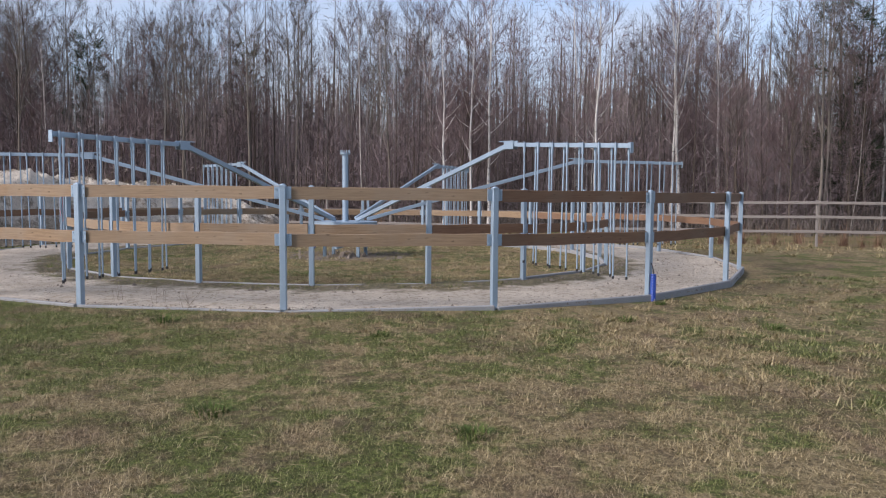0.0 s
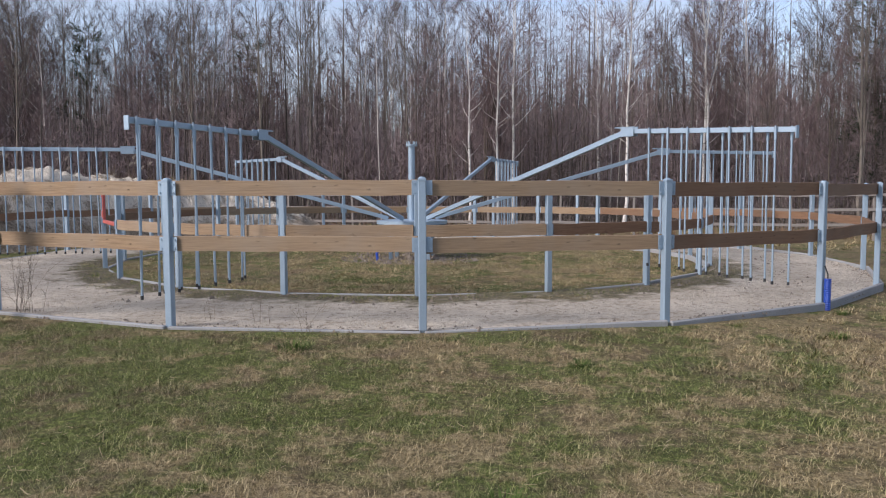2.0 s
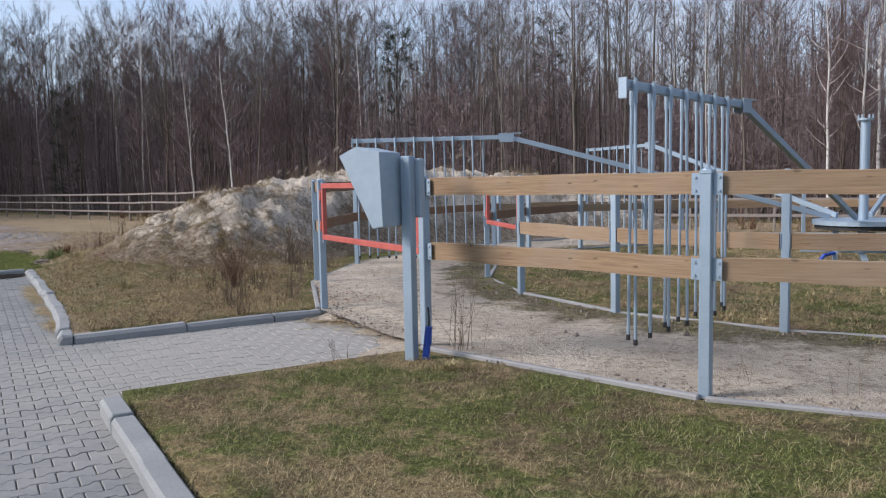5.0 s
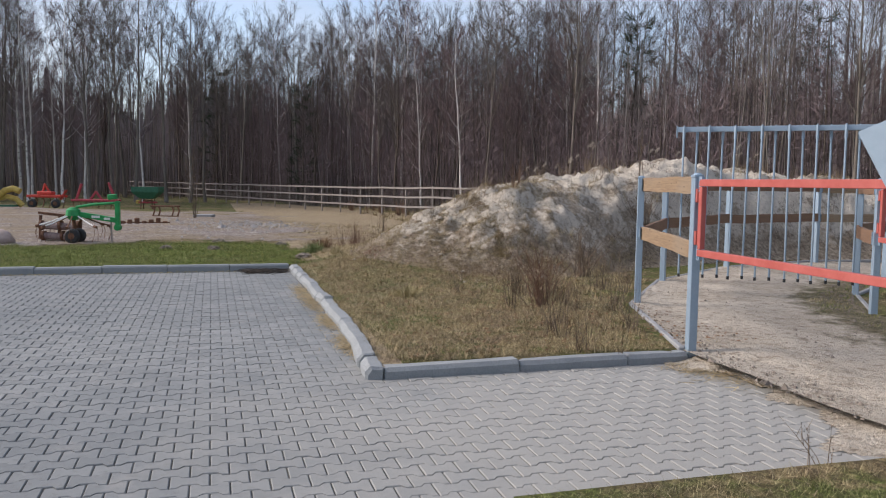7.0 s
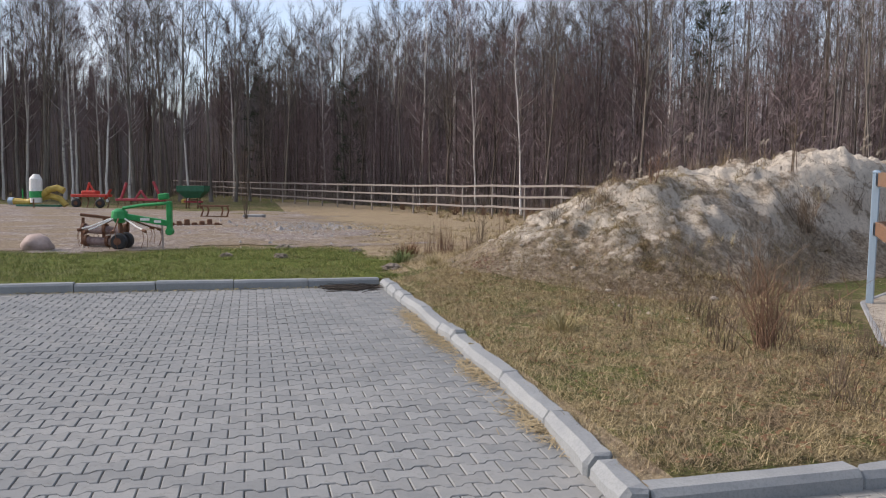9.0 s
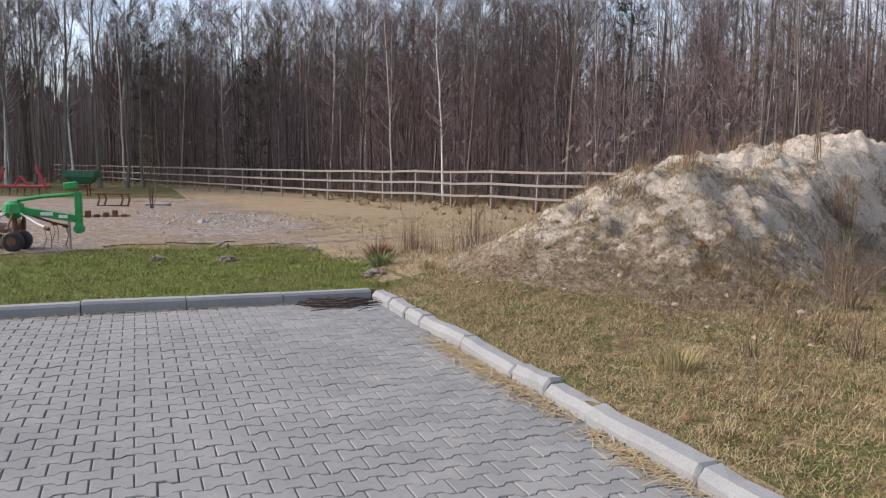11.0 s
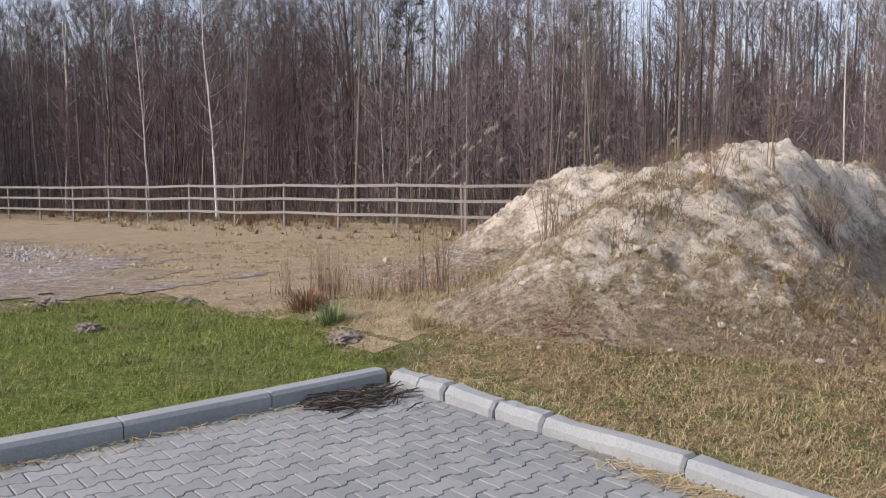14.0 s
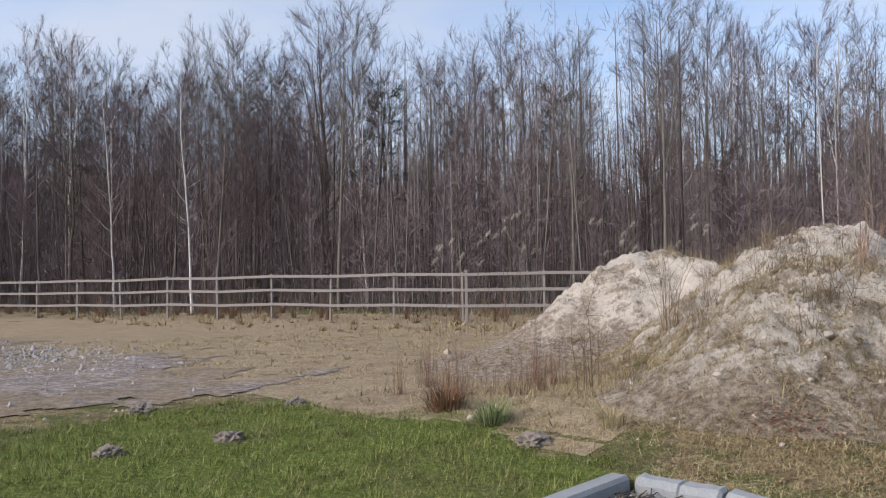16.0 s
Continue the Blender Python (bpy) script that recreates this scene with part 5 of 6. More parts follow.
def build_pavement():
    pave = tagged(new("pavement"), "yard of interlocking grey concrete pavers", "pavement", "", "structure")
    rng = np.random.default_rng(3)
    def laid(a, b):
        return (-0.02 < a and b < 0.06) or (APRON[0] - 0.02 < a < APRON[1] - 0.05 and b < APRON[2] - 0.08)
    yard = [c for c in paver_cells(-0.08, 18.0, -7.2, APRON[2]) if laid(c[0], c[1])]
    cells = yard
    near = [c for c in cells if 2.2 < c[0] < 5.2 and -4.0 < c[1] < -1.25][:300]
    chosen = {(c[0], c[1]) for c in near}
    turn = math.radians(YARD_TURN)
    # one block, shared by the single pieces
    def block(rings):
        vs, fs = [], []
        for s, z in rings:
            vs.append(np.column_stack([paver_outline(0.0034 + s), np.full(12, z)]))
        k = np.arange(12)
        for r in range(len(rings) - 1):
            fs.append(np.stack([r * 12 + k, r * 12 + (k + 1) % 12, (r + 1) * 12 + (k + 1) % 12, (r + 1) * 12 + k], -1))
        return np.concatenate(vs), np.concatenate(fs) if fs else np.zeros((0, 4), int), ((len(rings) - 1) * 12 + k)[None, :]
    v, q, top = block([(0.0, -0.02), (0.0, -0.0045), (0.0048, 0.0)])
    me = raw_mesh("paver", v, [q, top], PAVER)
    for a, b, i, j in near:
        x, y = xy(a, b)
        shared("paver", me, pave, pose(x, y, PAVE_Z + rng.normal(0, 0.0013), rng.normal(0, 0.5), rng.normal(0, 0.5), YARD_TURN + rng.normal(0, 0.4)))
    rest = np.array([(a, b) for a, b, i, j in cells if (a, b) not in chosen])
    n = len(rest)
    ra = rest[:, 0:1] + v[None, :, 0].repeat(n, 0)
    rb = rest[:, 1:2] + v[None, :, 1].repeat(n, 0)
    X, Y = xy(ra, rb)
    tilt = rng.normal(0, 0.004, (n, 2))
    Z = PAVE_Z + rng.normal(0, 0.0013, (n, 1)) + v[None, :, 2] + tilt[:, :1] * v[None, :, 0] + tilt[:, 1:] * v[None, :, 1]
    base = np.arange(n)[:, None, None] * len(v)
    me = raw_mesh("paver_field", np.stack([X, Y, Z], -1).reshape(-1, 3), [(base + q[None]).reshape(-1, 4), (base + top[None]).reshape(-1, 12)], PAVER)
    ob = new("paver_field", me)
    ob.parent = pave
    tagged(ob, "", "", "", "stuff")
    # the yard behind the walk, tops alone
    v2, q2, top2 = block([(0.003, 0.0)])
    done = {(round(c[0], 3), round(c[1], 3)) for c in yard}
    wide = np.array([(c[0], c[1]) for c in paver_cells(-0.08, 25.0, -11.2, APRON[2]) if -0.02 < c[0] and c[1] < 0.06 and (round(c[0], 3), round(c[1], 3)) not in done])
    X, Y = xy(wide[:, 0:1] + v2[None, :, 0], wide[:, 1:2] + v2[None, :, 1])
    Z = np.full_like(X, PAVE_Z)
    me = raw_mesh("paver_field", np.stack([X, Y, Z], -1).reshape(-1, 3), (np.arange(len(wide))[:, None, None] * 12 + top2[None]).reshape(-1, 12), PAVER)
    ob = new("paver_field", me)
    ob.parent = pave
    tagged(ob, "", "", "", "stuff")
    # bedding under the joints
    bm = bmesh.new()
    bm.faces.new([bm.verts.new((*xy(a, b), PAVE_Z - 0.0085)) for a, b in ((-0.05, -30), (60, -30), (60, 0.05), (-0.05, 0.05))])
    part("bedding", bm, JOINT, pave, "dark dirt in the joints")
    bm = bmesh.new()
    for a0, b0, a1, b1 in ((25.0, -30, 60, 0.05), (-0.05, -30, 25.0, -11.2)):
        bm.faces.new([bm.verts.new((*xy(a, b), PAVE_Z - 0.003)) for a, b in ((a0, b0), (a1, b0), (a1, b1), (a0, b1))])
    part("outer_paving", bm, PAVER, pave, "grey paving of the yard behind the walk")
    bm = bmesh.new()
    bm.faces.new([bm.verts.new((*xy(a, b), PAVE_Z - 0.0062)) for a, b in ((APRON[0] - 0.02, 0.05), (APRON[1], 0.05), (APRON[1], APRON[2]), (APRON[0] - 0.02, APRON[2]))])
    part("joint_sand", bm, JOINT_SAND, pave, "pale sand filling the joints")


build_pavement()

# ---- small plants ----
def stalk_plant(name, seed, height, spread, count, material, label, category, branch=2, thick=0.004):
    """A dead or woody plant of many thin stems."""
    rng = np.random.default_rng(seed)
    pieces = []
    for k in range(count):
        t, lean = rng.uniform(0, 2 * np.pi), abs(rng.normal(0, spread))
        h = height * rng.uniform(0.55, 1.1)
        s = np.linspace(0, 1, 4)
        base = rng.normal(0, 0.04 + 0.05 * spread, 2)
        p = np.column_stack([base[0] + np.cos(t) * lean * h * s ** 1.3, base[1] + np.sin(t) * lean * h * s ** 1.3, -0.03 + h * s]) + np.cumsum(rng.normal(0, 0.012 * height, (4, 3)), 0) * s[:, None]
        pieces.append(tri_tube(p, thick * (1.1 - 0.8 * s), 3))
        for j in range(branch):
            q = rng.uniform(0.35, 0.95)
            o = np.array([np.interp(q, s, p[:, m]) for m in range(3)])
            d = rng.normal(0, 0.5, 3) + [0, 0, 0.6]
            L = h * rng.uniform(0.12, 0.35)
            pieces.append(tri_tube(np.array([o, o + d * L * 0.5, o + d * L + rng.normal(0, 0.01, 3)]), thick * np.array([0.7, 0.5, 0.25]), 3))
    return tagged(new(name, raw_mesh(name, *gather(pieces), material)), label, category)


def tuft(name, seed, height, radius, count, material, label, width=0.006, lay=0.55):
    rng = np.random.default_rng(seed)
    t, tilt = rng.uniform(0, 2 * np.pi, count), np.abs(rng.normal(0, lay, count))
    r = radius * np.sqrt(rng.uniform(0, 1, count)) * 0.5
    root = np.column_stack([r * np.cos(t), r * np.sin(t), np.full(count, -0.02)])
    L = (height * rng.uniform(0.5, 1.15, count))[:, None]
    d = np.column_stack([np.cos(t) * np.sin(tilt), np.sin(t) * np.sin(tilt), np.cos(tilt)])
    side = np.column_stack([-np.sin(t), np.cos(t), np.zeros(count)]) * width / 2
    mid = root + d * L * 0.55
    end = root + d * L * 0.9 + np.column_stack([np.cos(t), np.sin(t), -0.6 * np.ones(count)]) * L * 0.18
    v = np.stack([root - side, root + side, mid + side * 0.8, mid - side * 0.8, end], 1).reshape(-1, 3)
    b = np.arange(count)[:, None] * 5
    return tagged(new(name, raw_mesh(name, v, [b + [0, 1, 2, 3], b + [3, 2, 4]], material)), label, "grass tuft", "grass tufts")


def put(ob, x, y, lift=0.0, turn=0.0, s=1.0, heap=False):
    z = level(x, y)
    if heap:
        z = max(z, z - 0.06 + float(heap_z(np.array([x]), np.array([y]))[0]))
    ob.matrix_basis = pose(x, y, z + lift, 0, 0, turn) @ Matrix.Scale(s, 4)
    return ob


WEED = twig_mat("dead_weeds", (0.11, 0.083, 0.06), (0.25, 0.19, 0.137))
WEED_RED = twig_mat("reddish_weeds", (0.14, 0.085, 0.06), (0.29, 0.185, 0.125))
REED = twig_mat("pale_reed", (0.34, 0.295, 0.25), (0.54, 0.485, 0.42))
TUFT_GREEN = twig_mat("tuft_green", (0.05, 0.085, 0.022), (0.13, 0.17, 0.05))
TUFT_SEDGE = twig_mat("sedge_green", (0.07, 0.11, 0.035), (0.27, 0.31, 0.15))
TUFT_PALE = twig_mat("tuft_pale", (0.25, 0.21, 0.11), (0.42, 0.36, 0.20))
TUFT_BROWN = twig_mat("tuft_brown", (0.12, 0.065, 0.035), (0.25, 0.14, 0.08))
STRAW = twig_mat("loose_straw", (0.32, 0.25, 0.14), (0.50, 0.41, 0.26))
LEAF_RED = twig_mat("red_leaves", (0.14, 0.03, 0.025), (0.22, 0.06, 0.05))

put(stalk_plant("shrub", 1, 0.72, 0.42, 46, WEED_RED, "dry reddish-brown leafless shrub on the grass", "shrub", 4, 0.005), -11.68, 14.1)
put(stalk_plant("weed", 2, 0.75, 0.45, 16, WEED, "dry branching weed beside the gate post", "weed", 5, 0.003), -6.85, 11.36)
put(stalk_plant("weed", 3, 0.34, 0.3, 5, WEED, "small dry weed growing at the edging slab", "weed", 3, 0.0025), -3.12, 10.42)
put(stalk_plant("weed", 4, 0.30, 0.25, 4, WEED, "thin dry weed growing at the edging slab", "weed", 3, 0.0025), -3.8, 10.95)
put(stalk_plant("weed", 5, 0.32, 0.3, 4, WEED, "thin dry weed standing in the sand", "weed", 3, 0.0025), -4.42, 11.1)
put(stalk_plant("weed", 6, 0.35, 0.4, 6, WEED, "small dry weed on the sandy pavers", "weed", 3), -7.72, 10.77, -0.05, 0, 0.7)
put(stalk_plant("weed", 7, 0.95, 0.16, 16, WEED, "tall dead weed stalks on the mound", "weed", 3, 0.005), -16.75, 19.3, 0, 0, 1, True)
put(stalk_plant("weed", 8, 0.8, 0.2, 12, WEED, "tall dead weed stalks beside the mound", "weed", 3, 0.005), -17.7, 17.6, 0, 0, 1, True)
put(stalk_plant("weed", 9, 0.5, 0.35, 14, WEED_RED, "dead reddish weed on the pale sand", "weed", 4, 0.005), -14.9, 18.2, 0, 0, 1, True)
put(stalk_plant("weed", 10, 1.2, 0.12, 5, WEED, "dead sapling leaning on the mound", "weed", 3, 0.008), -13.98, 21.27, 0, 0, 1, True)
put(stalk_plant("shrub", 11, 0.8, 0.5, 40, WEED, "dry brown brush at the foot of the mound", "shrub", 4, 0.005), -12.9, 17.2, 0, 0, 1, True)
put(stalk_plant("shrub", 12, 0.7, 0.5, 36, WEED, "dry brown brush on the flank of the mound", "shrub", 4, 0.005), -13.4, 20.3, 0, 0, 1, True)
put(stalk_plant("shrub", 13, 0.36, 0.6, 30, WEED, "dry brush on the ridge of the mound", "shrub", 4, 0.003), -15.9, 22.2, 0, 0, 1, True)
put(stalk_plant("sapling", 15, 3.4, 0.22, 9, WEED, "thin bare sapling growing on the gravel", "sapling", 5, 0.012), -35.8, 25.0)
rng5 = np.random.default_rng(50)
base_weed = stalk_plant("weed", 14, 0.30, 0.5, 12, WEED, "small dead weed on the mound", "weed", 3, 0.003)
tagged(base_weed, "", "", "weeds on the mound")
first = True
for k in range(66):
    f = rng5.uniform(0, 4.9)
    p, q = RIDGE[int(f)], RIDGE[int(f) + 1]
    w = f - int(f)
    x, y = p[0] * (1 - w) + q[0] * w + rng5.normal(0, 1.1), p[1] * (1 - w) + q[1] * w + rng5.normal(0, 1.0)
    if math.hypot(x - HUB[0], y - HUB[1]) < R_OUT + 0.6:
        continue
    if first:
        put(base_weed, x, y, 0, rng5.uniform(0, 360), 1.0, True)
        first = False
    else:
        z = level(x, y)
        z = max(z, z - 0.06 + float(heap_z(np.array([x]), np.array([y]))[0]))
        c = copy_thing(base_weed, pose(x, y, z, 0, 0, rng5.uniform(0, 360)))
        c.scale = (rng5.uniform(0.6, 1.5),) * 3

put(tuft("grass_tuft", 1, 0.40, 0.35, 420, TUFT_SEDGE, "large spiky green tuft of sedge beside the lawn", 0.008, 0.85), -18.58, 16.59, 0, 0, 0.8)
put(tuft("grass_tuft", 2, 0.34, 0.4, 300, TUFT_BROWN, "rust-brown dead tuft beside the lawn", 0.008), -19.15, 17.25)
put(tuft("grass_tuft", 3, 0.26, 0.35, 260, TUFT_PALE, "pale yellowish tuft on the verge", 0.006), -13.47, 13.72)
put(tuft("grass_tuft", 4, 0.22, 0.25, 160, TUFT_PALE, "pale dry tuft near the mound", 0.006), -17.5, 16.2)
for k, (x, y, s) in enumerate(((-3.0, 9.55, 1.0), (0.8, 5.95, 0.8), (2.26, 11.0, 0.8), (3.9, 10.7, 0.9), (-0.45, 9.2, 0.7), (-1.0, 6.2, 0.9), (-2.9, 5.2, 0.9), (2.9, 12.6, 0.7), (-6.7, 10.75, 0.8))):
    put(tuft("grass_tuft", 20 + k, 0.13, 0.30, 240, TUFT_GREEN if k < 8 else TUFT_PALE, "dark green tuft in the short meadow grass" if k < 8 else "straw tuft at the foot of the control post", 0.006, 0.7), x, y, 0, 40 * k, s)


def reed(seed, x, y, n, h, label):
    rng = np.random.default_rng(seed)
    g = thing("reed", x, y, level(x, y), label, "reed", "reeds behind the mound")
    for k in range(n):
        b = rng.normal(0, 0.35, 2)
        t = b + rng.normal(0, 0.12, 2)
        H = h * rng.uniform(0.75, 1.1)
        st = shared("stem", raw_mesh("stem", *tri_tube(np.array([(b[0], b[1], -0.05), ((b[0] + t[0]) / 2, (b[1] + t[1]) / 2, H * 0.5), (t[0], t[1], H)]), np.array([0.006, 0.005, 0.003]), 3), WEED), g, Matrix())
        m = 90
        f = rng.uniform(0, 1, (m, 1))
        roots = np.array([t[0], t[1], H - 0.18]) + f * [0.10, 0.03, 0.20] - f ** 2 * [0, 0, 0.08]
        v = twigs(rng, roots, rng.normal(0, 0.55, (m, 3)) + [0.5, 0.12, 0.0], 0.085, 0.011)
        shared("plume", raw_mesh("plume", v, np.arange(len(v)).reshape(-1, 3), REED), st, Matrix())


reed(1, -21.2, 28.8, 9, 2.5, "pale fluffy reed plumes on dry stalks")
reed(2, -20.0, 29.4, 6, 2.9, "tall pale reed plumes on dry stalks")
reed(3, -17.6, 29.6, 7, 2.9, "pale reed plumes rising behind the mound")
reed(4, -15.3, 30.2, 6, 2.9, "dry reeds rising behind the mound")


def scatter(name, label, category, n, place, material, length, width, lift):
    """Loose straws or leaves that lie flat."""
    rng = np.random.default_rng(len(name) + n)
    a, b = place(rng, n)
    x, y = xy(a, b)
    t = rng.uniform(0, np.pi, n)
    L, W = (length * rng.uniform(0.4, 1.2, n))[:, None] / 2, width / 2
    d = np.column_stack([np.cos(t), np.sin(t), rng.normal(0, 0.12, n)])
    s = np.column_stack([-np.sin(t), np.cos(t), rng.normal(0, 0.2, n)])
    c = np.column_stack([x, y, lift(x, y) + rng.uniform(0.004, 0.022, n)])
    v = np.stack([c - d * L - s * W, c + d * L - s * W, c + d * L + s * W, c - d * L + s * W], 1).reshape(-1, 3)
    tagged(new(name, raw_mesh(name, v, np.arange(4 * n).reshape(-1, 4), material)), label, category, "", "stuff")


flat = lambda x, y: np.full(len(x), PAVE_Z)
scatter("straw", "loose pale straw washed along the kerb", "straw", 1500, lambda r, n: (r.choice([2.6, 3.3, 4.0, 5.2, 6.5], n) + r.normal(0, 0.28, n), -0.02 - np.abs(r.normal(0, 0.075, n))), STRAW, 0.16, 0.005, flat)
scatter("straw", "loose straw beside the gate post", "straw", 500, lambda r, n: (7.9 + np.abs(r.normal(0, 0.35, n)), 2.75 + r.normal(0, 0.18, n)), STRAW, 0.16, 0.005, flat)
scatter("straw", "bits of straw and weed along the lawn kerb", "straw", 700, lambda r, n: (0.02 + np.abs(r.normal(0, 0.07, n)), r.uniform(-5.5, 0, n)), TUFT_PALE, 0.07, 0.006, flat)
scatter("leaf_litter", "fallen red leaves on the verge", "leaves", 110, lambda r, n: (0.5 + r.normal(0, 0.18, n), 1.35 + r.normal(0, 0.12, n)), LEAF_RED, 0.032, 0.02, lambda x, y: ground_z(x, y) + np.maximum(0, heap_z(x, y) - 0.06) + 0.03)
scatter("leaf_litter", "brown fallen leaves on the verge", "leaves", 2600, lambda r, n: (r.uniform(0, 7.6, n), 0.3 + 3.4 * r.uniform(0, 1, n)), TUFT_BROWN, 0.035, 0.02, lambda x, y: ground_z(x, y) + np.maximum(0, heap_z(x, y) - 0.06) + 0.015)
scatter("straw", "pale straw lying over the trodden meadow", "straw", 2600, lambda r, n: (r.uniform(10.6, 23, n), 0.2 + 5.0 * r.uniform(0, 1, n) ** 1.2), STRAW, 0.085, 0.0035, lambda x, y: ground_z(x, y) + 0.015)
scatter("straw", "pale straw lying over the verge", "straw", 1700, lambda r, n: (r.uniform(0, 7.6, n), r.uniform(0.2, 3.3, n)), STRAW, 0.09, 0.004, lambda x, y: ground_z(x, y) + np.maximum(0, heap_z(x, y) - 0.06) + 0.02)
# tall dry grass beside the lawn corner and along the mound's foot
grng2 = np.random.default_rng(9)
blades("tall_grass", "tall reddish dry grass beside the mound", grng2, -4.4, -2.2, 1.2, 2.9, 150, 0.50, 0.006, WEED_RED, lambda a, b, x, y: heap_z(x, y) < 0.5, 0.2, lambda x, y: ground_z(x, y) + np.maximum(0, heap_z(x, y) - 0.06), 0, "tall_grass")
blades("tall_grass", "tall dry weeds along the foot of the mound", grng2, 3.2, 7.9, 1.8, 4.8, 130, 0.34, 0.006, WEED, lambda a, b, x, y: off_track(a, b, x, y), 0.45, lambda x, y: ground_z(x, y) + np.maximum(0, heap_z(x, y) - 0.06), 0, "tall_grass")
blades("tall_grass", "pale dry grass fringing the crest of the mound", grng2, -7, 9, 4, 16, 130, 0.20, 0.0045, BLADE_DRY, lambda a, b, x, y: off_track(a, b, x, y) & (heap_z(x, y) > 1.15) & (waves(1.1 * x, 1.1 * y) > 0.0), 0.45, lambda x, y: ground_z(x, y) - 0.06 + heap_z(x, y), 0, "tall_grass")

behind_fence = lambda x: 36.5 - np.where(x < -22.3, 0.2715, 0.1005) * (x + 22.3)
blades("tall_grass", "strip of reddish dead grass behind the paddock fence", grng2, -62, 30, 8, 46, 24, 0.62, 0.022, WEED_RED, lambda a, b, x, y: (y > behind_fence(x) + 0.4) & (y < behind_fence(x) + 4.2 + waves(0.4 * x, 0.4 * y)) & (waves(0.3 * x, 0.5 * y) > -0.5), 0.4, None, 0, "tall_grass")


# ---- stones, clods and molehills ----
def lump_mesh(name, seed, material, rx, ry, rz, rough=0.25, sub=3):
    rng = random.Random(seed)
    bm = bmesh.new()
    bmesh.ops.create_icosphere(bm, subdivisions=sub, radius=1)
    o = Vector((rng.uniform(0, 50), rng.uniform(0, 50), rng.uniform(0, 50)))
    for v in bm.verts:
        k = 1 + rough * noise.fractal(v.co * 1.6 + o, 1.0, 2.0, 4)
        v.co = Vector((v.co.x * k * rx, v.co.y * k * ry, v.co.z * k * rz))
    me = bpy.data.meshes.new(name)
    bm.to_mesh(me)
    bm.free()
    me.materials.append(material)
    me.polygons.foreach_set("use_smooth", [True] * len(me.polygons))
    return me


STONE = plain_mat("pale_stone", (0.27, 0.235, 0.195), (0.46, 0.41, 0.34), 0.9, 0, 6, 0.5)
GRANITE = plain_mat("pinkish_granite", (0.27, 0.205, 0.18), (0.42, 0.335, 0.30), 0.85, 0, 5, 0.5)
CLOD = plain_mat("dark_soil", (0.13, 0.108, 0.09), (0.25, 0.21, 0.175), 1.0, 0, 9, 0.9)


def stone(x, y, s, seed, label="pale stone lying in the dry grass", material=STONE, name="stone", group="stones"):
    ob = new(name, lump_mesh(name, seed, material, s, s * 0.8, s * 0.6))
    tagged(ob, label, name, group)
    return put(ob, x, y, s * 0.25, seed * 47 % 360, 1.0, True)


for k, (x, y, s) in enumerate(((-13.17, 16.49, 0.09), (-18.8, 16.75, 0.10), (-17.3, 17.0, 0.07), (-16.6, 16.5, 0.08), (-15.9, 16.3, 0.06), (-14.9, 16.1, 0.08), (-15.3, 15.6, 0.05), (-14.2, 15.8, 0.07), (-16.3, 15.5, 0.05), (-13.7, 15.2, 0.05), (-17.0, 16.1, 0.05), (-15.6, 16.9, 0.10))):
    stone(x, y, 0.55 * s, k + 1)
boulder = new("boulder", lump_mesh("boulder", 77, GRANITE, 0.31, 0.26, 0.21, 0.2))
tagged(boulder, "rounded pinkish-grey boulder on the gravel", "boulder")
put(boulder, -25.25, 13.3, 0.09, 20)


def molehill(x, y, r, seed):
    bm = bmesh.new()
    bmesh.ops.create_icosphere(bm, subdivisions=4, radius=1)
    for v in bm.verts:
        k = 1 + 0.35 * noise.fractal(v.co * 3.2 + Vector((seed, 0, 0)), 0.8, 2.1, 5)
        v.co = Vector((v.co.x * k * r, v.co.y * k * r, v.co.z * k * r * 0.62))
    ob = part("molehill", bm, CLOD)
    tagged(ob, "small molehill of crumbly dark soil on the lawn", "molehill", "molehills")
    put(ob, x, y, 0.0)


for k, (x, y, r) in enumerate(((-20.78, 15.76, 0.13), (-21.5, 15.1, 0.13), (-18.15, 15.95, 0.15), (-22.4, 17.0, 0.15), (-20.9, 17.6, 0.12))):
    molehill(x, y, r, 3.0 * k)


CRUMB = plain_mat("sandy_crumb", (0.30, 0.25, 0.19), (0.54, 0.465, 0.365), 1.0, 0, 12, 0.5)


GRIT = plain_mat("grey_rubble", (0.24, 0.222, 0.21), (0.42, 0.40, 0.38), 0.95, 0, 12, 0.5)


def clods(name, label, category, n, place, material, size, lift):
    """Small angular crumbs past counting."""
    rng = np.random.default_rng(n)
    x, y = place(rng, n)
    z = lift(x, y)
    base = np.array([(1, 0, -0.3), (-0.5, 0.87, -0.3), (-0.5, -0.87, -0.3), (0.1, 0.05, 0.75), (-0.6, 0.1, 0.3)])
    f = np.array([(0, 1, 3), (1, 4, 3), (4, 2, 3), (2, 0, 3), (1, 2, 4)])
    s = size * rng.lognormal(0, 0.55, n)
    t = rng.uniform(0, 2 * np.pi, n)
    v = base[None] * s[:, None, None] * rng.uniform(0.6, 1.4, (n, 5, 3))
    c, q = np.cos(t)[:, None], np.sin(t)[:, None]
    v = np.stack([v[..., 0] * c - v[..., 1] * q + x[:, None], v[..., 0] * q + v[..., 1] * c + y[:, None], v[..., 2] + z[:, None]], -1)
    me = raw_mesh(name, v.reshape(-1, 3), (np.arange(n)[:, None, None] * 5 + f[None]).reshape(-1, 3), material)
    tagged(new(name, me), label, category, "", "stuff")


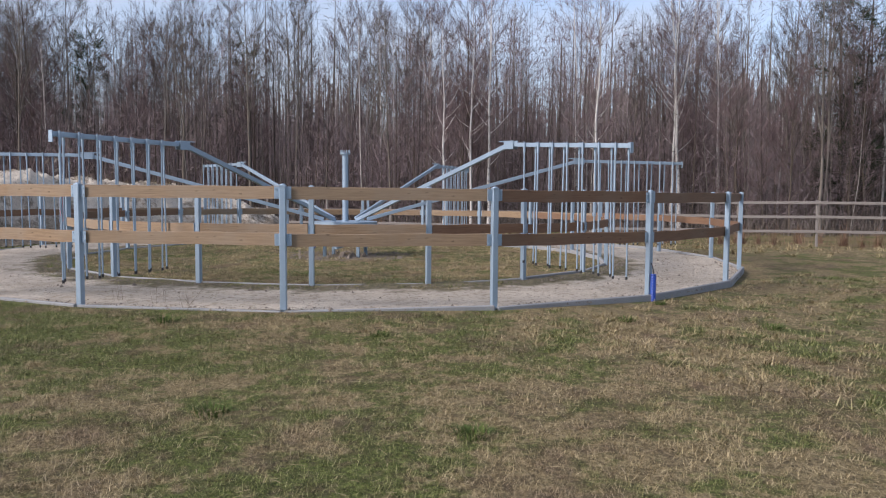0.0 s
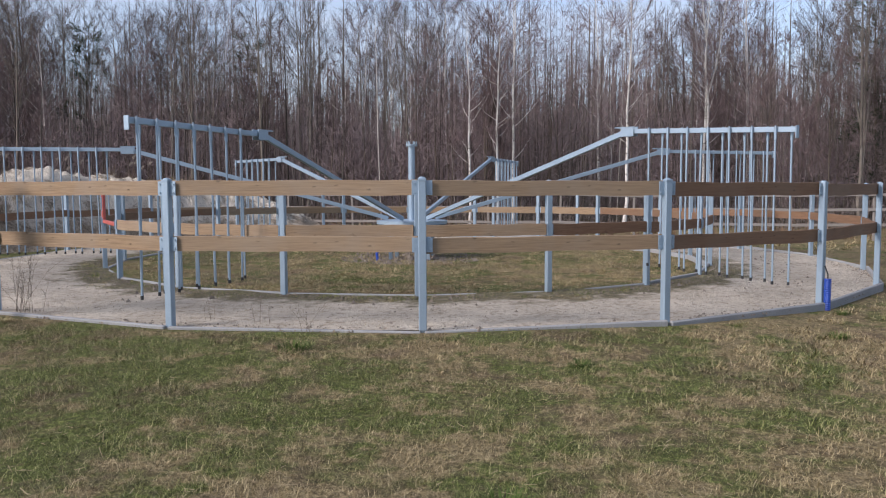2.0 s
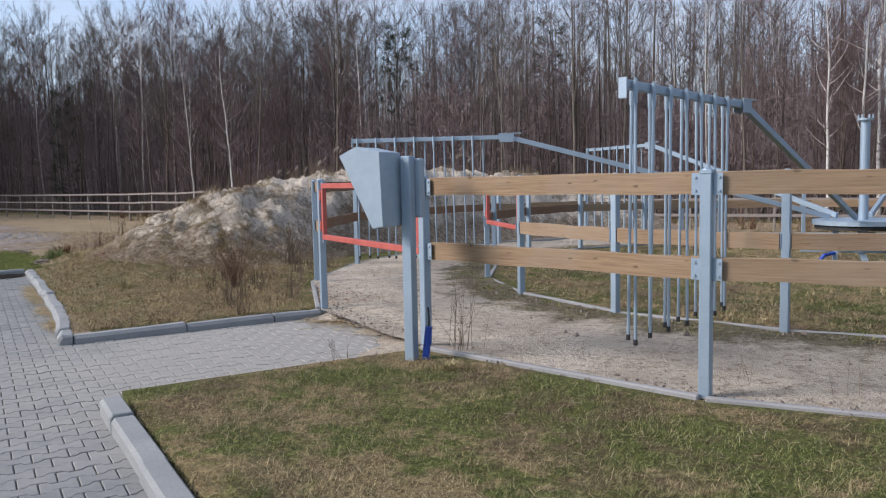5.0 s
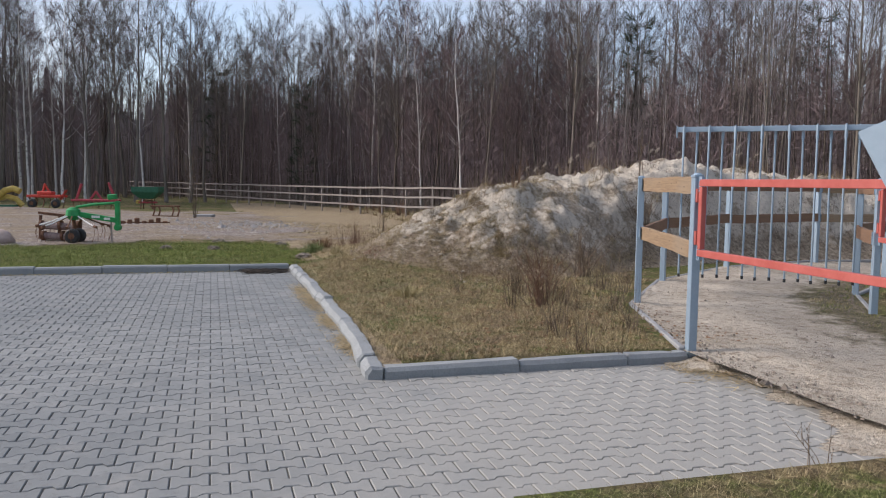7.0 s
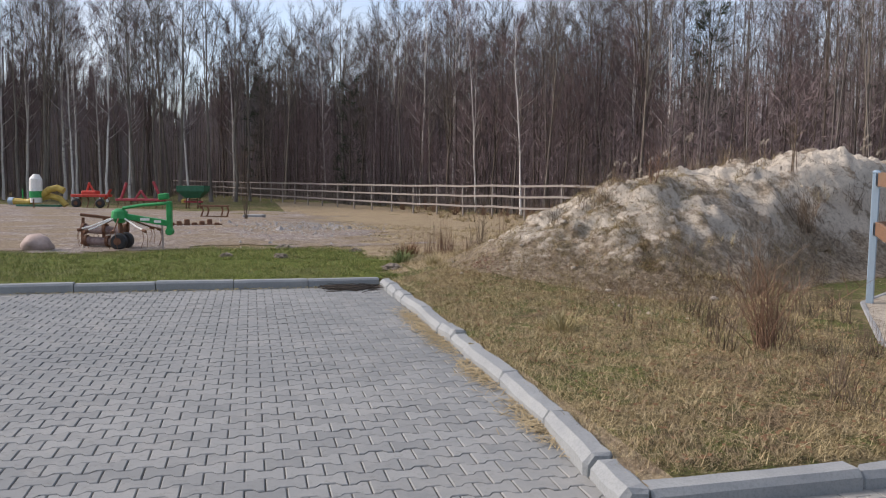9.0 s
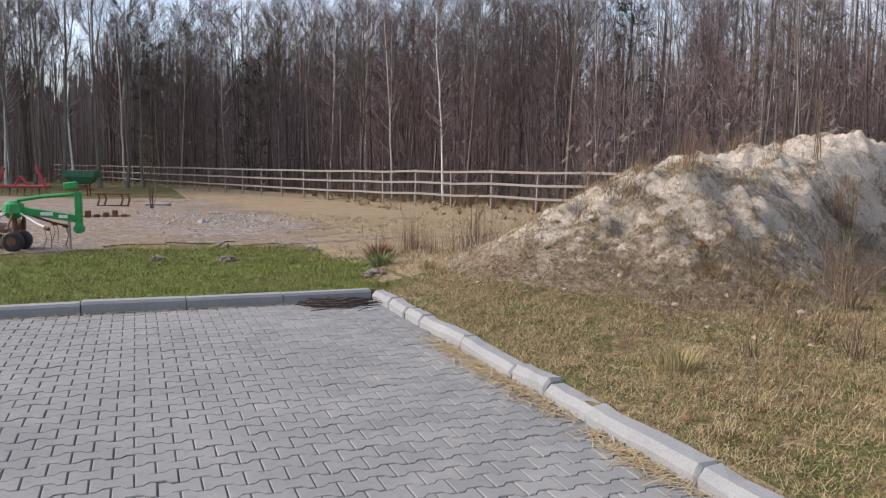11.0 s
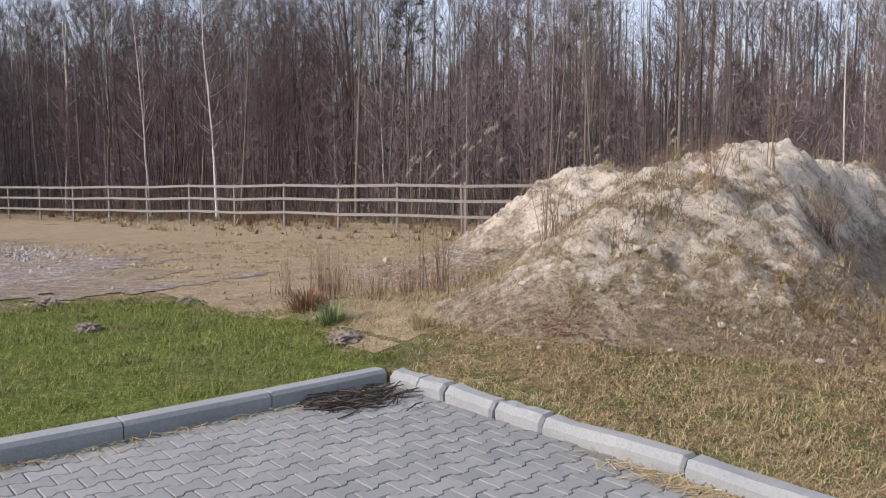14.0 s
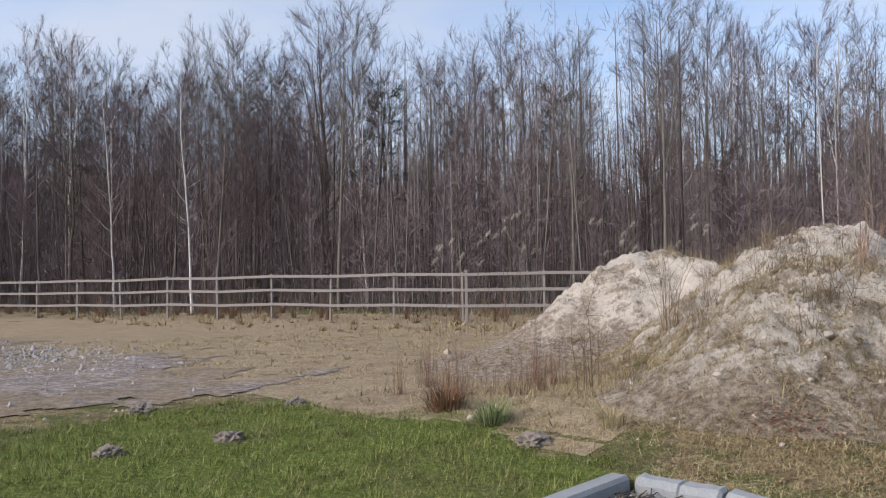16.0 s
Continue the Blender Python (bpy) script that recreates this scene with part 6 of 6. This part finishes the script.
def on_mound(rng, n):
    f = rng.uniform(0, 4.99, n)
    i = f.astype(int)
    P = np.array(RIDGE)
    w = (f - i)[:, None]
    c = P[i] * (1 - w) + P[i + 1] * w
    return c[:, 0] + rng.normal(0, 1.25, n), c[:, 1] + rng.normal(0, 1.1, n)


def keep_off(place):
    def inner(rng, n):
        x, y = place(rng, n)
        far = np.hypot(x - HUB[0], y - HUB[1]) > R_OUT + 0.3
        return np.where(far, x, -16.0), np.where(far, y, 18.0)
    return inner


def front_foot(rng, n):
    a, b = rng.uniform(-0.5, 4.5, n), 2.2 + np.abs(rng.normal(0, 0.7, n))
    return xy(a, b)


mound_top = lambda x, y: ground_z(x, y) + np.maximum(0, heap_z(x, y) - 0.06)
clods("clod", "pale lumps of sandy soil on the mound", "clods", 4200, keep_off(on_mound), CRUMB, 0.0085, mound_top)
clods("clod", "pale lumps rolled to the foot of the mound", "clods", 1300, front_foot, CRUMB, 0.0085, mound_top)
clods("rubble", "pale rubble and stones on the gravel", "rubble", 5200, lambda r, n: xy(-5.4 - 14 * r.uniform(0, 1, n) ** 1.5, r.uniform(-14, 2.0, n)), STONE, 0.012, lambda x, y: ground_z(x, y))
clods("rubble", "patch of pale broken stone on the gravel", "rubble", 1700, lambda r, n: xy(-12.8 + r.normal(0, 2.2, n), -0.3 + r.normal(0, 1.0, n)), GRIT, 0.022, lambda x, y: ground_z(x, y) + 0.01)
clods("rubble", "pale patch of sand and stones in the dry field", "rubble", 900, lambda r, n: xy(-5.4 + r.normal(0, 0.35, n), 5.0 + r.normal(0, 0.5, n)), CRUMB, 0.024, lambda x, y: ground_z(x, y) + 0.01)
clods("crumb", "dark crumbs and hoof-turned sand on the track", "crumbs", 1500, lambda r, n: (lambda t, rr: (HUB[0] + rr * np.cos(t), HUB[1] + rr * np.sin(t)))(r.uniform(-2.9, 0.2, n), r.uniform(R_IN + 0.2, R_OUT - 0.2, n)), CLOD, 0.009, lambda x, y: np.maximum(ground_z(x, y) + 0.006, ground_z(x, y) * 0.5 + 0.01))


ring_edge = lambda r0, r1, lo, hi: lambda r, n: (lambda t, rr: (HUB[0] + rr * np.cos(t), HUB[1] + rr * np.sin(t)))(r.uniform(lo, hi, n), r0 + (r1 - r0) * r.uniform(0, 1, n) ** 1.6)
clods("crumb", "brown dirt and debris round the base of the walker", "crumbs", 1500, lambda r, n: (lambda t, rr: (HUB[0] + rr * np.cos(t), HUB[1] + rr * np.sin(t)))(r.uniform(-3.14, 3.14, n), 1.5 * r.uniform(0, 1, n) ** 0.7), CLOD, 0.02, lambda x, y: ground_z(x, y) + 0.004)
track_top = lambda x, y: np.maximum(ground_z(x, y) + 0.012, ground_z(x, y) * 0.5 + 0.03)
clods("crumb", "dark dirt and rotting weeds along the inner edge of the track", "crumbs", 6200, ring_edge(R_IN + 0.02, R_IN + 0.42, -3.14, 3.14), CLOD, 0.008, track_top)
clods("crumb", "dark dirt along the outer edging of the track", "crumbs", 2600, ring_edge(R_OUT + 0.02, R_OUT - 0.28, -2.6, 0.4), CLOD, 0.008, track_top)


def twig_pile():
    rng = np.random.default_rng(21)
    pieces = []
    for k in range(150):
        a, b = rng.normal(0.24, 0.13), rng.uniform(-0.78, -0.1)
        x, y = xy(a, b)
        t, L = rng.normal(radians(55), 0.5), rng.uniform(0.1, 0.32)
        d = np.array([math.cos(t), math.sin(t), rng.normal(0, 0.10)])
        p = np.array([x, y, PAVE_Z + 0.012 + 0.03 * rng.uniform(0, 1)])
        pieces.append(tri_tube(np.array([p - d * L / 2, p + rng.normal(0, 0.01, 3), p + d * L / 2]), np.array([0.005, 0.006, 0.003]), 4))
    ob = new("brushwood", raw_mesh("brushwood", *gather(pieces), BARK_DARK))
    tagged(ob, "flat pile of dark twigs in the corner of the kerbs", "brushwood")


twig_pile()


# ---- hoses ----
def blue_hose(x, y, h, r, lean, label):
    g = thing("hose_stub", x, y, level(x, y) - 0.02, label, "hose", "blue hose stubs")
    pts, rad = [], []
    n = 36
    for i in range(n + 1):
        f = i / n
        pts.append((lean[0] * f, lean[1] * f, h * f))
        rad.append(r * (1 if i % 2 else 0.86))
    bm = bmesh.new()
    tube(bm, pts, rad, 10)
    part("sleeve", bm, BLUE, g)
    bm = bmesh.new()
    tube(bm, [(lean[0], lean[1], h), (lean[0] * 1.1, lean[1] * 1.1, h + 0.05), (lean[0] * 1.3 - 0.03, lean[1] * 1.3 + 0.03, h + 0.16)], 0.008, 6)
    part("cable", bm, BLACK, g, "thin black cable")


blue_hose(2.84, 12.92, 0.42, 0.045, (0.0, 0.0), "blue corrugated hose standing against a steel post")
blue_hose(-7.00, 10.98, 0.30, 0.035, (0.03, 0.02), "short blue corrugated hose at the control post")


# ---- old farm machines ----
GREEN = plain_mat("green_paint", (0.008, 0.20, 0.055), (0.02, 0.31, 0.09), 0.4)
RED_M = plain_mat("bright_red_paint", (0.42, 0.03, 0.02), (0.58, 0.07, 0.045), 0.5)
CRIMSON = plain_mat("faded_red_paint", (0.30, 0.035, 0.05), (0.46, 0.075, 0.09), 0.6)
RUST = plain_mat("rusty_steel", (0.075, 0.035, 0.02), (0.20, 0.095, 0.055), 0.85)
PALE = plain_mat("pale_worn_paint", (0.24, 0.195, 0.175), (0.40, 0.34, 0.31), 0.7)
WHITE = plain_mat("white_plastic", (0.62, 0.62, 0.60), (0.78, 0.78, 0.75), 0.6)
DRUM = plain_mat("worn_pinkish_steel", (0.13, 0.075, 0.07), (0.36, 0.285, 0.265), 0.8, 0.0, 7)
YELLOW = plain_mat("yellow_hose", (0.36, 0.25, 0.05), (0.55, 0.40, 0.10), 0.55)
GREEN_DULL = plain_mat("dull_green_paint", (0.02, 0.10, 0.06), (0.045, 0.17, 0.10), 0.6)


def limb(name, pts, r, material, parent, label="", sides=8):
    bm = bmesh.new()
    tube(bm, pts, r, sides)
    return part(name, bm, material, parent, label)


def bar_of(name, p, q, w, h, material, parent, label=""):
    bm = bmesh.new()
    beam(bm, p, q, w, h, min(w, h) * 0.12)
    return part(name, bm, material, parent, label)


def wheel(parent, x, y, z, r, w, tyre=BLACK, rim=WHITE):
    bm = bmesh.new()
    tube(bm, [(x, y - w / 2, z), (x, y - w * 0.32, z), (x, y + w * 0.32, z), (x, y + w / 2, z)], [r * 0.8, r, r, r * 0.8], 20)
    wh = part("wheel", bm, tyre, parent, "black rubber wheel")
    bm = bmesh.new()
    tube(bm, [(x, y - w * 0.55, z), (x, y + w * 0.55, z)], r * 0.45, 14)
    part("rim", bm, rim, wh, "pale steel rim")


def tedder():
    x, y = -24.6, 14.65
    g = thing("hay_tedder", x, y, level(x, y), "green rotary hay tedder parked on the gravel", "hay tedder", "", "", 38)
    g.scale = (0.88, 0.88, 0.88)
    for s in (-0.16, 0.16):
        wheel(g, 0.04, s, 0.19, 0.19, 0.14, BLACK, RUST)
    bm = bmesh.new()
    tube(bm, [(0, 0, 0.60), (0, 0, 0.70), (0, 0, 0.86), (0, 0, 0.92)], [0.10, 0.19, 0.17, 0.08], 14)
    part("gearbox", bm, GREEN, g)
    limb("axle_post", [(0.03, 0, 0.15), (0, 0, 0.65)], 0.05, RUST, g, "rusty axle post")
    bar_of("lower_beam", (-0.08, 0, 0.78), (1.15, 0, 0.60), 0.10, 0.13, GREEN, g)
    limb("upper_tube", [(0.08, 0, 0.93), (0.5, 0.0, 1.00), (1.20, 0, 1.06)], 0.035, GREEN, g)
    bm = bmesh.new()
    box(bm, 1.10, -0.05, 0.42, 1.22, 0.05, 1.10, None, 0.015)
    box(bm, 1.04, -0.06, 1.02, 1.27, 0.06, 1.16, pose(0, 0, 0, 0, -6, 0), 0.02)
    tube(bm, [(1.16, -0.06, 0.42), (1.16, 0.06, 0.42)], 0.085, 14)
    part("headstock", bm, GREEN, g)
    limb("stand", [(1.0, 0, 0.0), (0.98, 0, 0.64)], 0.022, PALE, g, "pale steel stand")
    for k in range(2):
        bm = bmesh.new()
        box(bm, 0.50 + 0.32 * k, -0.056, 0.66 - 0.045 * k, 0.72 + 0.26 * k, -0.052, 0.72 - 0.05 * k)
        part("decal", bm, WHITE, g, "blank white label")
    for k in range(8):
        t = 2 * math.pi * k / 8 + 0.3
        c, s = math.cos(t), math.sin(t)
        a = limb("tine_arm", [(0.12 * c, 0.12 * s, 0.72), (0.62 * c, 0.62 * s, 0.52), (0.85 * c, 0.85 * s, 0.46)], 0.018, WHITE if k % 3 else RUST, g)
        for d in (-0.05, 0.05):
            limb("tine", [(0.85 * c - d * s, 0.85 * s + d * c, 0.46), (0.90 * c - d * s, 0.90 * s + d * c, 0.28), (0.84 * c - 1.6 * d * s, 0.84 * s + 1.6 * d * c, 0.08)], 0.006, RUST, a, "", 5)
        limb("coil", [(0.80 * c, 0.80 * s, 0.46), (0.90 * c, 0.90 * s, 0.44)], 0.035, RUST, a, "rusty spring coil")


tedder()


def seed_frame():
    """The rusty roller frame beside the tedder."""
    x, y = -24.72, 14.95
    g = thing("field_roller", x, y, level(x, y), "rusty roller frame with pale worn drums on the gravel", "field roller", "", "", 38)
    for k, (z, dx) in enumerate(((0.37, 0.0), (0.13, 0.05))):
        limb("drum", [(-1.0 + dx, 0, z), (-0.15 + dx, 0.0, z - 0.04)], 0.085, DRUM, g, "pinkish worn steel drum", 16)
        for e in (-1.0, -0.55, -0.13):
            limb("hub", [(e + dx - 0.03, 0, z), (e + dx + 0.03, 0, z)], 0.115, RUST, g, "rusty hub", 14)
    bar_of("frame_beam", (-1.06, -0.02, 0.66), (-0.1, 0.02, 0.56), 0.06, 0.06, RUST, g)
    for e in (-1.05, -0.6, -0.1):
        bar_of("bracket", (e, 0, 0.05), (e + 0.03, 0, 0.60), 0.05, 0.05, RUST, g)


seed_frame()


def harrow():
    x, y = -58.9, 32.3
    g = thing("harrow", x, y, level(x, y), "faded crimson tractor harrow with raised side wings", "harrow", "", "", 40)
    for k in range(3):
        bar_of("cross_bar", (-1.5, -0.4 + 0.4 * k, 0.55), (1.5, -0.4 + 0.4 * k, 0.55), 0.15, 0.15, CRIMSON, g)
    for s in (-1, 1):
        bar_of("side_wing", (s * 1.35, 0, 0.55), (s * 0.95, 0, 1.65) if s < 0 else (s * 0.85, 0, 1.75), 0.15, 0.15, CRIMSON, g)
        bar_of("mast", (s * 0.42, 0, 0.55), (0, 0, 1.15), 0.13, 0.13, CRIMSON, g)
    for k in range(11):
        limb("tine", [(-1.4 + 0.28 * k, 0.4 * (k % 3 - 1), 0.55), (-1.4 + 0.28 * k, 0.4 * (k % 3 - 1) + 0.12, 0.28), (-1.4 + 0.28 * k, 0.4 * (k % 3 - 1) - 0.02, 0.0)], 0.022, RUST, g, "", 5)


def cultivator():
    x, y = -56.9, 28.2
    g = thing("cultivator", x, y, level(x, y), "bright red tractor cultivator on rusty tines", "cultivator", "", "", 40)
    for k in range(3):
        bar_of("frame_beam", (-1.05, -0.4 + 0.4 * k, 0.72), (1.05, -0.4 + 0.4 * k, 0.72), 0.16, 0.16, RED_M, g)
    bar_of("mast", (-0.35, 0, 0.72), (-0.1, 0, 1.5), 0.12, 0.12, RED_M, g)
    bar_of("mast", (0.3, 0, 0.72), (-0.1, 0, 1.4), 0.10, 0.10, RED_M, g)
    bm = bmesh.new()
    box(bm, -0.5, -0.3, 0.78, 0.4, 0.3, 1.02, None, 0.05)
    part("gear_cover", bm, RED_M, g)
    bar_of("guard", (0.7, 0.3, 0.5), (1.05, 0.3, 1.1), 0.3, 0.05, RED_M, g)
    for k in range(8):
        limb("tine", [(-1.0 + 0.28 * k, 0.3 * (k % 3 - 1), 0.70), (-0.95 + 0.28 * k, 0.3 * (k % 3 - 1) + 0.15, 0.4), (-1.0 + 0.28 * k, 0.3 * (k % 3 - 1), 0.0)], 0.03, RUST, g, "", 6)
    for s in (-0.7, 0.75):
        wheel(g, s, -0.5, 0.28, 0.28, 0.16, BLACK, RUST)


def spreader():
    x, y = -57.4, 35.2
    g = thing("spreader", x, y, level(x, y), "fertiliser spreader with a dull green hopper on rusty legs", "spreader", "", "", 40)
    bm = bmesh.new()
    prof = [(0.45, 0.70), (0.92, 1.15), (0.95, 1.52), (0.90, 1.52), (0.86, 1.20)]
    rings = []
    for px, pz in prof:
        rings.append([bm.verts.new((px * cx, px * 0.6 * cy, pz)) for cx, cy in ((1, 1), (-1, 1), (-1, -1), (1, -1))])
    for p, q in zip(rings, rings[1:]):
        for k in range(4):
            bm.faces.new((p[k], p[(k + 1) % 4], q[(k + 1) % 4], q[k]))
    bm.faces.new(rings[0][::-1])
    part("hopper", bm, GREEN_DULL, g)
    for s in (-0.4, 0.4):
        for d in (-0.25, 0.25):
            bar_of("leg", (s, d, 0.0), (s * 0.9, d, 0.75), 0.07, 0.07, RUST, g)
    bar_of("chassis", (-0.6, 0, 0.45), (0.6, 0, 0.45), 0.4, 0.12, CRIMSON, g)
    limb("disc", [(0, 0, 0.55), (0, 0, 0.62)], 0.32, RUST, g, "rusty spreading disc", 16)
    bm = bmesh.new()
    box(bm, -0.75, -0.2, 0.35, -0.5, 0.1, 0.6, None, 0.03)
    part("guard", bm, YELLOW, g, "yellow guard")


def pump():
    x, y = -51.8, 23.2
    g = thing("slurry_pump", x, y, level(x, y), "pump with thick yellow hoses and a white-green tank", "pump", "", "", 40)
    limb("hose", [(-1.2, 0, 0.35), (-0.5, 0, 0.30), (0.1, 0, 0.55), (0.6, 0.05, 0.95), (1.0, 0.1, 1.05), (1.35, 0.1, 0.9)], 0.17, YELLOW, g, "", 12)
    limb("hose", [(0.1, 0.2, 0.5), (0.6, 0.2, 0.62), (1.1, 0.2, 0.5), (1.4, 0.2, 0.15)], 0.15, YELLOW, g, "", 12)
    bm = bmesh.new()
    tube(bm, [(0, -0.1, 0.3), (0, -0.1, 0.8), (0, -0.1, 0.85), (0.02, -0.1, 1.5), (0.05, -0.1, 1.72)], [0.28, 0.30, 0.31, 0.30, 0.14], 14)
    part("tank", bm, WHITE, g, "white plastic tank")
    bm = bmesh.new()
    tube(bm, [(0, -0.1, 0.55), (0, -0.1, 0.88)], 0.318, 14)
    part("band", bm, GREEN, g, "green band round the tank")
    bar_of("frame_beam", (-1.0, 0, 0.14), (1.2, 0, 0.14), 0.5, 0.10, GREEN_DULL, g)
    bar_of("post", (-0.75, 0, 0.1), (-0.75, 0, 0.95), 0.06, 0.06, GREEN, g)
    limb("coupling", [(-1.45, 0, 0.36), (-1.2, 0, 0.35)], 0.2, STEEL, g, "steel hose coupling", 12)
    limb("support", [(0.1, -0.5, 0.0), (0.1, -0.5, 0.5)], 0.03, RUST, g)


def bench_frame():
    x, y = -39.2, 25.65
    g = thing("plough_frame", x, y, level(x, y), "low rusty implement frame standing like a bench", "implement frame", "", "", 42)
    bar_of("top_bar", (-0.62, -0.1, 0.48), (0.62, -0.1, 0.48), 0.07, 0.06, RUST, g)
    bar_of("top_bar", (-0.62, 0.2, 0.48), (0.62, 0.2, 0.48), 0.07, 0.06, RUST, g)
    for e in (-0.55, -0.3, 0.3, 0.55):
        limb("leg", [(e, 0.05, 0.48), (e + 0.07, 0.05, 0.28), (e - 0.02, 0.05, 0.0)], 0.04, RUST, g, "", 6)
    bar_of("foot_bar", (-0.6, 0.05, 0.03), (0.6, 0.05, 0.03), 0.05, 0.05, RUST, g)


harrow()
cultivator()
spreader()
pump()
bench_frame()
slab = bmesh.new()
box(slab, -0.45, -0.3, -0.02, 0.45, 0.3, 0.13, None, 0.02)
slab_ob = part("concrete_slab", slab, EDGING)
tagged(slab_ob, "flat grey concrete slab lying on the gravel", "slab")
put(slab_ob, -39.7, 28.0, 0, 40)
chain = thing("chain_harrow", -30.9, 19.95, level(-30.9, 19.95), "row of dark rusty harrow links on the gravel", "harrow section", "", "", 52)
for k in range(7):
    bm = bmesh.new()
    box(bm, -0.75 + 0.22 * k, -0.06 + 0.03 * (k % 2), 0.0, -0.60 + 0.22 * k, 0.06, 0.10 + 0.05 * (k % 3), pose(0, 0, 0, 0, 0, 9 * (k % 2)), 0.02)
    part("link", bm, RUST, chain)
bar_of("tie_bar", (-0.8, 0, 0.05), (0.8, 0, 0.05), 0.03, 0.03, RUST, chain)
